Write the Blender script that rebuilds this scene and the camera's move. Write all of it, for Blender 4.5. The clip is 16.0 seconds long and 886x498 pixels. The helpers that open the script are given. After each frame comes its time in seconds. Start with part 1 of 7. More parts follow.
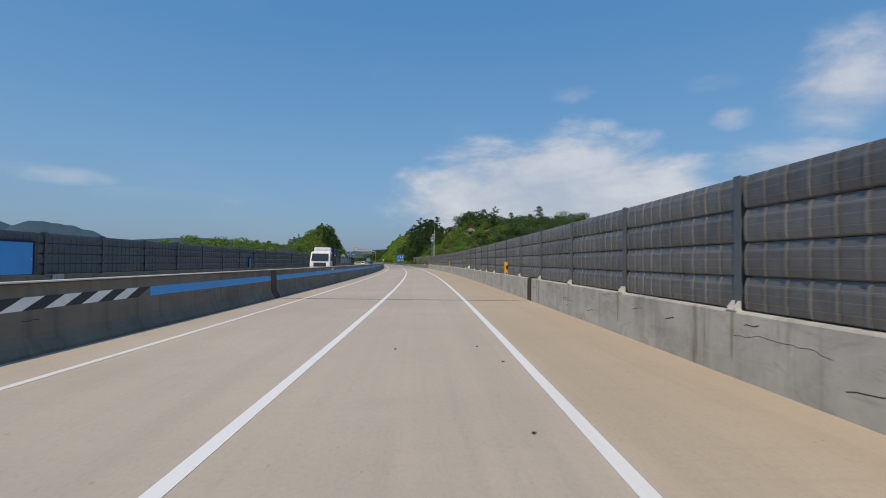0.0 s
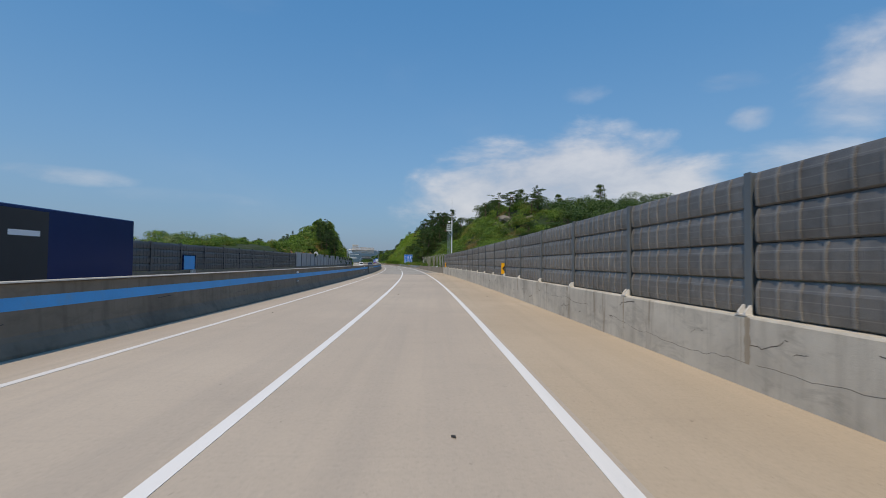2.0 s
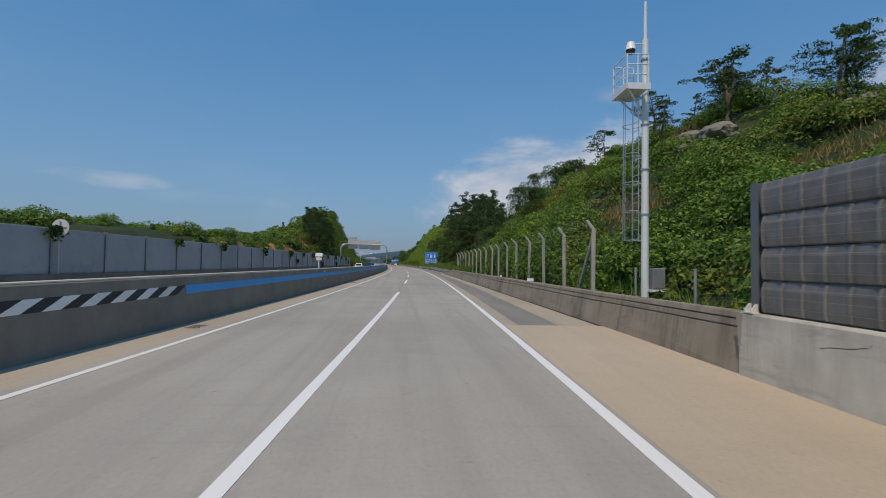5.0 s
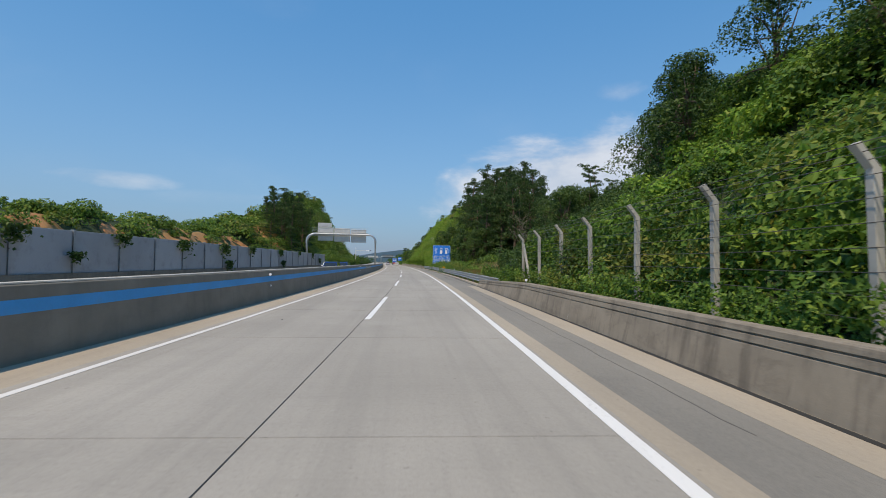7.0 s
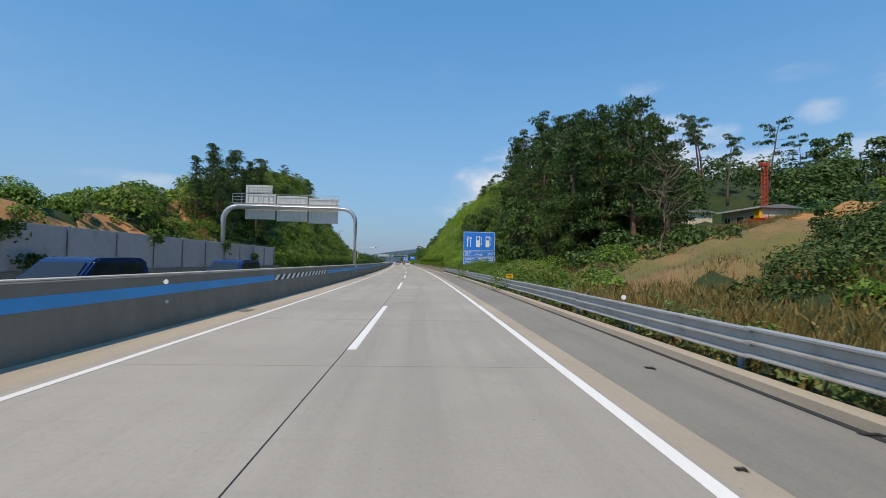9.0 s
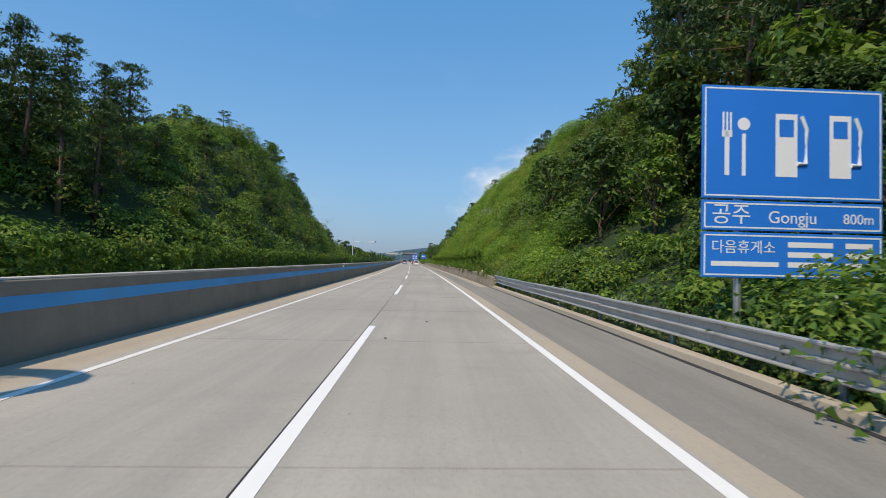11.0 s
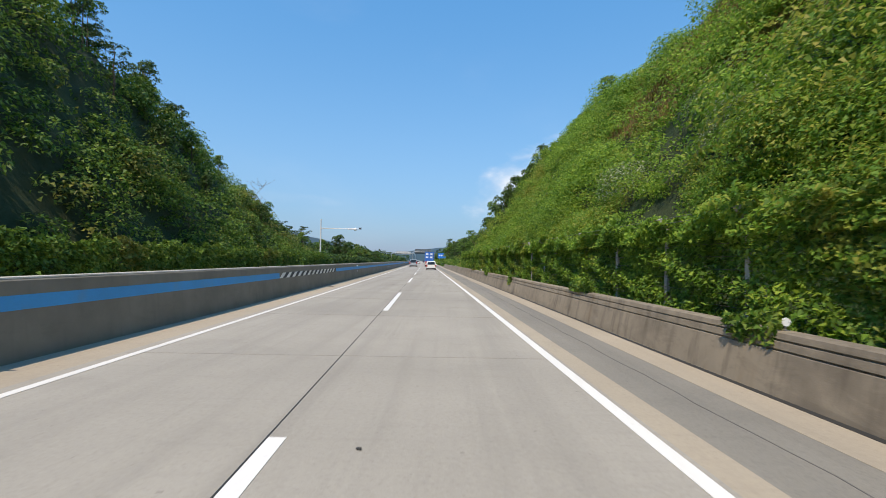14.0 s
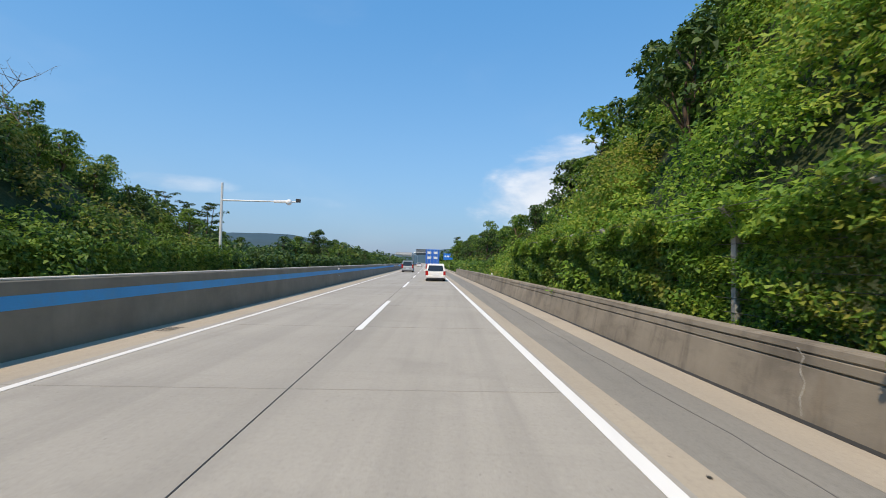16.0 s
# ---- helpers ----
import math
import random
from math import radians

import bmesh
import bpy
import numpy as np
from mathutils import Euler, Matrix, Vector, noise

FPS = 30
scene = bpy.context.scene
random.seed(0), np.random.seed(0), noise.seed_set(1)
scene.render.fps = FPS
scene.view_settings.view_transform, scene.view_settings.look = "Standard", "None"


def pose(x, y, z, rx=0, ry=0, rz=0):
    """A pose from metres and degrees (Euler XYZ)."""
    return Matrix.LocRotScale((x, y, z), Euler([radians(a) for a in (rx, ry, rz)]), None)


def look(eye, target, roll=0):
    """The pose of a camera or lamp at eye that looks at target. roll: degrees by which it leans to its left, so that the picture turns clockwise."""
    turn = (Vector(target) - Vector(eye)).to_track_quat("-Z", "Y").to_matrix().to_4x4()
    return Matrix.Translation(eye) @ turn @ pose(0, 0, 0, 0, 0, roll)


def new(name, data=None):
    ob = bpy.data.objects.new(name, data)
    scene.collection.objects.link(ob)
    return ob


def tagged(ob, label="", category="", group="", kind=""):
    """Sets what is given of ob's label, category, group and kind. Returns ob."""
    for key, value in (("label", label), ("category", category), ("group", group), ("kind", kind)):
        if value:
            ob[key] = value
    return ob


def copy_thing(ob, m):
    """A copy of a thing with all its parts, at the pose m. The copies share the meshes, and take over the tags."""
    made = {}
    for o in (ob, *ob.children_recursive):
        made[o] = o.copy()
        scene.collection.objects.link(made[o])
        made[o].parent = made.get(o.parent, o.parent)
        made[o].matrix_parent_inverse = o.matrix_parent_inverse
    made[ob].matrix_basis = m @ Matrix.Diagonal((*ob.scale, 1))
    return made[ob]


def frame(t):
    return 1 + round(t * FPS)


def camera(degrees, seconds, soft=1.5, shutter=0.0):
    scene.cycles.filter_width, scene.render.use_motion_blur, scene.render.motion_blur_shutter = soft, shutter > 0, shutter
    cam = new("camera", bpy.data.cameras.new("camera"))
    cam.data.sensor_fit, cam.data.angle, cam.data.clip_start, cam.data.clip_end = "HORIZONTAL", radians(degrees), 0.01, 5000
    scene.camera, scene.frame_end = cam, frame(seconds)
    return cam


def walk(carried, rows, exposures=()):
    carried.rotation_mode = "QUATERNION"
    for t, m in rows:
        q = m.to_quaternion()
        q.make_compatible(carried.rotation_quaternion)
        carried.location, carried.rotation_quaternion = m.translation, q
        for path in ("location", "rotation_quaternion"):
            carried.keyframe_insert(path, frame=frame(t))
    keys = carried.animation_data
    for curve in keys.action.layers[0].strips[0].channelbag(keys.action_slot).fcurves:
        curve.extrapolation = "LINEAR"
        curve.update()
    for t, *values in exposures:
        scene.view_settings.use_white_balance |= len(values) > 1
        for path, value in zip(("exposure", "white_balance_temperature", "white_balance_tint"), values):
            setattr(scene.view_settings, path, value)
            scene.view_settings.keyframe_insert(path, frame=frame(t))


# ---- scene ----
# ---- the road's line: distance s along it, d to the right of the lane line, z up ----
_SG = np.arange(-3000.0, 5000.0, 2.0)
_KAPPA = np.interp(_SG, [0, 100, 200, 300, 400, 520], [0.000706, 0.000797, 0.000626, 0.000438, 0.0000362, 0.0000349])
_KAPPA[_SG < 0] = 0.000706 * np.clip(1 + _SG[_SG < 0] / 200, 0, 1)
_KAPPA[_SG > 520] = 0.0000349
_PSI = np.cumsum(_KAPPA) * 2
_PSI -= np.interp(0, _SG, _PSI)
_RX, _RY = np.cumsum(-np.sin(_PSI)) * 2, np.cumsum(np.cos(_PSI)) * 2
_RX -= np.interp(0, _SG, _RX)
_RY -= np.interp(0, _SG, _RY)


def heading(s):
    return np.interp(s, _SG, _PSI)


def rxy(s, d):
    """World x, y of road coordinates (arrays or numbers); past 250 m to a side the grid runs straight."""
    s, d = np.asarray(s, float), np.asarray(d, float)
    p = np.interp(s, _SG, _PSI)
    near = np.clip(d, -250, 250)
    far = d - near
    x = np.interp(s, _SG, _RX) + near * np.cos(p) + far * math.cos(0.12)
    y = np.interp(s, _SG, _RY) + near * np.sin(p) + far * math.sin(0.12)
    return x, y


def rp(s, d, z=0.0):
    x, y = rxy(s, d)
    return Vector((float(x), float(y), float(z)))


def rpose(s, d, z=0.0, turn=0.0):
    """A pose on the road: local y runs along the road, x to the right."""
    x, y = rxy(s, d)
    return pose(float(x), float(y), float(z), 0, 0, math.degrees(float(heading(s))) + turn)


# ---- camera and its walk ----
cam = camera(86.62, 16.0, soft=0.95, shutter=0.05)
EYE = 1.70
DRIVE = [  # seconds, s, d, yaw to the road, pitch, roll
    (0.0, 32.75, 1.99, -1.25, 1.58, -0.51),
    (0.5, 44.20, 2.04, -1.52, 1.61, -0.57),
    (1.0, 55.56, 2.11, -1.64, 1.63, -0.63),
    (1.5, 66.55, 2.09, -1.67, 1.69, -0.69),
    (2.0, 77.58, 2.07, -1.62, 1.71, -0.66),
    (2.5, 88.70, 2.00, -1.48, 1.76, -0.73),
    (3.0, 99.95, 1.86, -1.48, 1.79, -1.00),
    (3.5, 111.30, 1.76, -1.30, 1.83, -0.95),
    (4.0, 122.72, 1.64, -1.30, 1.95, -0.79),
    (4.5, 134.21, 1.56, -1.37, 1.95, -0.85),
    (5.0, 145.74, 1.54, -1.54, 1.81, -0.90),
    (5.5, 157.23, 1.53, -1.71, 1.68, -0.89),
    (6.0, 168.66, 1.53, -1.97, 1.63, -0.83),
    (6.5, 180.04, 1.53, -2.28, 1.63, -0.76),
    (7.0, 191.37, 1.52, -2.56, 1.66, -0.72),
    (7.5, 202.65, 1.48, -2.67, 1.67, -0.75),
    (8.0, 213.88, 1.41, -2.50, 1.65, -0.86),
    (8.5, 225.10, 1.34, -2.30, 1.72, -0.98),
    (9.0, 236.34, 1.31, -2.36, 1.60, -1.08),
    (9.5, 247.66, 1.27, -2.53, 1.39, -1.23),
    (10.0, 259.10, 1.25, -2.50, 1.40, -1.29),
    (10.5, 270.60, 1.24, -2.39, 1.43, -1.31),
    (11.0, 282.11, 1.24, -2.29, 1.46, -1.32),
    (11.5, 293.57, 1.24, -2.23, 1.47, -1.33),
    (12.0, 304.95, 1.25, -2.13, 1.45, -1.34),
    (12.5, 316.21, 1.27, -1.90, 1.49, -1.35),
    (13.0, 327.39, 1.28, -1.71, 1.48, -1.29),
    (13.5, 338.48, 1.31, -1.72, 1.49, -1.35),
    (14.0, 349.69, 1.38, -1.72, 1.44, -1.32),
    (14.5, 361.03, 1.46, -1.58, 1.63, -1.26),
    (15.0, 372.11, 1.56, -1.40, 1.69, -1.24),
    (15.5, 382.98, 1.67, -1.46, 1.64, -1.40),
    (16.0, 393.72, 1.72, -1.60, 1.68, -1.26)
]
walk(cam, [(t, pose(*rp(s, d, EYE), 90 + pitch, roll, math.degrees(float(heading(s))) + yaw)) for t, s, d, yaw, pitch, roll in DRIVE],
     exposures=[(0, -0.10, 7800, 14), (3.5, -0.07, 7800, 14), (4.5, 0.02, 7800, 14), (5.0, -0.22, 7800, 14), (5.6, -0.1, 7800, 14), (7.5, 0.2, 7800, 13), (9.5, 0.24, 7800, 13), (12.5, 0.42, 7800, 13), (14, 0.5, 7800, 13), (16, 0.44, 7800, 13)])

# ---- sky, clouds and sun ----
SUN_ELEVATION, SUN_BEARING = 58.0, 198.0   # degrees; bearing clockwise from +y
_b, _e = radians(SUN_BEARING), radians(SUN_ELEVATION)
SUN_FROM = Vector((math.sin(_b) * math.cos(_e), math.cos(_b) * math.cos(_e), math.sin(_e)))
world = bpy.data.worlds.new("sky")
scene.world = world
world.use_nodes = True


class Nodes:
    """A short way to write node trees."""

    def __init__(self, tree):
        self.tree = tree

    def add(self, kind, **values):
        n = self.tree.nodes.new("ShaderNode" + kind)
        if "operation" in values:
            n.operation = values["operation"]
        if "blend_type" in values:
            n.blend_type = values["blend_type"]
        if "data_type" in values:
            n.data_type = values["data_type"]
        if "sky_type" in values:
            n.sky_type = values["sky_type"]
        if "sun_disc" in values:
            n.sun_disc = values["sun_disc"]
        if "sun_elevation" in values:
            n.sun_elevation = values["sun_elevation"]
        if "sun_rotation" in values:
            n.sun_rotation = values["sun_rotation"]
        if "use_clamp" in values:
            n.use_clamp = values["use_clamp"]
        if "interpolation_type" in values:
            n.interpolation_type = values["interpolation_type"]
        if "air_density" in values:
            n.air_density = values["air_density"]
        if "dust_density" in values:
            n.dust_density = values["dust_density"]
        if "ozone_density" in values:
            n.ozone_density = values["ozone_density"]
        return n

    def link(self, a, b):
        self.tree.links.new(a, b)

    def value(self, n, name, v):
        if hasattr(v, "is_output"):
            self.link(v, n.inputs[name])
        else:
            n.inputs[name].default_value = v

    def math(self, op, a, b=0.0, c=None, clamp=False):
        n = self.add("Math", operation=op, use_clamp=clamp)
        self.value(n, 0, a)
        self.value(n, 1, b)
        if c is not None:
            self.value(n, 2, c)
        return n.outputs[0]

    def noise(self, vector, scale, detail=4.0, rough=0.55, distort=0.0):
        n = self.add("TexNoise")
        if vector is not None:
            self.link(vector, n.inputs["Vector"])
        n.inputs["Scale"].default_value, n.inputs["Detail"].default_value = scale, detail
        n.inputs["Roughness"].default_value, n.inputs["Distortion"].default_value = rough, distort
        return n.outputs["Fac"]

    def ramp(self, fac, stops):
        n = self.add("ValToRGB")
        els = n.color_ramp.elements
        while len(els) < len(stops):
            els.new(0.5)
        for el, (at, col) in zip(els, stops):
            el.position = at
            el.color = (*col, 1) if len(col) == 3 else col
        self.link(fac, n.inputs[0])
        return n.outputs[0]

    def mix(self, fac, a, b, blend="MIX"):
        n = self.add("Mix", data_type="RGBA", blend_type=blend)
        self.value(n, 0, fac)
        for i, v in ((6, a), (7, b)):
            if hasattr(v, "is_output"):
                self.link(v, n.inputs[i])
            else:
                n.inputs[i].default_value = (*v, 1)
        return n.outputs[2]

    def smooth(self, x, lo, hi):
        n = self.add("MapRange", interpolation_type="SMOOTHSTEP")
        self.value(n, "Value", x)
        n.inputs["From Min"].default_value, n.inputs["From Max"].default_value = lo, hi
        return n.outputs[0]


def build_sky():
    w = Nodes(world.node_tree)
    world.node_tree.nodes.clear()
    sky = w.add("TexSky", sky_type="NISHITA", sun_disc=False, sun_elevation=_e, sun_rotation=_b, air_density=1.0, dust_density=0.6, ozone_density=1.6)
    co = w.add("TexCoord").outputs["Generated"]
    sep = w.add("SeparateXYZ")
    w.link(co, sep.inputs[0])
    x, y, z = sep.outputs
    az = w.math("ARCTAN2", x, y)                      # radians to the right of +y
    el = w.math("ARCSINE", z)
    comb = w.add("CombineXYZ")
    w.link(w.math("MULTIPLY", az, 1.0), comb.inputs[0])
    w.link(w.math("MULTIPLY", el, 2.2), comb.inputs[1])
    n_big = w.noise(comb.outputs[0], 5.0, 9.0, 0.58, 0.25)
    n_soft = w.noise(comb.outputs[0], 2.2, 5.0, 0.5, 0.3)

    def bank(a0, e0, wa, we, sharp, gain):
        """A cloud bank round one bearing, ragged by the noise."""
        da = w.math("DIVIDE", w.math("SUBTRACT", az, radians(a0)), radians(wa))
        de = w.math("DIVIDE", w.math("SUBTRACT", el, radians(e0)), radians(we))
        r = w.math("ADD", w.math("MULTIPLY", da, da), w.math("MULTIPLY", de, de))
        body = w.math("SUBTRACT", w.math("SUBTRACT", 1.15, r), w.math("MULTIPLY", w.math("SUBTRACT", 0.5, n_big), gain))
        return w.smooth(body, 0.0, sharp)

    masks = [bank(12.5, 7.4, 20, 8.0, 0.9, 2.6), bank(42, 16.6, 7.5, 5.0, 1.6, 3.2), bank(36, 9.3, 8, 3.0, 1.4, 4.0), bank(29.5, 18.6, 4.2, 1.3, 1.7, 3.6),
             bank(31.5, 15.0, 2.4, 1.3, 1.5, 3.6), bank(-41, 8.0, 6, 1.0, 1.9, 4.0), bank(-30, 6.6, 8, 1.0, 2.6, 4.0), bank(15, 19.3, 3, 1, 2.2, 4.0)]
    weights = [0.64, 0.56, 0.42, 0.35, 0.35, 0.35, 0.16, 0.2]
    total = None
    for m, g in zip(masks, weights):
        m = w.math("MULTIPLY", m, g)
        total = m if total is None else w.math("MAXIMUM", total, m)
    # thin haze of cloud all over, heavier behind the camera
    veil = w.math("MULTIPLY", w.smooth(n_soft, 0.52, 0.9), 0.10)
    total = w.math("MAXIMUM", total, veil)
    light = w.mix(w.smooth(n_big, 0.35, 0.7), (5.0, 5.7, 7.0), (7.6, 8.1, 8.9))
    haze = w.math("POWER", w.math("SUBTRACT", 1.0, w.math("MAXIMUM", z, 0.0)), 8.0)
    deep = w.mix(1.0, sky.outputs[0], (0.64, 1.25, 1.70), "MULTIPLY")
    even = w.mix(w.smooth(z, 0.0, 0.6), (1.5, 3.5, 6.2), (0.5, 2.5, 6.0))
    deep = w.mix(0.65, deep, even)
    base = w.mix(w.math("MULTIPLY", haze, 0.92), deep, (2.05, 2.68, 4.1))
    col = w.mix(total, base, light)
    bg = w.add("Background")
    w.link(col, bg.inputs[0])
    bg.inputs[1].default_value = 0.107
    out = w.add("OutputWorld")
    w.link(bg.outputs[0], out.inputs[0])


build_sky()
sun = new("sun", bpy.data.lights.new("sun", "SUN"))
sun.data.energy, sun.data.angle, sun.data.color = 2.95, radians(0.53), (1.0, 0.93, 0.82)
sun.matrix_world = look(SUN_FROM * 200, (0, 0, 0))


# ---- materials ----
def material(name):
    m = bpy.data.materials.new(name)
    m.use_nodes = True
    m.node_tree.nodes.clear()
    n = Nodes(m.node_tree)
    bsdf = n.add("BsdfPrincipled")
    out = n.add("OutputMaterial")
    n.link(bsdf.outputs[0], out.inputs[0])
    return m, n, bsdf


def stretched(n, sx, sy, sz, turn=0.0):
    """World position, turned about z and squeezed: for streaks and grain."""
    v = n.add("VectorMath", operation="MULTIPLY")
    at = n.add("NewGeometry").outputs["Position"]
    if turn:
        rot = n.add("VectorRotate")
        rot.inputs["Axis"].default_value = (0, 0, 1)
        rot.inputs["Angle"].default_value = -turn
        n.link(at, rot.inputs["Vector"])
        at = rot.outputs[0]
    n.link(at, v.inputs[0])
    v.inputs[1].default_value = (sx, sy, sz)
    return v.outputs[0]


def bump(n, bsdf, height, strength, distance=0.01):
    b = n.add("Bump")
    b.inputs["Strength"].default_value, b.inputs["Distance"].default_value = strength, distance
    n.link(height, b.inputs["Height"])
    n.link(b.outputs[0], bsdf.inputs["Normal"])


def plain(name, col, rough=0.6, metal=0.0, var=0.12, big=0.8, fine=30.0, relief=0.15, dirt=None, spread=0.0):
    """Paint, metal, plastic: a base colour with variation at two scales and fine relief; spread varies piece by piece."""
    m, n, bsdf = material(name)
    at = stretched(n, 1, 1, 1)
    a, b = n.noise(at, big, 4), n.noise(at, fine, 3)
    k = n.math("ADD", n.math("MULTIPLY", a, 0.65), n.math("MULTIPLY", b, 0.35))
    lo, hi = tuple(c * (1 - var) for c in col), tuple(min(1, c * (1 + var)) for c in col)
    c = n.ramp(k, [(0.3, lo), (0.7, hi)])
    if dirt:
        c = n.mix(n.math("MULTIPLY", n.smooth(n.noise(at, big * 2.3, 6, 0.65), 0.5, 0.75), 0.5), c, dirt)
    if spread:
        r = n.add("ObjectInfo").outputs["Random"]
        s = n.math("ADD", 1 - spread, n.math("MULTIPLY", r, 2 * spread))
        hsv = n.add("HueSaturation")
        n.link(s, hsv.inputs["Value"])
        n.link(c, hsv.inputs["Color"])
        c = hsv.outputs[0]
    n.link(c, bsdf.inputs["Base Color"])
    n.link(n.math("ADD", rough - 0.08, n.math("MULTIPLY", b, 0.16)), bsdf.inputs["Roughness"])
    bsdf.inputs["Metallic"].default_value = metal
    if relief:
        bump(n, bsdf, b, relief, 0.004)
    return m


def concrete(name, col, dark, stain=0.5, streak=0.5, rust=0.0, blotch=1.0, rough=0.9):
    """Weathered concrete: blotches, vertical run-off streaks, pores."""
    m, n, bsdf = material(name)
    at = stretched(n, 1, 1, 1)
    runs = n.noise(stretched(n, 1.6, 1.6, 0.14), 1.3, 6, 0.65)
    runs2 = n.noise(stretched(n, 5, 5, 0.3), 1.0, 4, 0.6)
    spots = n.noise(at, 0.9 * blotch, 7, 0.62)
    pores = n.noise(at, 55, 3, 0.6)
    c = n.ramp(spots, [(0.3, tuple(v * 0.8 for v in col)), (0.72, tuple(v * 1.12 for v in col))])
    c = n.mix(n.math("MULTIPLY", n.smooth(runs, 0.5, 0.72), streak), c, dark)
    c = n.mix(n.math("MULTIPLY", n.smooth(runs2, 0.56, 0.72), streak * 0.6), c, tuple(v * 0.85 for v in dark))
    c = n.mix(n.math("MULTIPLY", n.smooth(n.noise(at, 0.35, 5, 0.6), 0.52, 0.7), stain), c, tuple(v * 0.9 for v in dark))
    if rust:
        c = n.mix(n.math("MULTIPLY", n.smooth(n.noise(stretched(n, 0.9, 0.9, 0.1), 1.1, 5, 0.7), 0.58, 0.72), rust), c, (0.22, 0.16, 0.10))
    c = n.mix(n.math("MULTIPLY", n.math("SUBTRACT", pores, 0.5), 0.35, clamp=True), c, tuple(v * 0.6 for v in dark))
    smudge = n.noise(stretched(n, 0.55, 0.55, 1.5), 1.9, 9, 0.72, 0.6)
    c = n.mix(n.math("MULTIPLY", n.smooth(smudge, 0.50, 0.66), 0.5 * stain), c, tuple(v * 0.78 for v in dark))
    c = n.mix(n.math("MULTIPLY", n.smooth(smudge, 0.44, 0.30), 0.4 * stain), c, tuple(min(1.0, v * 1.25) for v in col))
    n.link(c, bsdf.inputs["Base Color"])
    bsdf.inputs["Roughness"].default_value = rough
    h = n.math("ADD", pores, n.math("MULTIPLY", spots, 1.5))
    bump(n, bsdf, h, 0.35, 0.008)
    return m


def paving(name, col, tint, dark, grain=1.0, turn=0.18):
    """Concrete or asphalt carriageway: wide tonal patches, streaks along the lanes, aggregate."""
    m, n, bsdf = material(name)
    at = stretched(n, 1, 1, 1)
    lanes = n.noise(stretched(n, 1.1, 0.02, 1, turn), 1.0, 5, 0.6)
    swept = n.noise(stretched(n, 3.5, 0.12, 1, turn), 1.0, 4, 0.6)
    patch = n.noise(at, 0.16, 6, 0.6)
    mid = n.noise(at, 1.7, 6, 0.65)
    grit = n.noise(at, 70, 2, 0.7)
    c = n.ramp(patch, [(0.3, tuple(v * 0.93 for v in col)), (0.7, tint)])
    c = n.mix(n.math("MULTIPLY", n.smooth(lanes, 0.44, 0.68), 0.5), c, dark)
    c = n.mix(n.math("MULTIPLY", n.smooth(swept, 0.5, 0.75), 0.3), c, tuple(v * 0.92 for v in dark))
    c = n.mix(n.math("MULTIPLY", n.smooth(n.noise(at, 0.45, 7, 0.68), 0.52, 0.72), 0.4), c, tuple(v * 0.95 for v in dark))
    c = n.mix(n.math("MULTIPLY", n.smooth(mid, 0.5, 0.8), 0.22), c, tuple(v * 0.9 for v in dark))
    c = n.mix(n.math("MULTIPLY", n.smooth(n.noise(at, 9, 2, 0.5), 0.71, 0.78), 0.5), c, tuple(v * 0.45 for v in dark))
    c = n.mix(n.math("MULTIPLY", n.smooth(grit, 0.45, 0.75), 0.22 * grain), c, tuple(v * 0.55 for v in dark))
    speck = n.noise(at, 19, 4, 0.75)
    c = n.mix(n.math("MULTIPLY", n.smooth(speck, 0.48, 0.74), 0.30), c, tuple(v * 0.62 for v in dark))
    c = n.mix(n.math("MULTIPLY", n.smooth(speck, 0.46, 0.28), 0.22), c, tuple(min(1.0, v * 1.22) for v in tint))
    broom = n.noise(stretched(n, 0.35, 6.0, 1, turn), 1.0, 5, 0.7)
    c = n.mix(n.math("MULTIPLY", n.smooth(broom, 0.52, 0.74), 0.20), c, tuple(v * 0.85 for v in dark))
    n.link(c, bsdf.inputs["Base Color"])
    bsdf.inputs["Roughness"].default_value = 0.88
    bump(n, bsdf, n.math("ADD", grit, n.math("MULTIPLY", mid, 0.5)), 0.3 * grain, 0.006)
    return m


def road_paint(name, col, wear=0.4):
    m, n, bsdf = material(name)
    at = stretched(n, 1, 1, 1)
    w = n.smooth(n.noise(at, 14, 6, 0.72), 0.55, 0.72)
    w2 = n.smooth(n.noise(at, 0.6, 5, 0.6), 0.45, 0.7)
    c = n.mix(n.math("MULTIPLY", n.math("MULTIPLY", w, w2), wear), col, (0.33, 0.31, 0.28))
    c = n.mix(n.math("MULTIPLY", n.smooth(n.noise(stretched(n, 2, 0.2, 1), 1.5, 4), 0.4, 0.8), 0.18), c, (0.45, 0.43, 0.4))
    n.link(c, bsdf.inputs["Base Color"])
    bsdf.inputs["Roughness"].default_value = 0.6
    bump(n, bsdf, n.noise(at, 80, 2), 0.2, 0.003)
    return m


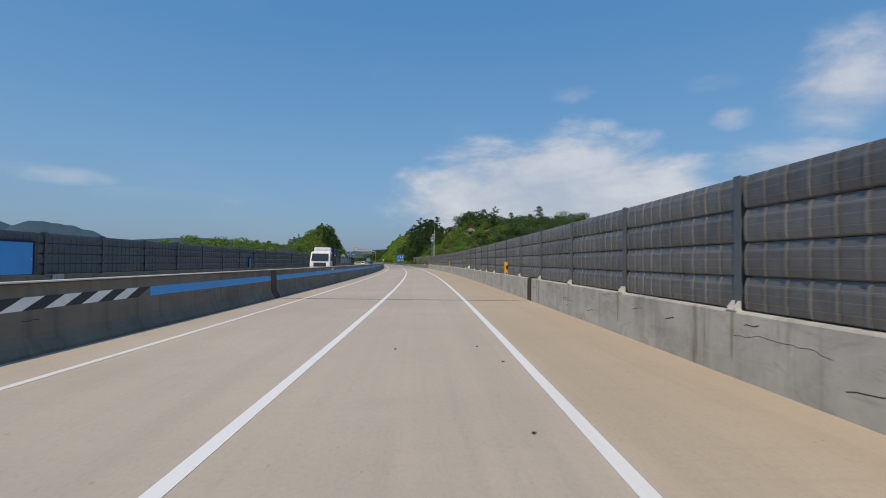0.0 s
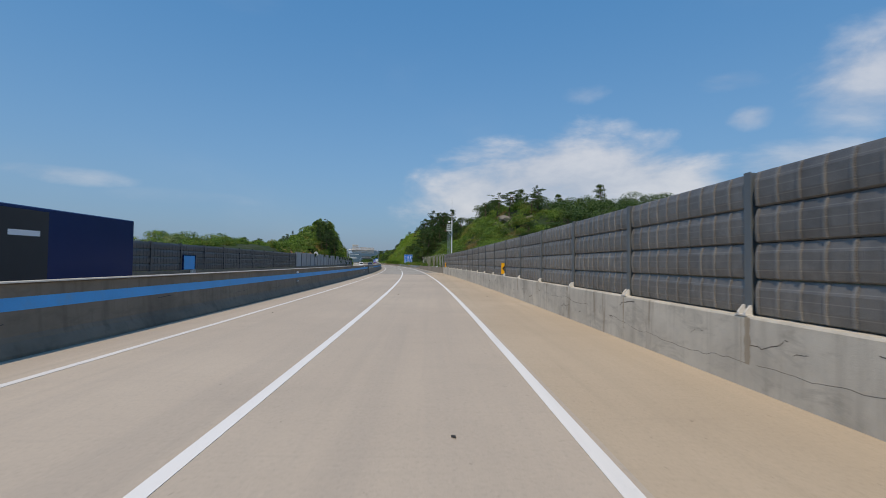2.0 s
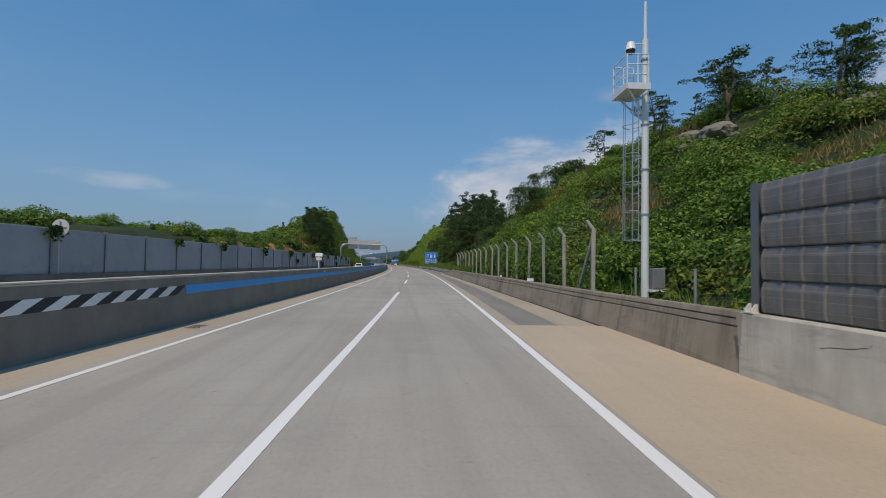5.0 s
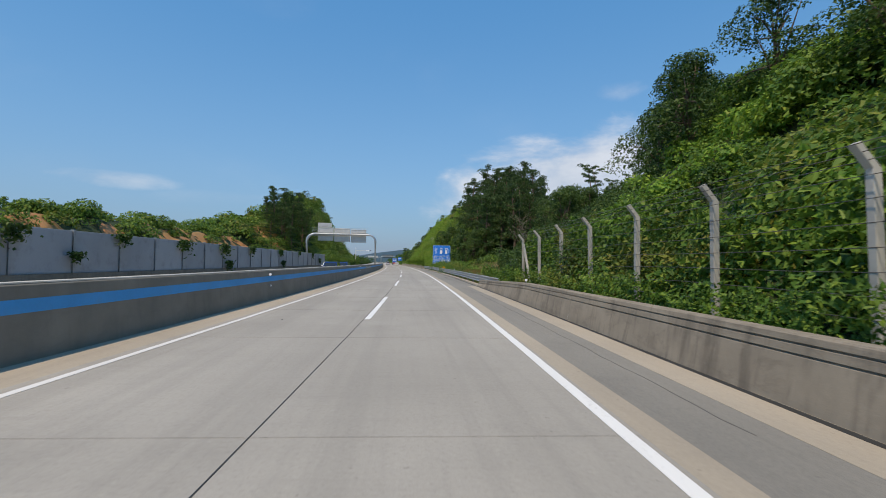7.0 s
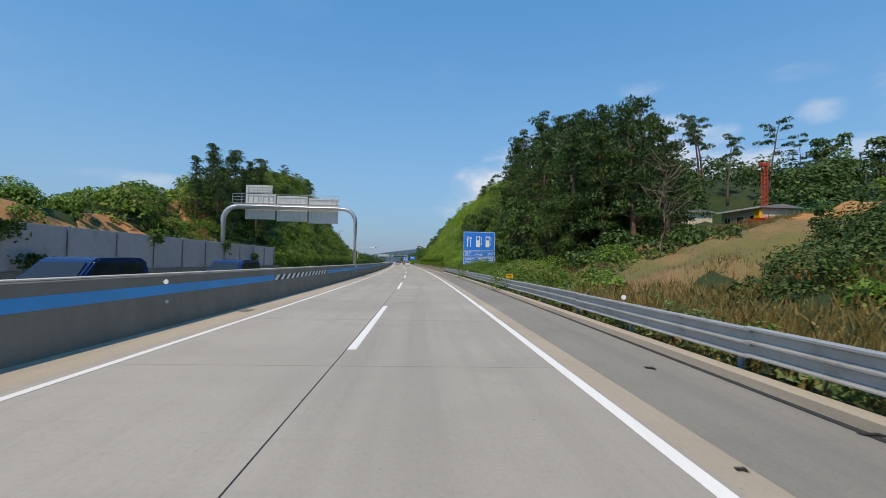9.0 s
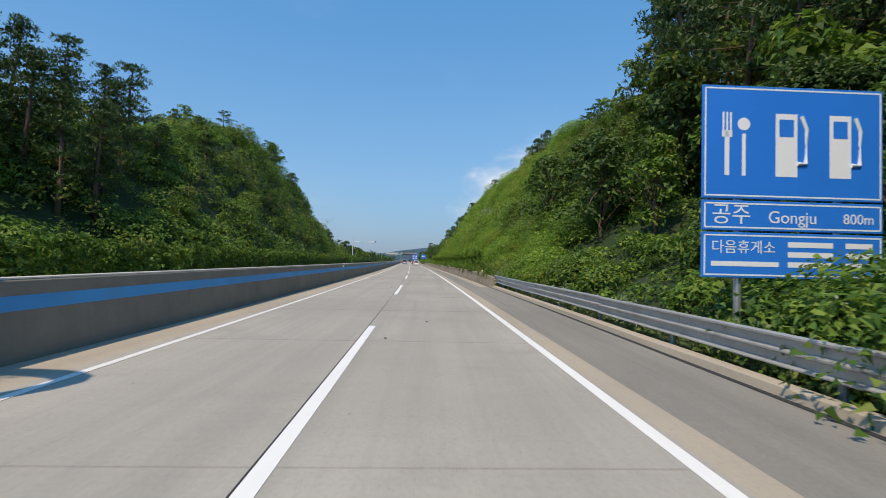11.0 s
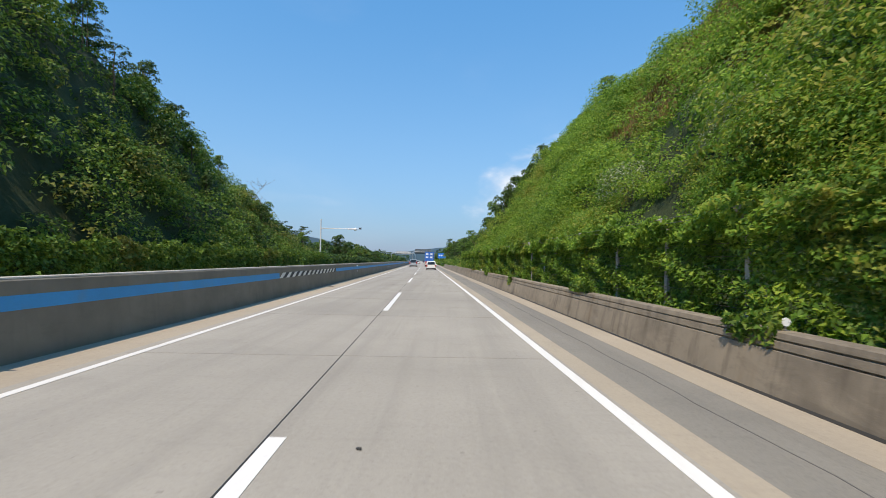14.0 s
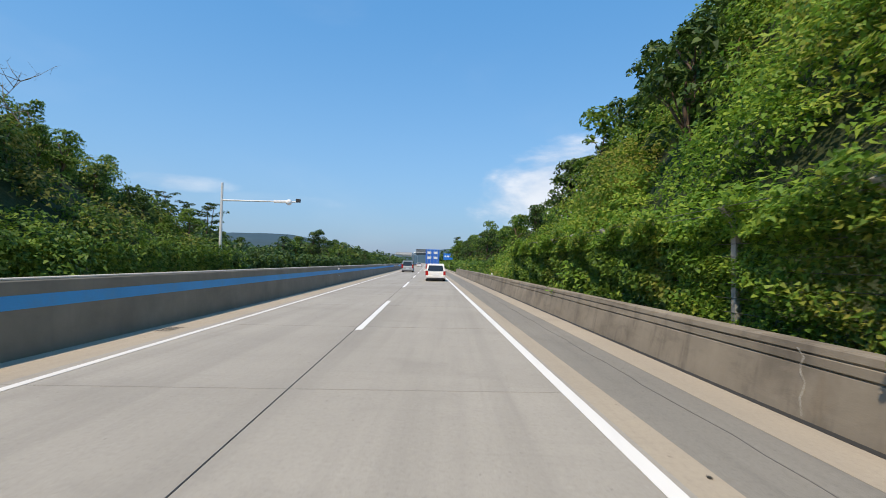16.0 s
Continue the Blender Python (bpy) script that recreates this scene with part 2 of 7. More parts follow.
def leafy(name, dark, mid, light, dry=None, rough=0.55, patch=0.22, see=0.25):
    """Foliage: every leaf has a tone of its own within patches of one growth; some light shines through."""
    m, n, bsdf = material(name)
    geo = n.add("NewGeometry")
    r = geo.outputs["Random Per Island"]
    p = n.noise(geo.outputs["Position"], patch * 1.6, 5, 0.65)
    k = n.math("ADD", n.math("MULTIPLY", r, 0.46), n.math("MULTIPLY", p, 0.72), clamp=True)
    c = n.ramp(k, [(0.22, dark), (0.55, mid), (0.92, light)])
    if dry:
        q = n.noise(geo.outputs["Position"], patch * 0.7, 5, 0.6, 0.4)
        c = n.mix(n.math("MULTIPLY", n.smooth(n.math("ADD", q, n.math("MULTIPLY", r, 0.16)), 0.62, 0.78), 0.75), c, dry)
    n.link(c, bsdf.inputs["Base Color"])
    bsdf.inputs["Roughness"].default_value = rough
    bsdf.inputs["Specular IOR Level"].default_value = 0.3
    tr = n.add("BsdfTranslucent")
    n.link(c, tr.inputs[0])
    mixs = n.add("MixShader")
    mixs.inputs[0].default_value = see
    n.link(bsdf.outputs[0], mixs.inputs[1])
    n.link(tr.outputs[0], mixs.inputs[2])
    out = [x for x in m.node_tree.nodes if x.bl_idname == "ShaderNodeOutputMaterial"][0]
    n.link(mixs.outputs[0], out.inputs[0])
    return m


def soil(name, a, b, grass):
    m, n, bsdf = material(name)
    at = stretched(n, 1, 1, 1)
    c = n.ramp(n.noise(at, 0.5, 7, 0.65), [(0.3, a), (0.7, b)])
    c = n.mix(n.smooth(n.noise(at, 0.12, 6, 0.6), 0.42, 0.6), c, grass)
    n.link(c, bsdf.inputs["Base Color"])
    bsdf.inputs["Roughness"].default_value = 0.95
    bump(n, bsdf, n.noise(at, 3, 6, 0.7), 0.8, 0.15)
    return m


def glassy(name, col=(0.02, 0.025, 0.03)):
    m, n, bsdf = material(name)
    bsdf.inputs["Base Color"].default_value = (*col, 1)
    bsdf.inputs["Roughness"].default_value = 0.06
    bsdf.inputs["Specular IOR Level"].default_value = 0.7
    return m


def noise_panel(name, col, light):
    """Perforated metal sheet: a fine grid of slots in ribs, scuffed and dusty."""
    m, n, bsdf = material(name)
    at = stretched(n, 1, 1, 1)
    tc = n.add("TexCoord").outputs["Object"]
    sep = n.add("SeparateXYZ")
    n.link(tc, sep.inputs[0])
    slots = n.math("MULTIPLY", n.math("SINE", n.math("MULTIPLY", sep.outputs[1], 150.0)), n.math("SINE", n.math("MULTIPLY", sep.outputs[2], 210.0)))
    wire = n.math("GREATER_THAN", n.math("FRACT", n.math("MULTIPLY", sep.outputs[2], 7.4)), 0.93)
    rib = n.math("GREATER_THAN", n.math("FRACT", n.math("MULTIPLY", sep.outputs[1], 2.5)), 0.88)
    dust = n.noise(at, 0.7, 6, 0.6)
    c = n.ramp(dust, [(0.3, tuple(v * 0.78 for v in col)), (0.75, tuple(v * 1.25 for v in col))])
    c = n.mix(n.math("MULTIPLY", n.smooth(slots, 0.0, 0.6), 0.55), c, tuple(v * 0.25 for v in col))
    c = n.mix(n.math("MULTIPLY", wire, 0.35), c, light)
    drift = n.noise(stretched(n, 7, 7, 0.25), 1.0, 5, 0.7)
    c = n.mix(n.math("MULTIPLY", n.smooth(drift, 0.5, 0.75), 0.16), c, light)
    c = n.mix(n.math("MULTIPLY", n.smooth(drift, 0.5, 0.25), 0.22), c, tuple(v * 0.5 for v in col))
    mesh = n.math("GREATER_THAN", n.math("FRACT", n.math("MULTIPLY", sep.outputs[1], 33.0)), 0.62)
    c = n.mix(n.math("MULTIPLY", mesh, n.math("MULTIPLY", n.smooth(n.noise(at, 3.0, 4, 0.6), 0.40, 0.62), 0.34)), c, light)
    c = n.mix(n.math("MULTIPLY", rib, 0.24), c, light)
    r = n.add("ObjectInfo").outputs["Random"]
    hsv = n.add("HueSaturation")
    n.link(n.math("ADD", 0.86, n.math("MULTIPLY", r, 0.28)), hsv.inputs["Value"])
    n.link(c, hsv.inputs["Color"])
    n.link(hsv.outputs[0], bsdf.inputs["Base Color"])
    bsdf.inputs["Roughness"].default_value = 0.42
    bsdf.inputs["Specular IOR Level"].default_value = 0.75
    bump(n, bsdf, n.math("ADD", slots, n.math("MULTIPLY", rib, 3.0)), 0.35, 0.004)
    return m


M = {
    "deck": paving("deck_concrete", (0.48, 0.405, 0.325), (0.53, 0.448, 0.355), (0.41, 0.352, 0.29), turn=0.06),
    "deck_shoulder": paving("tan_shoulder_concrete", (0.485, 0.385, 0.275), (0.53, 0.43, 0.315), (0.42, 0.34, 0.245), turn=0.06),
    "lane": paving("grey_lane_concrete", (0.352, 0.325, 0.281), (0.42, 0.388, 0.336), (0.278, 0.257, 0.224)),
    "gutter": paving("tan_edge_concrete", (0.40, 0.34, 0.26), (0.46, 0.39, 0.30), (0.33, 0.28, 0.22)),
    "asphalt": paving("worn_asphalt", (0.245, 0.228, 0.196), (0.29, 0.268, 0.228), (0.185, 0.172, 0.15), 1.8),
    "white": road_paint("white_road_paint", (0.80, 0.785, 0.75), 0.5),
    "white_worn": road_paint("worn_white_road_paint", (0.76, 0.74, 0.70), 1.0),
    "tyre_mark": paving("rubbered_asphalt", (0.16, 0.148, 0.135), (0.20, 0.185, 0.165), (0.125, 0.118, 0.11), 1.8),
    "seal": plain("joint_sealant", (0.03, 0.03, 0.028), 0.7),
    "bar_light": concrete("grey_barrier_concrete", (0.60, 0.555, 0.47), (0.30, 0.268, 0.22), 0.7, 0.4, 0.8),
    "bar_old": concrete("brown_barrier_concrete", (0.31, 0.262, 0.20), (0.13, 0.108, 0.084), 0.6, 0.7, 0.35),
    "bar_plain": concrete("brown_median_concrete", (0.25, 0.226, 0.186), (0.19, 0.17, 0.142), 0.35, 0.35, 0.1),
    # stained concrete, its colour lowered to carry the shade on the median's face
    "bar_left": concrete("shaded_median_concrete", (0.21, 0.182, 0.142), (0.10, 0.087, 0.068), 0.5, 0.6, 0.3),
    "cap": concrete("pale_barrier_cap", (0.55, 0.52, 0.45), (0.38, 0.35, 0.30), 0.3, 0.2),
    "blue": plain("blue_barrier_paint", (0.02, 0.34, 0.74), 0.55, var=0.14, big=0.6, dirt=(0.09, 0.30, 0.52)),
    "band_white": plain("white_stripe_paint", (0.84, 0.84, 0.80), 0.55, var=0.06, dirt=(0.6, 0.58, 0.52)),
    "band_black": plain("black_stripe_paint", (0.025, 0.028, 0.035), 0.6, var=0.2),
    "steel_brown": plain("rusty_joint_steel", (0.085, 0.048, 0.030), 0.75, 0.3, var=0.3, dirt=(0.05, 0.03, 0.02)),
    "post": plain("grey_painted_steel", (0.135, 0.155, 0.165), 0.55, 0.3, var=0.15),
    "panel": noise_panel("dark_noise_panel", (0.135, 0.127, 0.117), (0.34, 0.325, 0.295)),
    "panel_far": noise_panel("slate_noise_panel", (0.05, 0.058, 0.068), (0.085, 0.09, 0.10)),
    "panel_pale": plain("pale_grey_wall_panel", (0.33, 0.345, 0.365), 0.6, 0.0, var=0.1, big=0.5, dirt=(0.17, 0.17, 0.165), spread=0.1),
    "bracket": plain("pale_cast_bracket", (0.62, 0.60, 0.55), 0.6),
    "galv": plain("galvanised_steel", (0.48, 0.51, 0.53), 0.38, 0.7, var=0.12, big=1.5),
    "galv_dull": plain("dull_galvanised_steel", (0.33, 0.35, 0.37), 0.5, 0.55, var=0.18, big=1.2, dirt=(0.2, 0.17, 0.13)),
    "white_steel": plain("white_painted_steel", (0.70, 0.72, 0.72), 0.45, 0.1, var=0.06),
    "sign_back": plain("pale_sign_back", (0.60, 0.60, 0.58), 0.5, 0.2, var=0.08, big=0.7, dirt=(0.42, 0.40, 0.36)),
    "sign_blue": plain("blue_sign_face", (0.008, 0.20, 0.72), 0.35, var=0.05),
    "sign_white": plain("white_sign_film", (0.82, 0.84, 0.86), 0.4, var=0.03),
    "sign_green": plain("green_sign_face", (0.01, 0.20, 0.10), 0.4, var=0.05),
    "yellow": plain("yellow_sign_film", (0.85, 0.42, 0.015), 0.4, var=0.05),
    "black": plain("black_film", (0.012, 0.012, 0.014), 0.45, var=0.2),
    "post_concrete": concrete("pale_fence_post_concrete", (0.40, 0.385, 0.345), (0.30, 0.29, 0.26), 0.4, 0.5),
    "wire": plain("rusty_wire", (0.16, 0.14, 0.12), 0.5, 0.6),
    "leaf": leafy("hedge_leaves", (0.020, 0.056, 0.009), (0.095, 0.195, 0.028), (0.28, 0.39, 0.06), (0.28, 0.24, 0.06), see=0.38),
    # lit and shaded versions of the leaves: sun and shade sit in their colours
    "leaf_sunlit": leafy("sunlit_vine_leaves", (0.034, 0.085, 0.012), (0.165, 0.325, 0.042), (0.45, 0.58, 0.085), (0.42, 0.34, 0.08), see=0.46),
    "leaf_shade": leafy("shaded_wood_leaves", (0.010, 0.029, 0.007), (0.044, 0.096, 0.019), (0.135, 0.205, 0.042), see=0.25),
    "needle": leafy("pine_needles", (0.012, 0.032, 0.008), (0.040, 0.085, 0.022), (0.105, 0.165, 0.042), see=0.22),
    "grass": leafy("dry_grass", (0.10, 0.085, 0.026), (0.22, 0.165, 0.052), (0.36, 0.265, 0.09), (0.38, 0.245, 0.10), patch=0.1, see=0.3),
    "crack": plain("dark_crack", (0.09, 0.075, 0.06), 0.9, var=0.3),
    "rust_stain": concrete("rust_stained_concrete", (0.43, 0.36, 0.27), (0.27, 0.205, 0.14), 0.5, 0.8, 0.5),
    "blossom": leafy("pale_blossom", (0.06, 0.12, 0.03), (0.26, 0.33, 0.15), (0.66, 0.68, 0.52), patch=1.2, see=0.35),
    "weed": leafy("pale_weeds", (0.05, 0.09, 0.02), (0.15, 0.22, 0.07), (0.32, 0.40, 0.17), patch=0.4, see=0.35),
    "dry_ground": soil("dry_grass_ground", (0.19, 0.125, 0.055), (0.27, 0.175, 0.08), (0.15, 0.135, 0.045)),
    "rail_steel": plain("weathered_rail_steel", (0.44, 0.44, 0.43), 0.45, 0.35, var=0.15, big=1.2, dirt=(0.22, 0.20, 0.17)),
    "bark": concrete("pine_bark", (0.15, 0.10, 0.07), (0.06, 0.042, 0.03), 0.5, 0.7),
    "bark_grey": concrete("dead_grey_bark", (0.24, 0.20, 0.155), (0.12, 0.10, 0.075), 0.5, 0.6),
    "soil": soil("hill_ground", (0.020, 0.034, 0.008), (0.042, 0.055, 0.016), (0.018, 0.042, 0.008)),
    "clay": soil("orange_clay_bank", (0.42, 0.17, 0.06), (0.54, 0.26, 0.115), (0.36, 0.20, 0.075)),
    "rock": concrete("grey_rock", (0.24, 0.215, 0.18), (0.15, 0.13, 0.11), 0.6, 0.5),
    # far woods with the air's blue haze mixed into the leaf colours
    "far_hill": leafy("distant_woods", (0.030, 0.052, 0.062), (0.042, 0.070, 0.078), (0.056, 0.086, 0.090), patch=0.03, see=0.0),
    "tyre": plain("tyre_rubber", (0.018, 0.018, 0.018), 0.8, var=0.2),
    "rim": plain("alloy_rim", (0.45, 0.46, 0.47), 0.3, 0.8),
    "glass": glassy("dark_car_glass"),
    "car_white": plain("white_car_paint", (0.80, 0.80, 0.78), 0.25, 0.0, var=0.03, relief=0),
    "car_silver": plain("silver_car_paint", (0.47, 0.48, 0.48), 0.3, 0.6, var=0.04, relief=0),
    "car_blue": plain("dark_blue_car_paint", (0.012, 0.035, 0.13), 0.2, 0.2, var=0.05, relief=0),
    "lamp_red": plain("red_lamp_lens", (0.42, 0.012, 0.012), 0.2, var=0.1, relief=0),
    "lamp_clear": plain("clear_lamp_lens", (0.7, 0.7, 0.68), 0.15, 0.2, var=0.05, relief=0),
    "plastic": plain("dark_plastic", (0.03, 0.03, 0.032), 0.6, var=0.15),
    "container": plain("blue_container_paint", (0.02, 0.16, 0.58), 0.5, 0.1, var=0.1, dirt=(0.05, 0.13, 0.3)),
    "red_steel": plain("red_painted_steel", (0.50, 0.06, 0.03), 0.5, 0.1, var=0.12),
    "wall_cream": plain("cream_house_wall", (0.62, 0.54, 0.42), 0.8, var=0.06),
    "roof_grey": plain("grey_roof_sheet", (0.25, 0.25, 0.25), 0.6, 0.2, var=0.12),
}


# ---- mesh helpers ----
def mesh_of(name, verts, faces, mat=None, smooth=False):
    me = bpy.data.meshes.new(name)
    me.from_pydata([tuple(v) for v in verts], [], [tuple(f) for f in faces])
    if mat is not None:
        me.materials.append(mat)
    if smooth:
        me.polygons.foreach_set("use_smooth", [True] * len(me.polygons))
    me.update()
    return me


def mesh_np(name, verts, quads, mat):
    """A large mesh of triangles or quads from arrays."""
    me = bpy.data.meshes.new(name)
    nv, nf = len(verts), len(quads)
    me.vertices.add(nv)
    me.vertices.foreach_set("co", np.ascontiguousarray(verts, dtype=np.float32).ravel())
    k = quads.shape[1]
    me.loops.add(nf * k)
    me.loops.foreach_set("vertex_index", np.ascontiguousarray(quads, dtype=np.int32).ravel())
    me.polygons.add(nf)
    me.polygons.foreach_set("loop_start", np.arange(0, nf * k, k, dtype=np.int32))
    me.materials.append(mat)
    me.update(calc_edges=True)
    return me


def finish(bm, name, mat, smooth=False):
    me = bpy.data.meshes.new(name)
    bm.to_mesh(me)
    bm.free()
    me.materials.append(mat)
    if smooth:
        me.polygons.foreach_set("use_smooth", [True] * len(me.polygons))
    return me


def part(name, bm, mat, parent, label="", smooth=False):
    """One mesh object under a thing or a part."""
    me = bm if isinstance(bm, bpy.types.Mesh) else finish(bm, name, mat, smooth)
    ob = new(name, me)
    ob.parent = parent
    if label:
        ob["label"] = label
    return ob


def thing(name, m, label, category, group="", kind=""):
    ob = new(name)
    ob.empty_display_size = 0.2
    ob.matrix_world = m
    return tagged(ob, label, category, group, kind)


def box(bm, x0, x1, y0, y1, z0, z1, bevel=0.0):
    r = bmesh.ops.create_cube(bm, size=1.0)
    vs = r["verts"]
    for v in vs:
        v.co = Vector(((x0 + x1) / 2 + v.co.x * (x1 - x0), (y0 + y1) / 2 + v.co.y * (y1 - y0), (z0 + z1) / 2 + v.co.z * (z1 - z0)))
    if bevel:
        es = list({e for v in vs for e in v.link_edges})
        bmesh.ops.bevel(bm, geom=es, offset=bevel, segments=1, affect="EDGES")
    return bm


def boxed(*dims, bevel=0.0):
    return box(bmesh.new(), *dims, bevel=bevel)


def rod(bm, a, b, r0, r1=None, sides=8):
    """A round bar from a to b."""
    a, b = Vector(a), Vector(b)
    r1 = r0 if r1 is None else r1
    q = (b - a).to_track_quat("Z", "Y").to_matrix()
    rings = []
    for p, r in ((a, r0), (b, r1)):
        rings.append([bm.verts.new(p + q @ Vector((r * math.cos(k * 2 * math.pi / sides), r * math.sin(k * 2 * math.pi / sides), 0))) for k in range(sides)])
    for k in range(sides):
        bm.faces.new((rings[0][k], rings[0][(k + 1) % sides], rings[1][(k + 1) % sides], rings[1][k]))
    bm.faces.new(list(reversed(rings[0])))
    bm.faces.new(rings[1])
    return bm


def tube(bm, pts, r, sides=8):
    """A round bar along a bent line."""
    pts = [Vector(p) for p in pts]
    rings = []
    for i, p in enumerate(pts):
        t = (pts[min(i + 1, len(pts) - 1)] - pts[max(i - 1, 0)]).normalized()
        q = t.to_track_quat("Z", "Y").to_matrix()
        rr = r[i] if isinstance(r, (list, tuple)) else r
        rings.append([bm.verts.new(p + q @ Vector((rr * math.cos(k * 2 * math.pi / sides), rr * math.sin(k * 2 * math.pi / sides), 0))) for k in range(sides)])
    for a, b in zip(rings, rings[1:]):
        for k in range(sides):
            bm.faces.new((a[k], a[(k + 1) % sides], b[(k + 1) % sides], b[k]))
    bm.faces.new(list(reversed(rings[0])))
    bm.faces.new(rings[-1])
    return bm


def sweep(name, s0, s1, profile, mat, step=4.0, closed=True, wobble=0.0):
    """A cross-section of (d, z) points carried along the road; profile may be a function of s."""
    n = max(2, int(math.ceil((s1 - s0) / step)) + 1)
    ss = np.linspace(s0, s1, n)
    prof = profile if callable(profile) else (lambda s: profile)
    k = len(prof(s0))
    verts, faces = [], []
    for i, s in enumerate(ss):
        for j, (d, z) in enumerate(prof(s)):
            w = wobble * noise.noise((s * 0.23, j * 3.7, 1.1)) if wobble else 0
            x, y = rxy(s, d + w)
            verts.append((float(x), float(y), z))
    for i in range(n - 1):
        for j in range(k if closed else k - 1):
            a, b = i * k + j, i * k + (j + 1) % k
            faces.append((a, b, b + k, a + k))
    if closed:
        faces.append(tuple(reversed(range(k))))
        faces.append(tuple(range((n - 1) * k, n * k)))
    me = mesh_of(name, verts, faces, mat)
    bm = bmesh.new()
    bm.from_mesh(me)
    bmesh.ops.recalc_face_normals(bm, faces=bm.faces)
    if not closed and bm.faces and sum(f.normal.z for f in bm.faces) < 0:
        bmesh.ops.reverse_faces(bm, faces=bm.faces)
    bm.to_mesh(me)
    bm.free()
    return me


def laid(name, s0, s1, d0, d1, z, mat, label, category, step=4.0, thick=0.06, kind="structure"):
    ob = new(name, sweep(name, s0, s1, [(d0, z - thick), (d0, z), (d1, z), (d1, z - thick)], mat, step))
    return tagged(ob, label, category, kind=kind)


# ---- the ground: one sheet with both hillsides ----
RIGHT_S = [-3000, 130, 146, 158, 168, 180, 200, 218, 231, 244, 268, 284, 300, 313, 335, 360, 385, 405, 420, 432, 446, 470, 520, 620, 900, 5000]
RIGHT_H = [2, 2.5, 4.5, 8.0, 11.5, 14, 14.5, 12, 7, 3.4, 3.2, 4.5, 7.5, 13, 18.2, 20, 19, 18.6, 16.6, 11, 4, 2.5, 4.5, 7, 8, 10]
RIGHT_W = [60, 50, 30, 24, 22, 19, 17, 15, 17, 28, 30, 22, 18, 15, 14.5, 14.5, 14, 13, 13, 12, 12, 14, 20, 30, 40, 60]
LEFT_S = [-3000, 100, 160, 210, 260, 296, 308, 320, 332, 345, 365, 385, 404, 418, 430, 446, 465, 500, 700, 5000]
LEFT_H = [1, 1, 2.5, 6.0, 6.9, 6.8, 9.5, 12, 13.5, 16.8, 22.4, 23.4, 19.4, 15.2, 11.5, 6.5, 2.5, 1.5, 4, 8]
LEFT_E = [-40, -40, -34, -31, -31, -29, -23, -20.5, -19.5, -19, -19, -19, -19, -19, -19, -19, -19, -20, -22, -30]
LEFT_W = [60, 60, 12, 8, 8, 9, 13, 13, 13, 13, 13, 13, 13, 13, 13, 13, 14, 20, 40, 60]


def rise(t):
    t = np.clip(t, 0, 1)
    return np.where(t < 0.85, t * 1.06, 1 - (1 - t) ** 2 * 4.39)


def ground_height(s, d):
    """Height of the ground at road coordinates."""
    s, d = np.asarray(s, float), np.asarray(d, float)
    hr, wr = np.interp(s, RIGHT_S, RIGHT_H), np.interp(s, RIGHT_S, RIGHT_W)
    hl, wl, el = np.interp(s, LEFT_S, LEFT_H), np.interp(s, LEFT_S, LEFT_W), np.interp(s, LEFT_S, LEFT_E)
    tr, tl = (d - 7.6) / wr, (el - d) / wl
    right = hr * rise(tr) + np.clip(d - 7.6 - wr, 0, 120) * 0.06
    left = hl * rise(tl) + np.clip(el - wl - d, 0, 120) * 0.012
    left = left - np.clip(el - wl - 6 - d, 0, 26) * np.clip(hl / 30, 0, 0.6)
    # a wooded rise behind the clay bank
    back = np.clip((s - 190) / 120, 0, 1) * np.clip((560 - s) / 90, 0, 1) * np.clip((-44 - d) / 34, 0, 1) * np.clip((d + 190) / 60, 0, 1)
    left = np.maximum(left, 10.0 * back)
    # the house stands on a terrace above an open grassy slope
    flat = np.clip((s - 268) / 14, 0, 1) * np.clip((326 - s) / 14, 0, 1) * np.clip((d - 32) / 9.5, 0, 1) * np.clip((62 - d) / 8, 0, 1)
    slope = np.clip((s - 228) / 12, 0, 1) * np.clip((292 - s) / 14, 0, 1) * np.clip((d - 9) / 30, 0, 1) * 6.4
    # a wooded nose of the hill before the open slope
    nose = np.clip((s - 228) / 12, 0, 1) * np.clip((262 - s) / 9, 0, 1) * np.clip((d - 15) / 13, 0, 1) * np.clip((60 - d) / 14, 0, 1) * 11.0
    slope = np.maximum(slope, nose)
    right = np.where(d > 7.6, np.maximum(right, slope) * (1 - flat) + 7.25 * flat, 0)
    far = np.clip((np.abs(d) - 260) / 900, 0, 1) * 26 * (0.6 + 0.4 * np.sin(s * 0.004 + d * 0.003))
    bumps = 0.55 * np.sin(s * 0.61 + 1.3 * np.sin(d * 0.47)) * np.sin(d * 0.53 + 1.1 * np.sin(s * 0.33)) + 0.35 * np.sin(s * 1.7 + d * 0.9) * np.sin(d * 1.3 - s * 0.4)
    off = np.clip(np.maximum(tr, tl) * 4, 0, 1)
    return np.where(d > 7.6, right, np.where(d < el, left, 0)) + bumps * off + far - 0.12


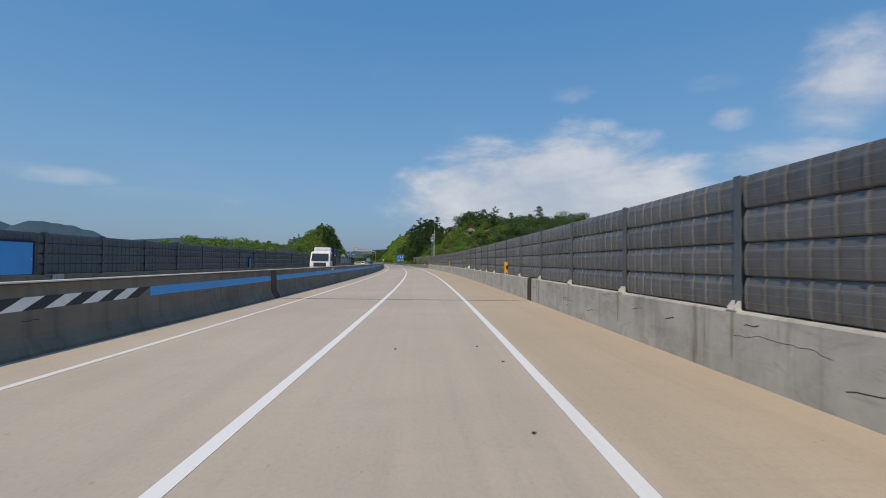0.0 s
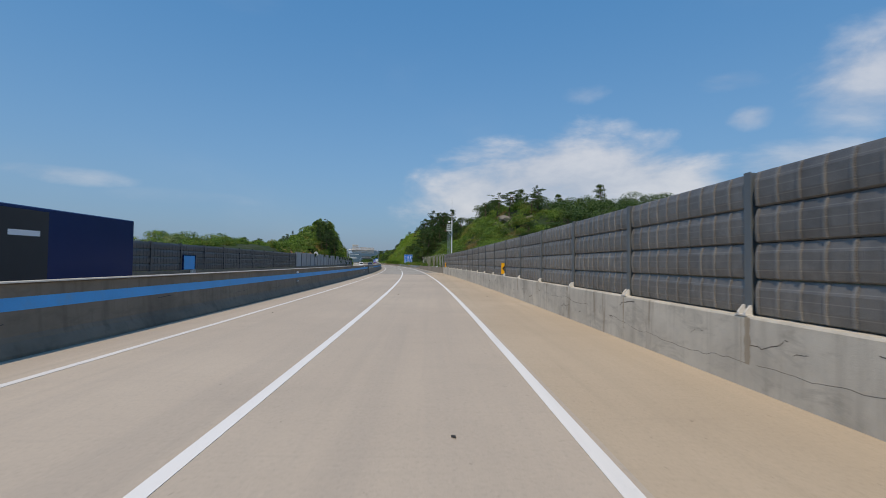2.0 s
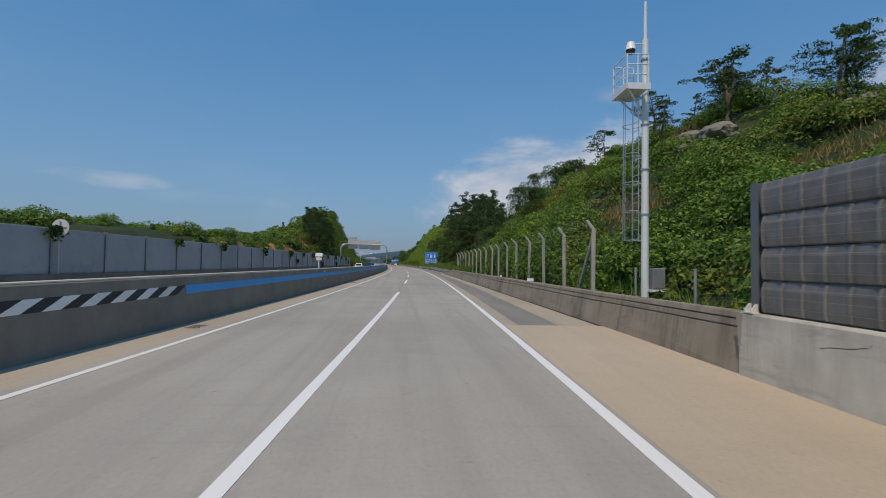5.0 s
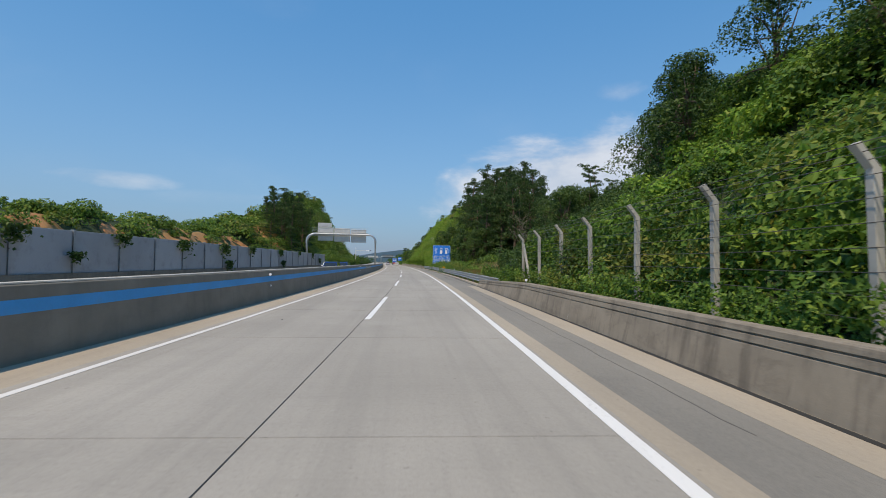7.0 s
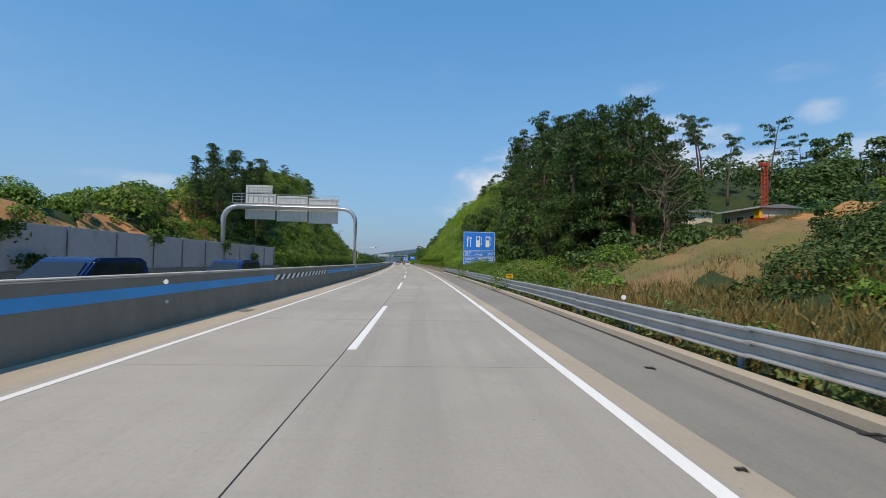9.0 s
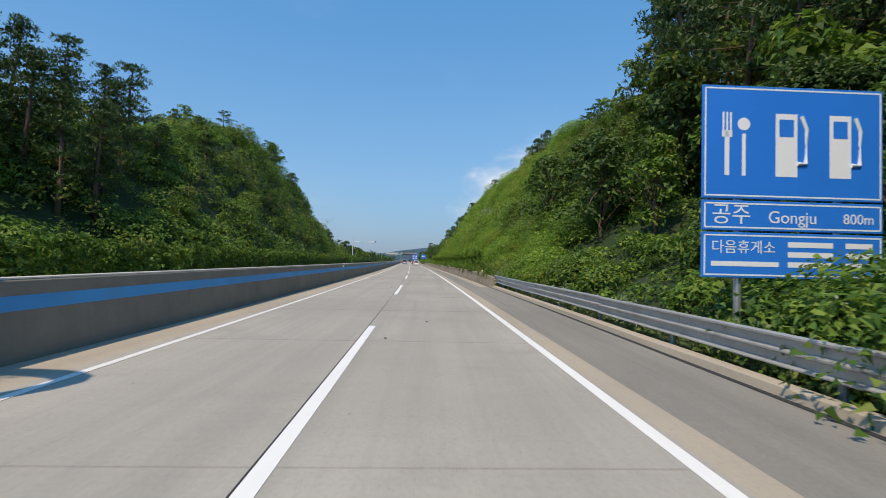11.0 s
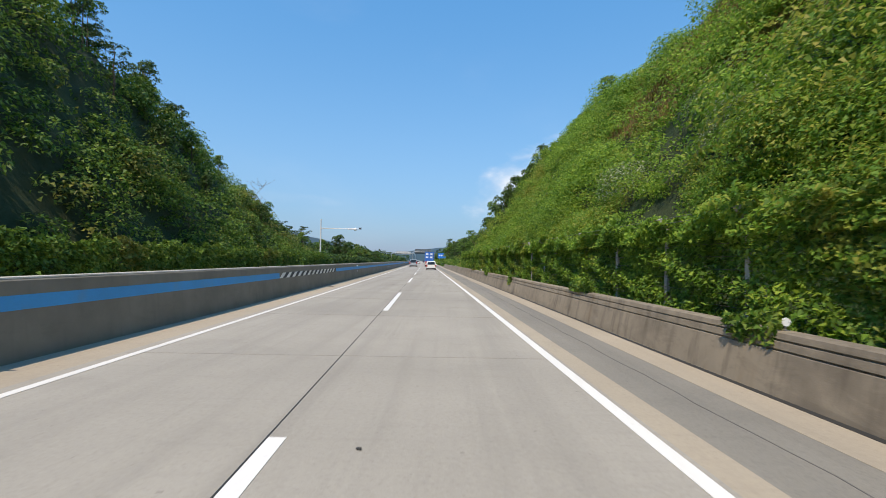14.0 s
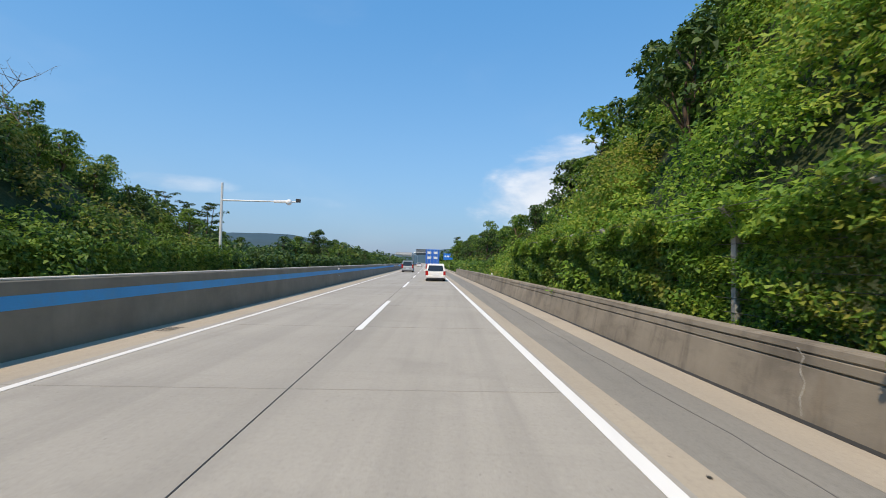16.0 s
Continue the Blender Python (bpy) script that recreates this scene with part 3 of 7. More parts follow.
def build_ground():
    ss = np.unique(np.concatenate([np.linspace(-3000, -200, 12), np.arange(-200, 130, 12), np.arange(130, 480, 2.5), np.arange(480, 900, 15), np.linspace(900, 4800, 24)]))
    dd = np.unique(np.concatenate([np.linspace(-3000, -300, 12), np.linspace(-300, -70, 14), np.arange(-70, -17, 2.0), [-17.2, -12, -5, 0, 5], np.arange(6.8, 60, 1.6), np.linspace(60, 300, 16), np.linspace(300, 3000, 12)]))
    S, D = np.meshgrid(ss, dd, indexing="ij")
    x, y = rxy(S.ravel(), D.ravel())
    z = ground_height(S.ravel(), D.ravel())
    verts = np.stack([x, y, z], 1)
    ns, nd = len(ss), len(dd)
    i, j = np.meshgrid(np.arange(ns - 1), np.arange(nd - 1), indexing="ij")
    a = (i * nd + j).ravel()
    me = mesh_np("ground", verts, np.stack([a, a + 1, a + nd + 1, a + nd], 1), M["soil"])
    me.polygons.foreach_set("use_smooth", [True] * len(me.polygons))
    bm = bmesh.new()
    bm.from_mesh(me)
    bmesh.ops.recalc_face_normals(bm, faces=bm.faces)
    if sum(f.normal.z for f in list(bm.faces)[:200]) < 0:
        bmesh.ops.reverse_faces(bm, faces=bm.faces)
    bm.to_mesh(me)
    bm.free()
    tagged(new("ground", me), "overgrown earth rising in cuttings beside the motorway", "ground", kind="structure")


build_ground()

# ---- carriageways ----
JOINT_A, JOINT_B = 53.9, 146.0       # bridge expansion joints
laid("road", -160, JOINT_B, -5.0, 3.75, 0.0, M["deck"], "beige concrete bridge deck of a motorway carriageway", "road")
laid("shoulder", -160, 159, 3.75, 6.8, 0.0, M["deck_shoulder"], "tan dusty concrete hard shoulder beside the barrier", "shoulder")
laid("road", JOINT_B, 2600, -3.85, 3.75, 0.0, M["lane"], "worn grey concrete motorway lanes with a sealed joint", "road", step=6)
laid("road_edge", JOINT_B, 2600, -5.0, -3.85, 0.0, M["gutter"], "tan concrete strip along the median barrier", "road edge", step=6)
laid("road_edge", 159, 2600, 3.75, 4.12, 0.0, M["gutter"], "tan concrete strip beyond the edge line", "road edge", step=6)
for s0, s1, d1 in ((159, 226, 5.28), (226, 313.5, 6.06), (313.5, 2600, 5.28)):
    laid("shoulder", s0, s1, 4.12, d1, -0.004, M["asphalt"], "rough grey asphalt hard shoulder", "shoulder", step=6)
    if d1 < 6:
        laid("road_edge", s0, s1, d1, 6.5, 0.0, M["gutter"], "tan concrete gutter strip at the foot of the barrier", "road edge", step=6)
laid("road", -160, 2600, -16.4, -5.35, 0.0, M["lane"], "grey concrete of the opposite carriageway", "road", step=8)

EDGE_L, LANE, EDGE_R = -3.57, 0.0, 3.6


def paint(s0, s1, d, width, mat, label, step=4.0):
    ob = new("road_marking", sweep("road_marking", s0, s1, [(d - width / 2, 0.002), (d - width / 2, 0.006), (d + width / 2, 0.006), (d + width / 2, 0.002)], mat, step))
    return tagged(ob, label, "road marking", kind="structure")


paint(-160, 2600, EDGE_R, 0.165, M["white"], "solid white edge line on the road", 6)
paint(-160, 2600, EDGE_L, 0.14, M["white_worn"], "worn solid white line along the median", 6)
paint(-160, 173.5, LANE, 0.165, M["white"], "solid white lane line on the bridge deck", 6)
paint(-160, 2600, -9.0, 0.14, M["white"], "white lane line on the opposite carriageway", 8)
for k in range(-1, 70):
    paint(205.4 + 20 * k, 205.4 + 20 * k + 8.8, LANE, 0.17, M["white"], "white lane dash painted on grey concrete", 3)
seam = new("lane_seam", sweep("lane_seam", 173.5, 1200, [(-0.108, 0.0), (-0.108, 0.0045), (-0.093, 0.0045), (-0.093, 0.0)], M["seal"], 6))
tagged(seam, "black sealed joint between the concrete lanes", "road joint", kind="structure")
for sj, skew in ((JOINT_A, 3.5), (JOINT_B, 6.5)):
    bm = box(bmesh.new(), -4.9, 6.35, -0.035, 0.035, -0.03, 0.007)
    bmesh.ops.rotate(bm, cent=(0, 0, 0), matrix=pose(0, 0, 0, 0, 0, -skew).to_3x3(), verts=bm.verts)
    ob = new("expansion_joint", finish(bm, "expansion_joint", M["seal"]))
    ob.matrix_world = rpose(sj, 0)
    tagged(ob, "dark rubber expansion joint across the bridge deck", "road joint", kind="structure")
for sj in list(np.arange(166.0, 470.0, 6.0)):
    bm = box(bmesh.new(), -3.8, 3.72, -0.005, 0.005, -0.02, 0.0025)
    ob = new("slab_joint", finish(bm, "slab_joint", M["asphalt"]))
    ob.matrix_world = rpose(float(sj), 0)
    tagged(ob, "fine sawn joint across the concrete slabs", "road joint", kind="structure")

# ---- barriers ----
F_L = -4.86     # foot of the median barrier
MEDIAN_BRIDGE = [(F_L, -0.05), (F_L, 0.06), (F_L - 0.05, 0.16), (F_L - 0.12, 0.26), (F_L - 0.16, 0.36), (F_L - 0.20, 1.24), (F_L - 0.22, 1.27), (F_L - 0.42, 1.27), (F_L - 0.45, 1.24), (F_L - 0.50, 0.3), (F_L - 0.60, -0.05)]
MEDIAN_PLAIN = [(F_L, -0.05), (F_L - 0.10, 1.24), (F_L - 0.13, 1.27), (F_L - 0.40, 1.27), (F_L - 0.43, 1.24), (F_L - 0.55, -0.05)]
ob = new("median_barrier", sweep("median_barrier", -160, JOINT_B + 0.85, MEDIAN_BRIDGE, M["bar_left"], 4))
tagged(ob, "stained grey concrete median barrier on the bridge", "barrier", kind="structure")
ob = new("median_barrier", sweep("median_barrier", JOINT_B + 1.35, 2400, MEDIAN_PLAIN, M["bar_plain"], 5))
tagged(ob, "brown-grey concrete median barrier with a painted band", "barrier", kind="structure")
ob = new("barrier_cap", sweep("barrier_cap", -160, 2400, [(F_L - 0.125, 1.272), (F_L - 0.135, 1.295), (F_L - 0.40, 1.295), (F_L - 0.41, 1.272)], M["cap"], 5))
tagged(ob, "pale capping along the top of the median barrier", "barrier cap", kind="structure")


def face_d(z, s):
    """Lateral place of the median barrier's face at a height."""
    if s < JOINT_B + 1.1:
        return F_L - 0.16 - 0.04 * (z - 0.36) / 0.88
    return F_L - 0.10 * z / 1.24


BAND0, BAND1 = 0.79, 1.02
ZEBRA = [(32.2, 44.8), (147.0, 158.6), (256.8, 268.8), (370.0, 382.6), (483.0, 495.5)]
edges = [-160.0] + [v for z in ZEBRA for v in z] + [1500.0]
for a, b in zip(edges[0::2], edges[1::2]):
    for a2, b2 in ([(a, min(b, JOINT_B + 0.7)), (max(a, JOINT_B + 1.5), b)] if a < JOINT_B < b else [(a, b)]):
        if b2 - a2 < 0.5:
            continue
        d0, d1 = face_d(BAND0, a2), face_d(BAND1, a2)
        ob = new("blue_band", sweep("blue_band", a2, b2, [(d0 - 0.004, BAND0), (d0 + 0.005, BAND0), (d1 + 0.005, BAND1), (d1 - 0.004, BAND1)], M["blue"], 5))
        tagged(ob, "blue painted band along the median barrier", "painted band", kind="structure")


def stripe(s, length, lean, mat, name):
    """One slanted stripe on the face of the median barrier."""
    d0, d1 = face_d(BAND0, s + 0.01) + 0.0, face_d(BAND1, s + 0.01)
    vs = []
    for dx in (-0.004, 0.0065):
        for z, sh, dd in ((BAND0, 0.0, d0), (BAND1, lean, d1)):
            for q in (s + sh, s + sh + length):
                vs.append(rp(q, dd + dx, z))
    f = [(0, 1, 3, 2), (4, 6, 7, 5), (0, 4, 5, 1), (2, 3, 7, 6), (0, 2, 6, 4), (1, 5, 7, 3)]
    return mesh_of(name, vs, f, mat)


for a, b in ZEBRA:
    board = thing("hazard_stripes", Matrix.Identity(4), "black and white slanted hazard stripes on the median barrier", "hazard marking", "hazard stripes on the barrier", "structure")
    n = 13
    L = (b - a - 0.5) / n
    for k in range(n):
        part("white_stripe", stripe(a + k * L, L * 0.5, 0.5, M["band_white"], "white_stripe"), None, board)
        part("black_stripe", stripe(a + (k + 0.5) * L, L * 0.5, 0.5, M["band_black"], "black_stripe"), None, board)

# right barrier: bridge parapet, then older retaining barrier, then kerb with guardrail
F_R = 6.56
PARAPET = [(F_R, -0.05), (F_R, 0.02), (F_R + 0.005, 0.3), (F_R + 0.01, 0.97), (F_R + 0.03, 1.0), (F_R + 0.52, 1.0), (F_R + 0.55, 0.97), (F_R + 0.55, -0.05)]
for a, b in ((-160, JOINT_A - 0.2), (JOINT_A + 0.2, JOINT_B - 1.15), (JOINT_B - 0.65, 153.2)):
    ob = new("parapet", sweep("parapet", a, b, PARAPET, M["bar_light"], 4))
    tagged(ob, "light grey cracked concrete bridge parapet with rust stains", "barrier", kind="structure")
for sj, off in ((JOINT_A, {"l": 0.5, "r": 0.0}), (JOINT_B, {"l": 1.1, "r": -0.9})):
    for side, prof in (("r", [(d - 0.012, z + 0.006 if z > 0 else z) for d, z in PARAPET]), ("l", [(d + 0.012, z + 0.006 if z > 0 else z) for d, z in MEDIAN_BRIDGE])):
        ob = new("joint_cover", sweep("joint_cover", sj + off[side] - 0.38, sj + off[side] + 0.38, prof, M["steel_brown"], 0.33))
        tagged(ob, "rust-brown steel cover plate over the barrier joint", "joint cover", kind="structure")


def old_foot(s):
    return float(np.interp(s, [153, 158, 175, 195], [F_R + 0.02, F_R, 6.2, 6.02]))


def old_profile(top):
    def prof(s):
        f, t = old_foot(s), top(s)
        # two grooves run below the top
        pts = [(f + 0.03, -0.05), (f, 0.0), (f + 0.03, 0.2 * t), (f + 0.11, t - 0.27), (f + 0.15, t - 0.262), (f + 0.15, t - 0.243), (f + 0.115, t - 0.235),
               (f + 0.13, t - 0.135), (f + 0.165, t - 0.127), (f + 0.165, t - 0.108), (f + 0.135, t - 0.10), (f + 0.15, t - 0.02), (f + 0.17, t), (f + 0.40, t), (f + 0.42, t - 0.02), (f + 0.45, -0.3)]
        return pts
    return prof


ob = new("retaining_barrier", sweep("retaining_barrier", 153.25, 226.0, old_profile(lambda s: float(np.interp(s, [153, 160, 212, 226], [0.99, 0.92, 0.86, 0.46]))), M["bar_old"], 2.5, wobble=0.02))
tagged(ob, "weathered brown-grey grooved concrete barrier below a fence", "barrier", kind="structure")
ob = new("retaining_barrier", sweep("retaining_barrier", 314.3, 470.0, old_profile(lambda s: float(np.interp(s, [314, 316, 320, 440, 470], [0.62, 0.74, 0.84, 0.86, 0.8]))), M["bar_old"], 2.5, wobble=0.02))
tagged(ob, "weathered brown-grey grooved concrete barrier below a vine-covered fence", "barrier", kind="structure")
ob = new("kerb", sweep("kerb", 226.05, 313.45, [(6.06, -0.05), (6.10, 0.10), (6.16, 0.13), (6.30, 0.13), (6.32, -0.2)], M["gutter"], 3, wobble=0.03))
tagged(ob, "chipped tan concrete kerb under the guardrail", "kerb", kind="structure")
ob = new("kerb", sweep("kerb", 470, 2400, [(5.9, -0.05), (5.92, 0.15), (6.2, 0.15), (6.2, -0.2)], M["gutter"], 12))
tagged(ob, "low tan concrete kerb along the shoulder", "kerb", kind="structure")
ob = new("verge_gutter", sweep("verge_gutter", 159, 470, lambda s: [(old_foot(s) - 0.12, 0.001), (old_foot(s) - 0.12, 0.004), (old_foot(s) - 0.01, 0.004), (old_foot(s) - 0.01, 0.001)], M["seal"], 4))
tagged(ob, "dark open slot drain at the barrier's foot", "drain", kind="structure")

# ---- noise wall on the right parapet ----
BAY, ROW_H = 4.2, 0.5
WALL_D = F_R + 0.24


def panel_mesh(length, height, mat, proud, name):
    """A noise panel: a shallow bulged sheet with upright ribs every 40 cm, 9 cm deep."""
    bm = bmesh.new()
    h, y0, y1 = height, -length / 2 + 0.07, length / 2 - 0.07
    cols = [(y0, 0.0)]
    k = math.ceil((y0 - 0.34) / 0.4)
    while 0.4 * k + 0.405 < y1:
        cols += [(0.4 * k + 0.346, 0.0), (0.4 * k + 0.352, proud), (0.4 * k + 0.396, proud), (0.4 * k + 0.402, 0.0)]
        k += 1
    cols.append((y1, 0.0))
    zs = [0.006, 0.03, h * 0.3, h * 0.72, h - 0.03, h]
    xs = [-0.03, -0.066, -0.084, -0.082, -0.050, -0.036]
    grid = [[bm.verts.new((x - (w if 0 < r < 5 else 0), y, z)) for r, (x, z) in enumerate(zip(xs, zs))] for y, w in cols]
    for a, b in zip(grid, grid[1:]):
        for r in range(len(zs) - 1):
            bm.faces.new((a[r], a[r + 1], b[r + 1], b[r]))
    back = [[bm.verts.new((0.05, y, z)) for z in (0.0, h)] for y in (y0, y1)]
    bm.faces.new((back[0][0], back[1][0], back[1][1], back[0][1]))
    bm.faces.new([*grid[0], back[0][1], back[0][0]])
    bm.faces.new([*reversed(grid[-1]), back[1][0], back[1][1]])
    bm.faces.new([g[-1] for g in grid] + [back[1][1], back[0][1]])
    bm.faces.new([g[0] for g in reversed(grid)] + [back[0][0], back[1][0]])
    bmesh.ops.recalc_face_normals(bm, faces=bm.faces)
    return finish(bm, name, mat)


def h_post(height, mat, w=0.15, name="post"):
    """A rolled H-section, flanges to the road."""
    bm = bmesh.new()
    box(bm, -0.122, -0.110, -w / 2, w / 2, 0, height)
    box(bm, 0.073, 0.085, -w / 2, w / 2, 0, height)
    box(bm, -0.110, 0.073, -0.006, 0.006, 0, height)
    return finish(bm, name, mat)


def bracket_mesh():
    """The pale cast foot that clamps a post to the parapet."""
    bm = bmesh.new()
    for y in (-0.09, 0.055):
        vs = [bm.verts.new(c) for c in ((-0.23, y, 0), (-0.126, y, 0), (-0.126, y, 0.15), (-0.15, y, 0.15), (-0.23, y, 0.05))]
        ws = [bm.verts.new((v.co.x, y + 0.035, v.co.z)) for v in vs]
        bm.faces.new(vs)
        bm.faces.new(list(reversed(ws)))
        for k in range(5):
            bm.faces.new((vs[k], ws[k], ws[(k + 1) % 5], vs[(k + 1) % 5]))
    box(bm, -0.235, -0.126, -0.12, 0.12, 0, 0.02)
    bmesh.ops.recalc_face_normals(bm, faces=bm.faces)
    return finish(bm, "bracket", M["bracket"])


PANEL, PANEL_FAR = panel_mesh(BAY, 0.51, M["panel"], 0.02, "panel"), panel_mesh(BAY, ROW_H, M["panel_far"], 0.015, "panel")
POST, BRACKET = h_post(2.06, M["post"]), bracket_mesh()
wall_r = thing("noise_wall", Matrix.Identity(4), "dark perforated-metal noise barrier of four panel rows on steel posts", "noise barrier", kind="structure")
POST_S = [153.0 - 4.0 * k for k in range(7)] + [124.2 - 4.0 * k for k in range(14)] + [68.6, 64.9, 60.7, 56.5] + [56.5 - 4.17 * k for k in range(1, 27)]
for i, sp in enumerate(POST_S):
    p = part("post", POST, None, wall_r, "grey steel H-section post")
    p.matrix_world = rpose(sp, WALL_D, 1.0)
    b = part("bracket", BRACKET, None, wall_r, "pale cast post bracket")
    b.matrix_world = rpose(sp, WALL_D, 1.0)
    if i:
        for r in range(4):
            q = part("panel", PANEL, None, wall_r)
            bay = POST_S[i - 1] - sp
            q.matrix_world = rpose(sp + bay / 2, WALL_D, 1.004 + r * 0.512) @ Matrix.Diagonal((1, (bay - 0.03) / BAY, 1, 1))

# ---- far side of the opposite carriageway ----
LW = -16.6
PLINTH = [(LW, -0.05), (LW - 0.02, 0.9), (LW - 0.35, 0.9), (LW - 0.4, -0.05)]
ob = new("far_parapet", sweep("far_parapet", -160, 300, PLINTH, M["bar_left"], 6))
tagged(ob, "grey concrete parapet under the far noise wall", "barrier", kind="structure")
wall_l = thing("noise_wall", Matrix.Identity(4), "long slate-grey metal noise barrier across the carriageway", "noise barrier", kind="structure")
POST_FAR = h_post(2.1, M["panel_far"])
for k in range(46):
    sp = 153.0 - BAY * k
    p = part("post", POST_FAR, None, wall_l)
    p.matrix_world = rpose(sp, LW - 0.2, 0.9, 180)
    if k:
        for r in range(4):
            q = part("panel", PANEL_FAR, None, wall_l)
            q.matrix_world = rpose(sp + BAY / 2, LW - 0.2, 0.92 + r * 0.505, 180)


def pale_panel():
    """A tall smooth wall panel with a folded edge."""
    bm = box(bmesh.new(), -0.04, 0.04, -1.93, 1.93, 0, 2.25, bevel=0.012)
    for k in range(1, 4):
        box(bm, -0.045, -0.038, -1.9, 1.9, k * 0.56, k * 0.56 + 0.014)
    return finish(bm, "panel", M["panel_pale"])


PALE = pale_panel()
POST_PALE = h_post(2.3, M["galv_dull"], 0.14)
wall_p = thing("noise_wall", Matrix.Identity(4), "pale grey panel noise wall with creepers on its posts", "noise barrier", kind="structure")
for k in range(37):
    sp = 153.4 + 4.0 * k
    p = part("post", POST_PALE, None, wall_p)
    p.matrix_world = rpose(sp, LW - 0.2, 0.9, 180)
    if k < 36:
        q = part("panel", PALE, None, wall_p)
        q.matrix_world = rpose(sp + 2.0, LW - 0.2, 0.9, 180)

# wear on the barriers: cast joints, cracks and run-off marks
def mark_on_parapet(points, width, mat, name, label, d=None, lift=0.003):
    """A thin irregular line (s, z) lying on the parapet's road face."""
    vs, fs = [], []
    for s, z in points:
        base = F_R + 0.005 + 0.005 * z if d is None else d(s, z)
        for q in (-0.5, 0.5):
            vs.append(rp(s, base - lift, z + q * width))
    for k in range(len(points) - 1):
        fs.append((2 * k, 2 * k + 1, 2 * k + 3, 2 * k + 2))
    return tagged(new(name, mesh_of(name, vs, fs, mat)), label, "crack", kind="structure")


r1 = np.random.default_rng(21)
for k in range(74):
    s = 35 + k * 1.6 + float(r1.uniform(-0.8, 0.8))
    z = float(r1.uniform(0.3, 0.86))
    pts = []
    for j in range(int(r1.integers(4, 12))):
        pts.append((s, z))
        s -= float(r1.uniform(0.04, 0.13))
        z = min(0.93, max(0.12, z + float(r1.normal(0.012, 0.022))))
    mark_on_parapet(pts, float(r1.uniform(0.006, 0.022)), M["crack"], "crack", "short jagged spalled crack in the parapet")
for s, z, n in ((38.0, 0.62, 16), (47.5, 0.5, 12), (68.0, 0.55, 40), (82.0, 0.42, 55), (90.5, 0.6, 30), (101.0, 0.4, 34), (112.0, 0.58, 28), (127.5, 0.42, 36), (139.0, 0.5, 22)):
    pts = []
    for j in range(n):
        pts.append((s, z))
        s += float(r1.uniform(0.06, 0.2))
        z = min(0.8, max(0.25, z + float(r1.normal(0.0, 0.017))))
    mark_on_parapet(pts, float(r1.uniform(0.005, 0.009)), M["crack"], "crack", "long wandering crack along the parapet")
for k in range(26):
    s, z = 33 + k * 4.4 + float(r1.uniform(-1.5, 1.5)), float(r1.uniform(0.42, 0.72))
    pts = []
    for j in range(int(r1.integers(4, 16))):
        pts.append((s, z))
        s += float(r1.uniform(0.05, 0.16))
        z = min(0.76, max(0.4, z + float(r1.normal(0.004, 0.018))))
    mark_on_parapet(pts, float(r1.uniform(0.006, 0.018)), M["band_black"], "crack", "dark jagged crack in the median barrier", d=lambda s, z: face_d(z, s) + 0.007)
for k in range(30):
    s, z0, z1 = 34.5 + k * 4.0 + float(r1.uniform(-1.4, 1.4)), float(r1.uniform(0.1, 0.5)), 0.985
    s = POST_S[k] + float(r1.uniform(-0.25, 0.25))
    w = float(r1.uniform(0.03, 0.10))
    vs, fs = [], []
    for j in range(7):
        z = z0 + (z1 - z0) * j / 6
        q = w * (0.45 + 0.55 * j / 6) * float(r1.uniform(0.45, 1.25))
        vs += [rp(s - q, F_R + 0.0015 + 0.005 * z, z), rp(s + q, F_R + 0.0015 + 0.005 * z, z)]
    for j in range(6):
        fs.append((2 * j, 2 * j + 1, 2 * j + 3, 2 * j + 2))
    tagged(new("rust_run", mesh_of("rust_run", vs, fs, M["rust_stain"])), "brown rust stain running down the parapet", "stain", kind="structure")
for sj in POST_S[:30]:
    if abs(sj - JOINT_A) < 0.6 or abs(sj - JOINT_B) < 0.6:
        continue
    vs = [rp(sj - 0.006, F_R + 0.002, 0.02), rp(sj + 0.006, F_R + 0.002, 0.02), rp(sj + 0.006, F_R + 0.007, 0.985), rp(sj - 0.006, F_R + 0.007, 0.985)]
    tagged(new("cast_joint", mesh_of("cast_joint", vs, [(0, 1, 2, 3)], M["rust_stain"])), "stained cast joint in the concrete parapet", "road joint", kind="structure")
for s0, s1, d0, drift in ((300, 348, 4.62, 0.008), (196, 222, 4.9, 0.0), (352, 420, 4.75, 0.002)):
    ob = new("shoulder_crack", sweep("shoulder_crack", s0, s1, lambda s: [(d0 + drift * (s - s0) + 0.02 * math.sin(s * 2.1) + 0.012 * math.sin(s * 5.3) + q, z) for q, z in ((0, -0.003), (0, 0.0015), (0.012, 0.0015), (0.012, -0.003))], M["tyre_mark"], 0.5))
    tagged(ob, "dark wandering crack in the asphalt shoulder", "crack", kind="structure")
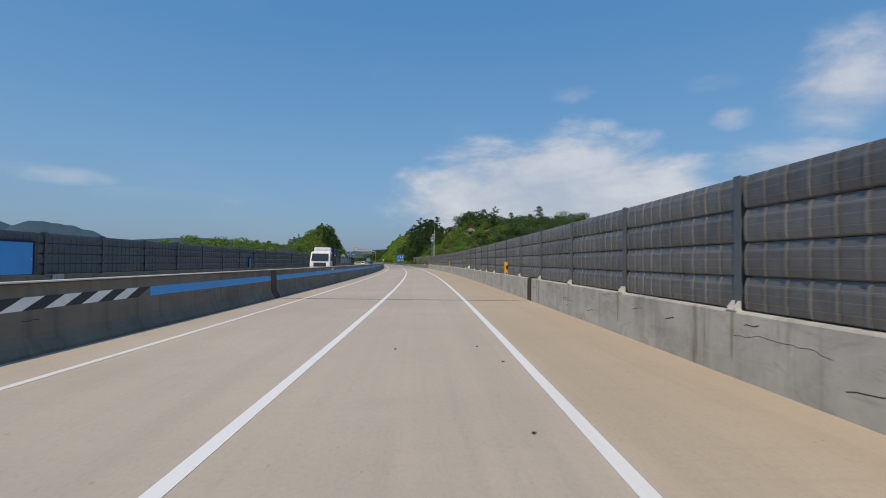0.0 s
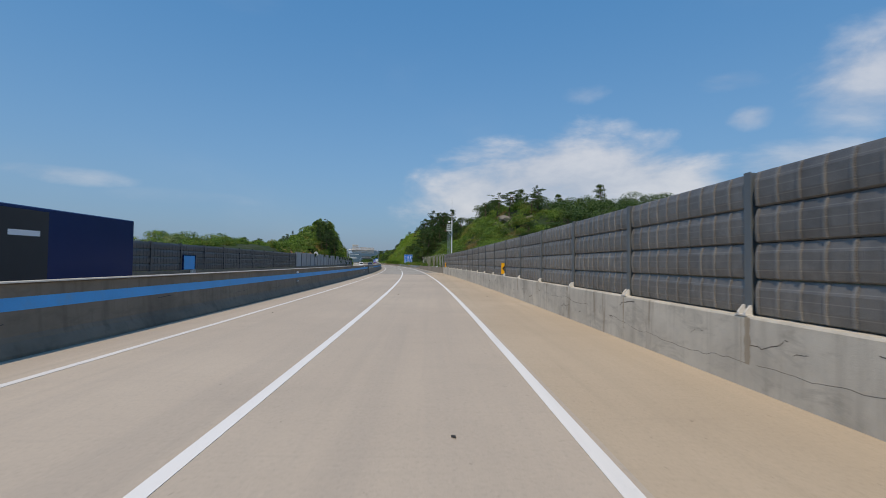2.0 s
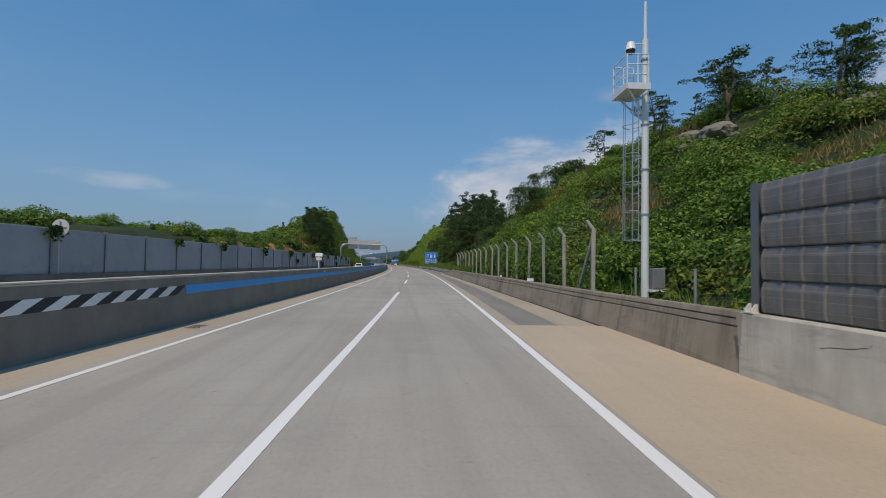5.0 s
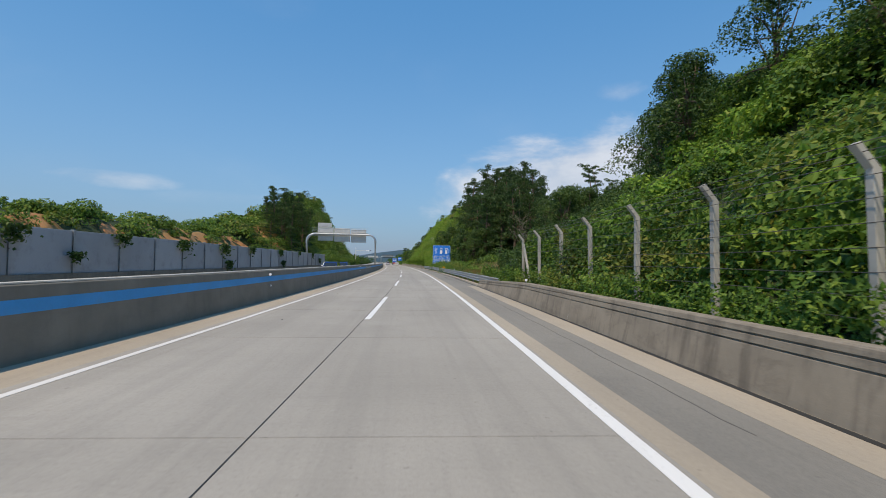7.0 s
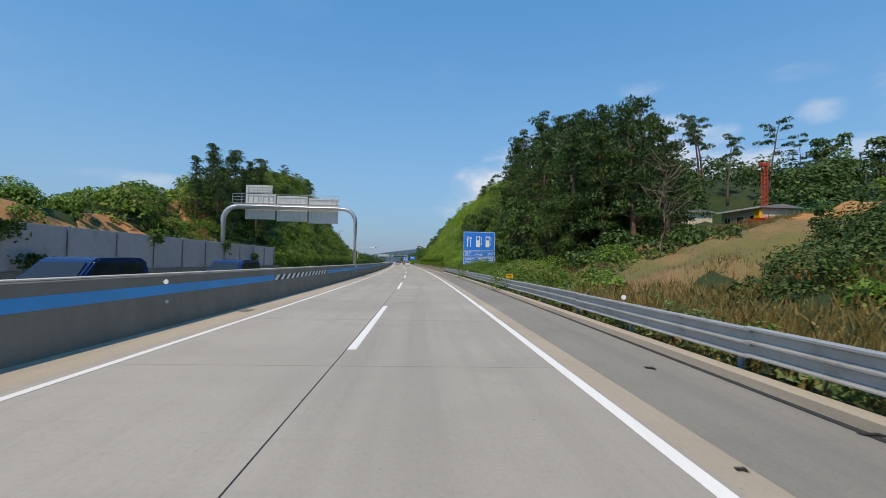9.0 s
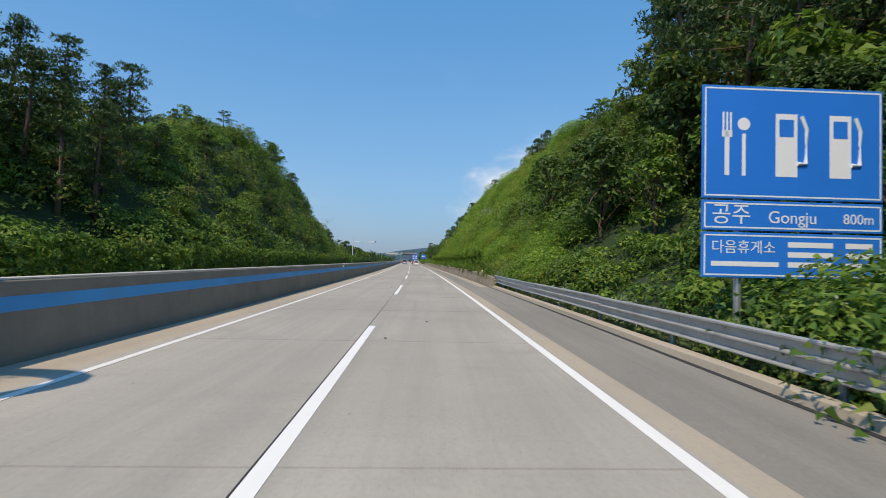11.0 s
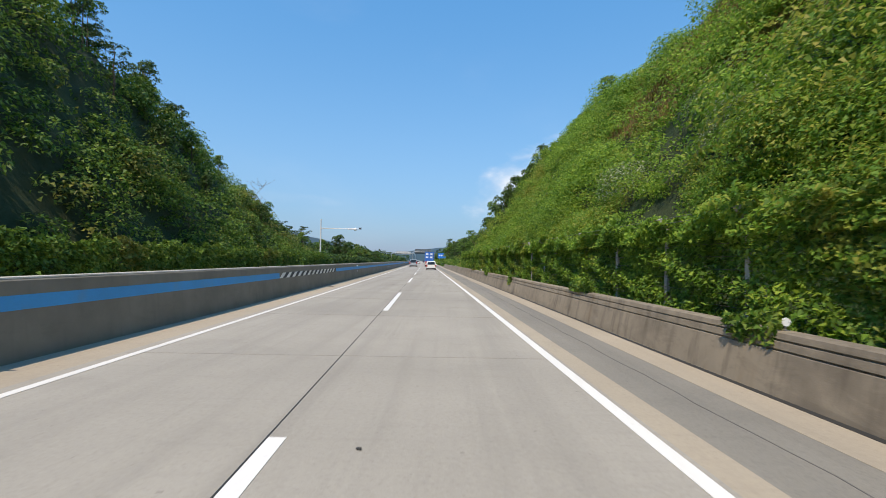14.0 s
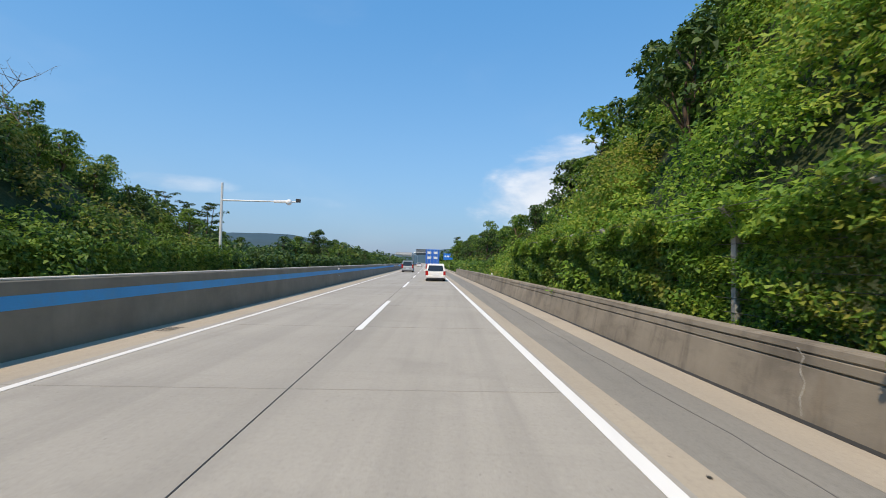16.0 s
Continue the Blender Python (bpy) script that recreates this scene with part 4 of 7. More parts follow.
for s, length, seed in ((323.2, 0.8, 1), (331.0, 0.8, 2), (337.5, 0.8, 3), (351.3, 0.8, 4), (374.4, 0.8, 5), (381.6, 0.8, 6), (390.0, 0.8, 7), (399.0, 0.8, 8), (176.0, 0.8, 9), (187.0, 0.8, 10), (205.5, 0.7, 11)):
    rc = np.random.default_rng(500 + seed)
    vs, fs = [], []
    o = 0.0
    for j in range(9):
        z = 0.03 + j * (length - 0.05) / 8
        o += float(rc.normal(0, 0.035))
        t2 = 0.85
        f = old_foot(s) + float(np.interp(z, [0, 0.2 * t2, t2 - 0.27, t2], [0.0, 0.03, 0.11, 0.15])) - 0.004
        w = float(rc.uniform(0.004, 0.014))
        vs += [rp(s + o - w, f, z), rp(s + o + w, f, z)]
    for j in range(8):
        fs.append((2 * j, 2 * j + 1, 2 * j + 3, 2 * j + 2))
    tagged(new("crack", mesh_of("crack", vs, fs, M["cap"])), "pale lime-filled crack down the old barrier", "crack", kind="structure")
for s, d, turn, length in ((244.0, 5.1, 35, 0.22), (241.0, 5.95, 70, 0.26), (240.2, 4.0, 50, 0.1), (345.0, 5.5, 20, 0.2)):
    bm = tube(bmesh.new(), [(0, -length / 2, 0.012), (0.02, -length * 0.2, 0.02), (-0.01, length * 0.2, 0.016), (0.02, length / 2, 0.012)], [0.01, 0.018, 0.016, 0.006], 6)
    ob = new("rubber_scrap", finish(bm, "rubber_scrap", M["tyre"]))
    ob.matrix_world = rpose(s, d, 0, turn)
    tagged(ob, "torn strip of black tyre rubber on the shoulder", "debris", "scraps on the road")
r2 = np.random.default_rng(22)
for k in range(46):
    s, d = float(r2.uniform(36, 420)), float(r2.uniform(-3.4, 6.0))
    bm = bmesh.new()
    n = 7
    f = [bm.verts.new((math.cos(6.283 * i / n) * r2.uniform(0.015, 0.045), math.sin(6.283 * i / n) * r2.uniform(0.015, 0.035), 0.008 + r2.uniform(0, 0.012))) for i in range(n)]
    g = [bm.verts.new((v.co.x * 0.9, v.co.y * 0.9, 0.002)) for v in f]
    bm.faces.new(f)
    for i in range(n):
        bm.faces.new((g[i], g[(i + 1) % n], f[(i + 1) % n], f[i]))
    ob = new("road_debris", finish(bm, "road_debris", M["seal"]))
    ob.matrix_world = rpose(s, d, 0, float(r2.uniform(0, 360)))
    tagged(ob, "small dark scrap lying on the road", "debris", "scraps on the road")
for s in (158.0, 186.0, 224.0, 252.0, 288.0, 322.0, 352.0, 378.0, 405.0):
    t = thing("drain_grate", rpose(s, -4.35, 0), "dark iron drain grate in the concrete edge strip", "drain", "drains along the median", "structure")
    part("frame", boxed(-0.22, 0.22, -0.4, 0.4, -0.05, 0.003), M["gutter"], t)
    for j in range(6):
        part("slot", boxed(-0.17, 0.17, -0.33 + j * 0.12, -0.27 + j * 0.12, 0.002, 0.0055), M["seal"], t)


# ---- plants ----
rng = np.random.default_rng(7)


def leaf_quads(P, aim, length, width, r, fine=True, facing=False):
    """Leaves at P: diamonds, or three-cornered ones farther off. Facing leaves turn their blades along aim and
    droop; others point their tips along it. Returns vertices and faces."""
    n = len(P)
    if facing:
        up = aim * 0.8 + np.array([0, 0, 0.55]) + r.normal(0, 0.42, (n, 3))
        up /= np.linalg.norm(up, axis=1)[:, None] + 1e-9
        t = r.normal(0, 1, (n, 3)) + np.array([0, 0, -0.7])
        t -= up * (t * up).sum(1)[:, None]
        t /= np.linalg.norm(t, axis=1)[:, None] + 1e-9
        side = np.cross(t, up)
    else:
        t = aim + r.normal(0, 0.75, (n, 3))
        t /= np.linalg.norm(t, axis=1)[:, None] + 1e-9
        side = np.cross(t, r.normal(0, 1, (n, 3)))
        side /= np.linalg.norm(side, axis=1)[:, None] + 1e-9
        up = np.cross(side, t)
    L = (length * r.uniform(0.6, 1.4, n))[:, None]
    W = (width * r.uniform(0.65, 1.3, n))[:, None]
    if not fine:
        V = np.stack([P - t * L * 0.45 + side * W * 0.62, P + t * L * 0.6 - up * L * 0.1, P - t * L * 0.45 - side * W * 0.62 + up * W * 0.2], 1).reshape(-1, 3)
        return V, np.arange(n * 3).reshape(n, 3)
    V = np.stack([P - t * L * 0.5, P + side * W * 0.5 + up * W * 0.12, P + t * L * 0.5 - up * L * 0.12, P - side * W * 0.5 + up * W * 0.12], 1).reshape(-1, 3)
    return V, np.arange(n * 4).reshape(n, 4)


def shell(center, radius, count, flat, r, lower=-0.35):
    """Points on ragged flattened balls; returns points and outward ways. center (k,3), radius (k,), count (k,)."""
    idx = np.repeat(np.arange(len(center)), count)
    v = r.normal(0, 1, (len(idx), 3))
    v /= np.linalg.norm(v, axis=1)[:, None]
    v[:, 2] = np.where(v[:, 2] < lower, -v[:, 2], v[:, 2])
    k = radius[idx] * r.uniform(0.62, 1.06, len(idx)) ** 0.7
    P = center[idx] + v * k[:, None] * np.array([1, 1, flat])
    return P, v


def shrubs(name, label, s0, s1, d0, d1, per_m2, rad, leaf, wide, per_bush, mat, seed, flat=0.75, sink=0.25, keep=None, fine=False):
    """A cover of bushes on the ground between road distances: uncountable, one object."""
    r = np.random.default_rng(seed)
    n = int(abs(s1 - s0) * abs(d1 - d0) * per_m2)
    s, d = r.uniform(min(s0, s1), max(s0, s1), n), r.uniform(min(d0, d1), max(d0, d1), n)
    if keep is not None:
        k = keep(s, d, r)
        s, d = s[k], d[k]
    lumps = 1.05 + 0.26 * (np.sin(s * 0.55 + 2 * np.sin(d * 0.4)) + np.sin(d * 0.8 + 1.7 * np.sin(s * 0.31)))
    R = rad * lumps * (0.5 + 1.25 * r.uniform(0, 1, len(s)) ** 1.8)
    z = ground_height(s, d) + R * (flat - sink) * 0.4
    x, y = rxy(s, d)
    C = np.stack([x, y, z], 1)
    cnt = np.maximum(8, (per_bush * (R / rad) ** 2)).astype(int)
    P, v = shell(C, R, cnt, flat, r)
    V, Q = leaf_quads(P, v, leaf, wide, r, fine, True)
    return tagged(new(name, mesh_np(name, V, Q, mat)), label, "shrubs", kind="stuff")


def grasses(name, label, s0, s1, d0, d1, per_m2, height, mat, seed, keep=None):
    r = np.random.default_rng(seed)
    n = int(abs(s1 - s0) * abs(d1 - d0) * per_m2)
    s, d = r.uniform(min(s0, s1), max(s0, s1), n), r.uniform(min(d0, d1), max(d0, d1), n)
    if keep is not None:
        k = keep(s, d, r)
        s, d = s[k], d[k]
    x, y = rxy(s, d)
    h = height * r.uniform(0.5, 1.3, len(s))
    P = np.stack([x, y, ground_height(s, d) + h * 0.45], 1)
    aim = np.tile(np.array([0, 0, 2.2]), (len(s), 1))
    V, Q = leaf_quads(P, aim, height, height * 0.10, r, False)
    return tagged(new(name, mesh_np(name, V, Q, mat)), label, "grass", kind="stuff")


def trunk_mesh(pts, radii, limbs, mat, sides=6):
    bm = bmesh.new()
    tube(bm, pts, list(radii), sides)
    for a, m, b, w in limbs:
        tube(bm, [a, m, b], [w, w * 0.7, w * 0.25], 4)
    return finish(bm, "trunk", mat, True)


def pine(seed, h, bare, clumps, spread, label, leaves=1800, flat_top=False):
    """A red pine: bent tapering trunk, bare below, flat tufts of needles on side limbs."""
    r = np.random.default_rng(seed)
    lean = r.normal(0, 0.05 * h, 2)
    pts = [Vector((lean[0] * (k / 6) ** 1.6 + r.normal(0, 0.08), lean[1] * (k / 6) ** 1.6 + r.normal(0, 0.08), h * k / 6)) for k in range(7)]
    radii = [0.022 * h * (1 - 0.85 * k / 6) + 0.02 for k in range(7)]
    C, R, limbs = [], [], []
    for k in range(clumps):
        f = bare + (1 - bare) * (k + r.uniform(0, 1)) / clumps
        f = min(f, 0.99)
        i = min(int(f * 6), 5)
        base = pts[i].lerp(pts[i + 1], f * 6 - i)
        a = r.uniform(0, 2 * math.pi)
        out = spread * h * (1.12 - f) * r.uniform(0.45, 1.1) + 0.25
        if flat_top:
            q = (f - bare) / (1 - bare)
            out = spread * h * (0.30 + 0.85 * math.sin(math.pi * min(0.95, 0.18 + 0.75 * q))) * r.uniform(0.35, 1.0)
        tip = base + Vector((math.cos(a) * out, math.sin(a) * out, r.uniform(-0.02, 0.07) * h))
        limbs.append((base, base.lerp(tip, 0.5) + Vector((0, 0, r.uniform(-0.1, 0.25))), tip, 0.016 + 0.0035 * h * (1.1 - f)))
        for q in (1.0, 0.62):
            C.append(tuple(base.lerp(tip, q)))
            R.append(h * 0.08 * r.uniform(0.75, 1.35) * (0.75 if q < 1 else 1))
    C.append(tuple(pts[-1]))
    R.append(h * 0.06)
    C, R = np.array(C), np.array(R)
    cnt = np.full(len(C), max(18, int(leaves / len(C))))
    P, v = shell(C, R, cnt, 0.5, r, -0.2)
    V, Q = leaf_quads(P, v + np.array([0, 0, 0.5]), 0.030 * h, 0.0105 * h, r, False)
    t = thing("pine_tree", Matrix.Identity(4), label, "tree", "pines on the hills")
    part("trunk", trunk_mesh(pts, radii, limbs, M["bark"]), None, t)
    part("crown", mesh_np("crown", V, Q, M["needle"]), None, t)
    return t


def broad(seed, h, label, mat, clumps=26, low=0.22, wide=0.30, leaves=1500, leaf=0.044):
    """A broadleaved tree: short forked trunk and a ragged crown of leaf clumps."""
    r = np.random.default_rng(seed)
    pts = [Vector((r.normal(0, 0.03 * h) * k / 4, r.normal(0, 0.03 * h) * k / 4, h * 0.75 * k / 4)) for k in range(5)]
    radii = [0.02 * h * (1 - 0.75 * k / 4) + 0.02 for k in range(5)]
    C, R, limbs = [], [], []
    for k in range(clumps):
        f = low + (0.93 - low) * r.uniform(0, 1) ** 0.8
        a, out = r.uniform(0, 2 * math.pi), wide * h * math.sin(math.pi * min(0.97, 0.25 + 0.72 * f)) * r.uniform(0.25, 1.1)
        c = Vector((math.cos(a) * out, math.sin(a) * out, h * f))
        C.append(tuple(c))
        R.append(h * r.uniform(0.075, 0.15))
        if k % 2 == 0:
            b = pts[1 + k % 3]
            limbs.append((b, b.lerp(c, 0.55) + Vector((0, 0, 0.04 * h)), c, 0.008 * h))
    C, R = np.array(C), np.array(R)
    cnt = np.maximum(14, (leaves * R ** 2 / (R ** 2).sum())).astype(int)
    P, v = shell(C, R, cnt, 0.8, r)
    V, Q = leaf_quads(P, v, leaf * h, leaf * 0.6 * h, r, False, True)
    t = thing("tree", Matrix.Identity(4), label, "tree", "broadleaved trees on the hills")
    part("trunk", trunk_mesh(pts, radii, limbs, M["bark"]), None, t)
    part("crown", mesh_np("crown", V, Q, mat), None, t)
    return t


def dead_tree(seed, h, s, d):
    """A bare grey tree with a few forked limbs."""
    r = np.random.default_rng(seed)
    pts = [Vector((r.normal(0, 0.02 * h) * k, r.normal(0, 0.02 * h) * k, h * k / 5)) for k in range(6)]
    limbs = []
    for k in range(16):
        i = 2 + k % 4
        b = pts[i].lerp(pts[min(i + 1, 5)], r.uniform(0, 1))
        a, o = r.uniform(0, 6.28), h * r.uniform(0.12, 0.34)
        tip = b + Vector((math.cos(a) * o, math.sin(a) * o, h * r.uniform(0.08, 0.28)))
        mid = b.lerp(tip, 0.5) + Vector((0, 0, -0.02 * h))
        limbs.append((b, mid, tip, 0.004 * h))
        for q in range(3):
            u = tip.lerp(mid, r.uniform(0, 0.8))
            w = u + Vector(tuple(r.normal(0, 0.07 * h, 3)))
            limbs.append((u, u.lerp(w, 0.5), w, 0.0016 * h))
    x, y = rxy(s, d)
    t = thing("dead_tree", pose(float(x), float(y), float(ground_height(s, d)) - 0.2), "leafless grey dead tree on the overgrown slope", "tree")
    part("trunk", trunk_mesh(pts, [0.011 * h * (1 - 0.85 * k / 5) + 0.012 for k in range(6)], limbs, M["bark_grey"]), None, t)
    return t


PINES = [pine(11 + k, 10.0, (0.5, 0.42, 0.58, 0.46)[k], (12, 14, 10, 13)[k], (0.36, 0.34, 0.38, 0.32)[k], "dark green red pine with flat tufts on a bent trunk", 1800, True) for k in range(4)]
BROADS = [broad(31 + k, 8.0, "bushy green broadleaved tree on the hillside", (M["leaf"], M["leaf_shade"], M["leaf"], M["leaf_shade"])[k], (24, 28, 20, 30)[k], (0.15, 0.2, 0.25, 0.12)[k], (0.32, 0.28, 0.36, 0.3)[k]) for k in range(4)]
NEAR = [broad(61 + k, 8.0, "tall dark green tree with drooping leaves above the fence", M["leaf_shade"], 34, 0.1, (0.34, 0.3)[k], 7000, 0.020) for k in range(2)]
PALE_BUSH = [broad(71, 8.0, "tall bush with pale blossom behind the far wall", M["weed"], 30, 0.08, 0.4, 2600, 0.034)]
STAND = [pine(17 + k, 10.0, (0.16, 0.24, 0.2)[k], (34, 30, 38)[k], (0.27, 0.24, 0.29)[k], "tall dense dark green pine in a close stand", 3000) for k in range(3)]
_used = set()


def plant(kinds, s, d, height, r, sink=0.25, wide=1.0):
    """Stands one tree of those kinds at road coordinates, at its height in metres."""
    src = kinds[int(r.integers(0, len(kinds)))]
    base = 10.0 if src in PINES or src in STAND else 8.0
    k = height / base
    x, y = rxy(s, d)
    m = pose(float(x), float(y), float(ground_height(s, d)) - sink, 0, 0, float(r.uniform(0, 360)))
    if src.name not in _used:
        _used.add(src.name)
        src.matrix_world = m
        src.scale = (k * wide, k * wide, k)
        return src
    ob = copy_thing(src, m)
    ob.scale = (k * wide, k * wide, k * float(r.uniform(0.9, 1.12)))
    return ob


def grove(kinds, s0, s1, d0, d1, count, h0, h1, seed, keep=None):
    r = np.random.default_rng(seed)
    placed = []
    tries = 0
    while len(placed) < count and tries < count * 30:
        tries += 1
        s, d = r.uniform(s0, s1), r.uniform(d0, d1)
        if keep and not keep(s, d):
            continue
        gap = (h0 + h1) * 0.11
        if any((s - a) ** 2 + (d - b) ** 2 < gap * gap for a, b in placed):
            continue
        placed.append((s, d))
        plant(kinds, s, d, r.uniform(h0, h1), r)


# pines that stand free on the crest over the first cutting
r0 = np.random.default_rng(3)
for s, d, h in ((174.5, 28.5, 5.4), (173.2, 26.8, 4.6), (178.5, 23.4, 5.6), (180.5, 25.0, 4.6), (186.0, 22.5, 4.2), (190, 24, 5.2), (197, 22, 4.5)):
    plant(PINES, s, d, h, r0, wide=1.45)
grove(PINES + BROADS, 176, 215, 30, 50, 14, 3.0, 5.0, 41)
grove(NEAR, 231, 241, 14, 20, 9, 5.0, 7.5, 42)
grove(NEAR, 234, 256, 22, 40, 12, 11, 14, 421, keep=lambda s, d: d > 9.6 + 0.69 * (s - 214))
grove(BROADS, 205, 232, 24, 40, 10, 3, 4.5, 422)
grove(NEAR, 229, 240, 11, 15, 6, 2.5, 4.0, 43)
# the tall stand of pines past the open slope
grove(STAND + PINES[:1], 279, 320, 16.0, 33, 54, 10.5, 14.6, 44, keep=lambda s, d: d < 1.3 + 0.55 * (s - 236) and d > 15 + (s - 292) * 0.12)
grove(BROADS, 280, 322, 11.5, 22, 34, 4.0, 8.5, 45)
grove(PINES + BROADS, 316, 360, 20, 34, 22, 2.5, 4.5, 46)
grove(NEAR, 279, 298, 12.5, 24, 15, 4.5, 7.5, 452)
shrubs("feathery_bushes", "lush green feathery bushes behind the guardrail", 259, 293, 7.3, 10.5, 1.0, 0.9, 0.15, 0.075, 220, M["leaf"], 453)
# woods behind the house
grove(PINES + BROADS, 236, 320, 62, 95, 30, 7, 11, 47)
shrubs("hill_woods", "wooded hill behind the house", 236, 420, 50, 112, 0.042, 2.8, 0.6, 0.4, 120, M["leaf_shade"], 471)
shrubs("hill_woods", "far wooded hill beyond the house", 420, 620, 50, 150, 0.022, 4.0, 1.2, 0.8, 50, M["leaf_shade"], 475)
grove(BROADS, 236, 262, 48, 62, 8, 4, 7, 471)
grove(BROADS, 247, 259, 13.5, 27, 14, 1.8, 2.6, 476, keep=lambda s, d: d > 1.3 + 0.55 * (s - 225))
grove(BROADS, 545, 590, -48, -30, 9, 7.5, 10, 477)
grove(BROADS + STAND, 580, 700, 14, 42, 18, 9, 13, 479)
grove(STAND + BROADS, 315, 420, -92, -52, 34, 4.0, 7.0, 478)
grove(NEAR, 241, 245, 12.5, 15, 4, 2.2, 3.2, 474)
for s, d, h in ((322, 56, 14), (317, 58, 12), (327, 60, 13.5), (311, 61, 11)):
    plant(PINES[2:3], s, d, h, r0, wide=0.8)
# crest of the right cutting
grove(BROADS, 350, 432, 19, 30, 26, 2.8, 4.8, 48)
grove(BROADS, 410, 448, 10.5, 20, 20, 3.5, 6.5, 49)
grove(BROADS, 446, 580, 12, 34, 28, 6.5, 10.5, 50)
# left hill
grove(STAND, 308, 333, -34, -25, 18, 7.5, 11.0, 51)
grove(BROADS + PINES[:2], 334, 428, -40, -28, 40, 4.0, 6.5, 52)
grove(BROADS, 330, 440, -28, -21, 18, 3.0, 5.0, 53)
grove(BROADS, 428, 480, -34, -21, 16, 2.5, 4.5, 54)
grove(PINES, 444, 456, -30, -25, 4, 5.0, 6.5, 541)
grove(BROADS, 480, 640, -50, -20, 16, 4.5, 7, 55)
# low growth along the bank behind the far wall
grove(BROADS, 195, 310, -58, -41, 24, 1.4, 2.6, 58)
for s, d, h in ((137, -30, 4.6), (140.5, -29, 4.9), (144, -30.5, 4.4)):
    plant(PALE_BUSH, s, d, h, r0, wide=1.2)
dead_tree(5, 7.5, 272.0, 20.2)
dead_tree(6, 6.5, 273.5, 21.2)
dead_tree(7, 6.5, 424, -25.0)


CLAY = ((281, -35.0, 9, 3.8), (294, -34.0, 6, 3.6), (268, -35.5, 6, 3.2), (241, -36.0, 6, 2.6), (309, -31.5, 6, 4.5), (255, -35.5, 4, 2.4))


def off_clay(s, d, r):
    """True away from the bare clay, and for a few bushes on it."""
    free = np.sin(s * 0.05 + 1) + np.sin(d * 0.21) > -1.2
    for s0, d0, a, b in CLAY:
        free &= (((s - s0) / a) ** 2 + ((d - d0) / b) ** 2 > 0.9) | (r.uniform(0, 1, len(s)) < 0.32)
    return free


def cut_open(s, d, r):
    """Leaves the grassy slope by the house open."""
    inside = (s > 232) & (s < 280) & (d > 10.5) & (d < 42)
    return ~inside | (r.uniform(0, 1, len(s)) < 0.03)


shrubs("hillside_shrubs", "dense green scrub and vines over the cutting", 150, 218, 8.3, 30, 0.85, 0.9, 0.17, 0.115, 170, M["leaf"], 61, keep=lambda s, d, r: (np.sin(s * 0.33) * np.sin(d * 0.45 + 1) < 0.45) | (d < 12))
grove(PINES + NEAR, 172, 208, 25, 34, 16, 3.0, 5.0, 613)
for s, d, h in ((153, 25, 5.6), (155, 28, 5.2), (160, 22.5, 3.6), (204, 15.5, 5.0), (212, 18, 5.6), (217, 17, 6.5)):
    plant(NEAR, s, d, h, r0, wide=1.2)
# shade of the trees here is painted by the darker leaf colour
shrubs("hillside_shrubs", "dark dense vines along the foot of the hill", 206, 240, 9.0, 14.5, 0.85, 0.9, 0.095, 0.055, 480, M["leaf_shade"], 614, keep=lambda s, d, r: (s < 229) | (d > 11.5))
shrubs("hillside_shrubs", "dark dense vines below the tall trees", 218, 262, 14, 40, 0.6, 1.0, 0.17, 0.115, 170, M["leaf_shade"], 611, keep=lambda s, d, r: (s < 240) & ((s < 229) | (d > 11.5)) | (s > 240) & (d > 2.0 + 0.64 * (s - 225)) & (s < 259))
shrubs("bank_vines", "sunlit yellow-green vines on the bank", 194, 219, 9.5, 22, 0.8, 0.8, 0.2, 0.14, 90, M["leaf_sunlit"], 612)
shrubs("hillside_shrubs", "scrub on the upper hill", 150, 236, 30, 60, 0.2, 1.4, 0.3, 0.19, 110, M["leaf_shade"], 62)
shrubs("roadside_shrubs", "green bushes behind the guardrail", 228, 322, 8.2, 15, 0.75, 0.75, 0.18, 0.115, 140, M["leaf"], 63, keep=lambda s, d, r: ~((s > 229) & (s < 258) & (d < 12.5) | (s > 250) & (s < 276) & (d > 10.5)) | (r.uniform(0, 1, len(s)) < 0.05))
shrubs("slope_bushes", "dark green bushes on the open slope", 247, 257, 11.5, 19, 0.5, 1.15, 0.13, 0.08, 420, M["leaf_shade"], 631, keep=lambda s, d, r: d > 0.82 * (s - 236.6))
shrubs("woodland_floor", "dark undergrowth below the pines", 270, 330, 13, 36, 0.35, 1.2, 0.34, 0.22, 80, M["leaf_shade"], 64, keep=lambda s, d, r: ~((d > 26) & (s < 296)))
shrubs("hillside_vines", "sunlit vines and bushes on the steep cutting", 308, 402, 7.9, 11, 2.1, 0.85, 0.10, 0.058, 500, M["leaf_sunlit"], 65, keep=lambda s, d, r: (s < 329) | (d > 9.1))
shrubs("hillside_vines", "sunlit vines and bushes on the steep cutting", 338, 432, 11, 22, 1.6, 1.1, 0.155, 0.092, 215, M["leaf_sunlit"], 66, keep=lambda s, d, r: ~((s > 350) & (s < 386) & (d > 17.5 + 1.2 * np.sin(s * 0.4))) | (r.uniform(0, 1, len(s)) < 0.28))
shrubs("hillside_vines", "sunlit vines and bushes farther along the cutting", 402, 445, 7.9, 11, 1.6, 0.9, 0.16, 0.10, 150, M["leaf_sunlit"], 651)
shrubs("hillside_vines", "green vines and bushes on the steep cutting", 308, 338, 11, 22, 1.6, 1.1, 0.15, 0.088, 215, M["leaf"], 67)
shrubs("flowering_bushes", "pale flowering bushes high on the cutting", 361, 373, 10.5, 15.5, 0.30, 0.95, 0.10, 0.06, 420, M["blossom"], 662)
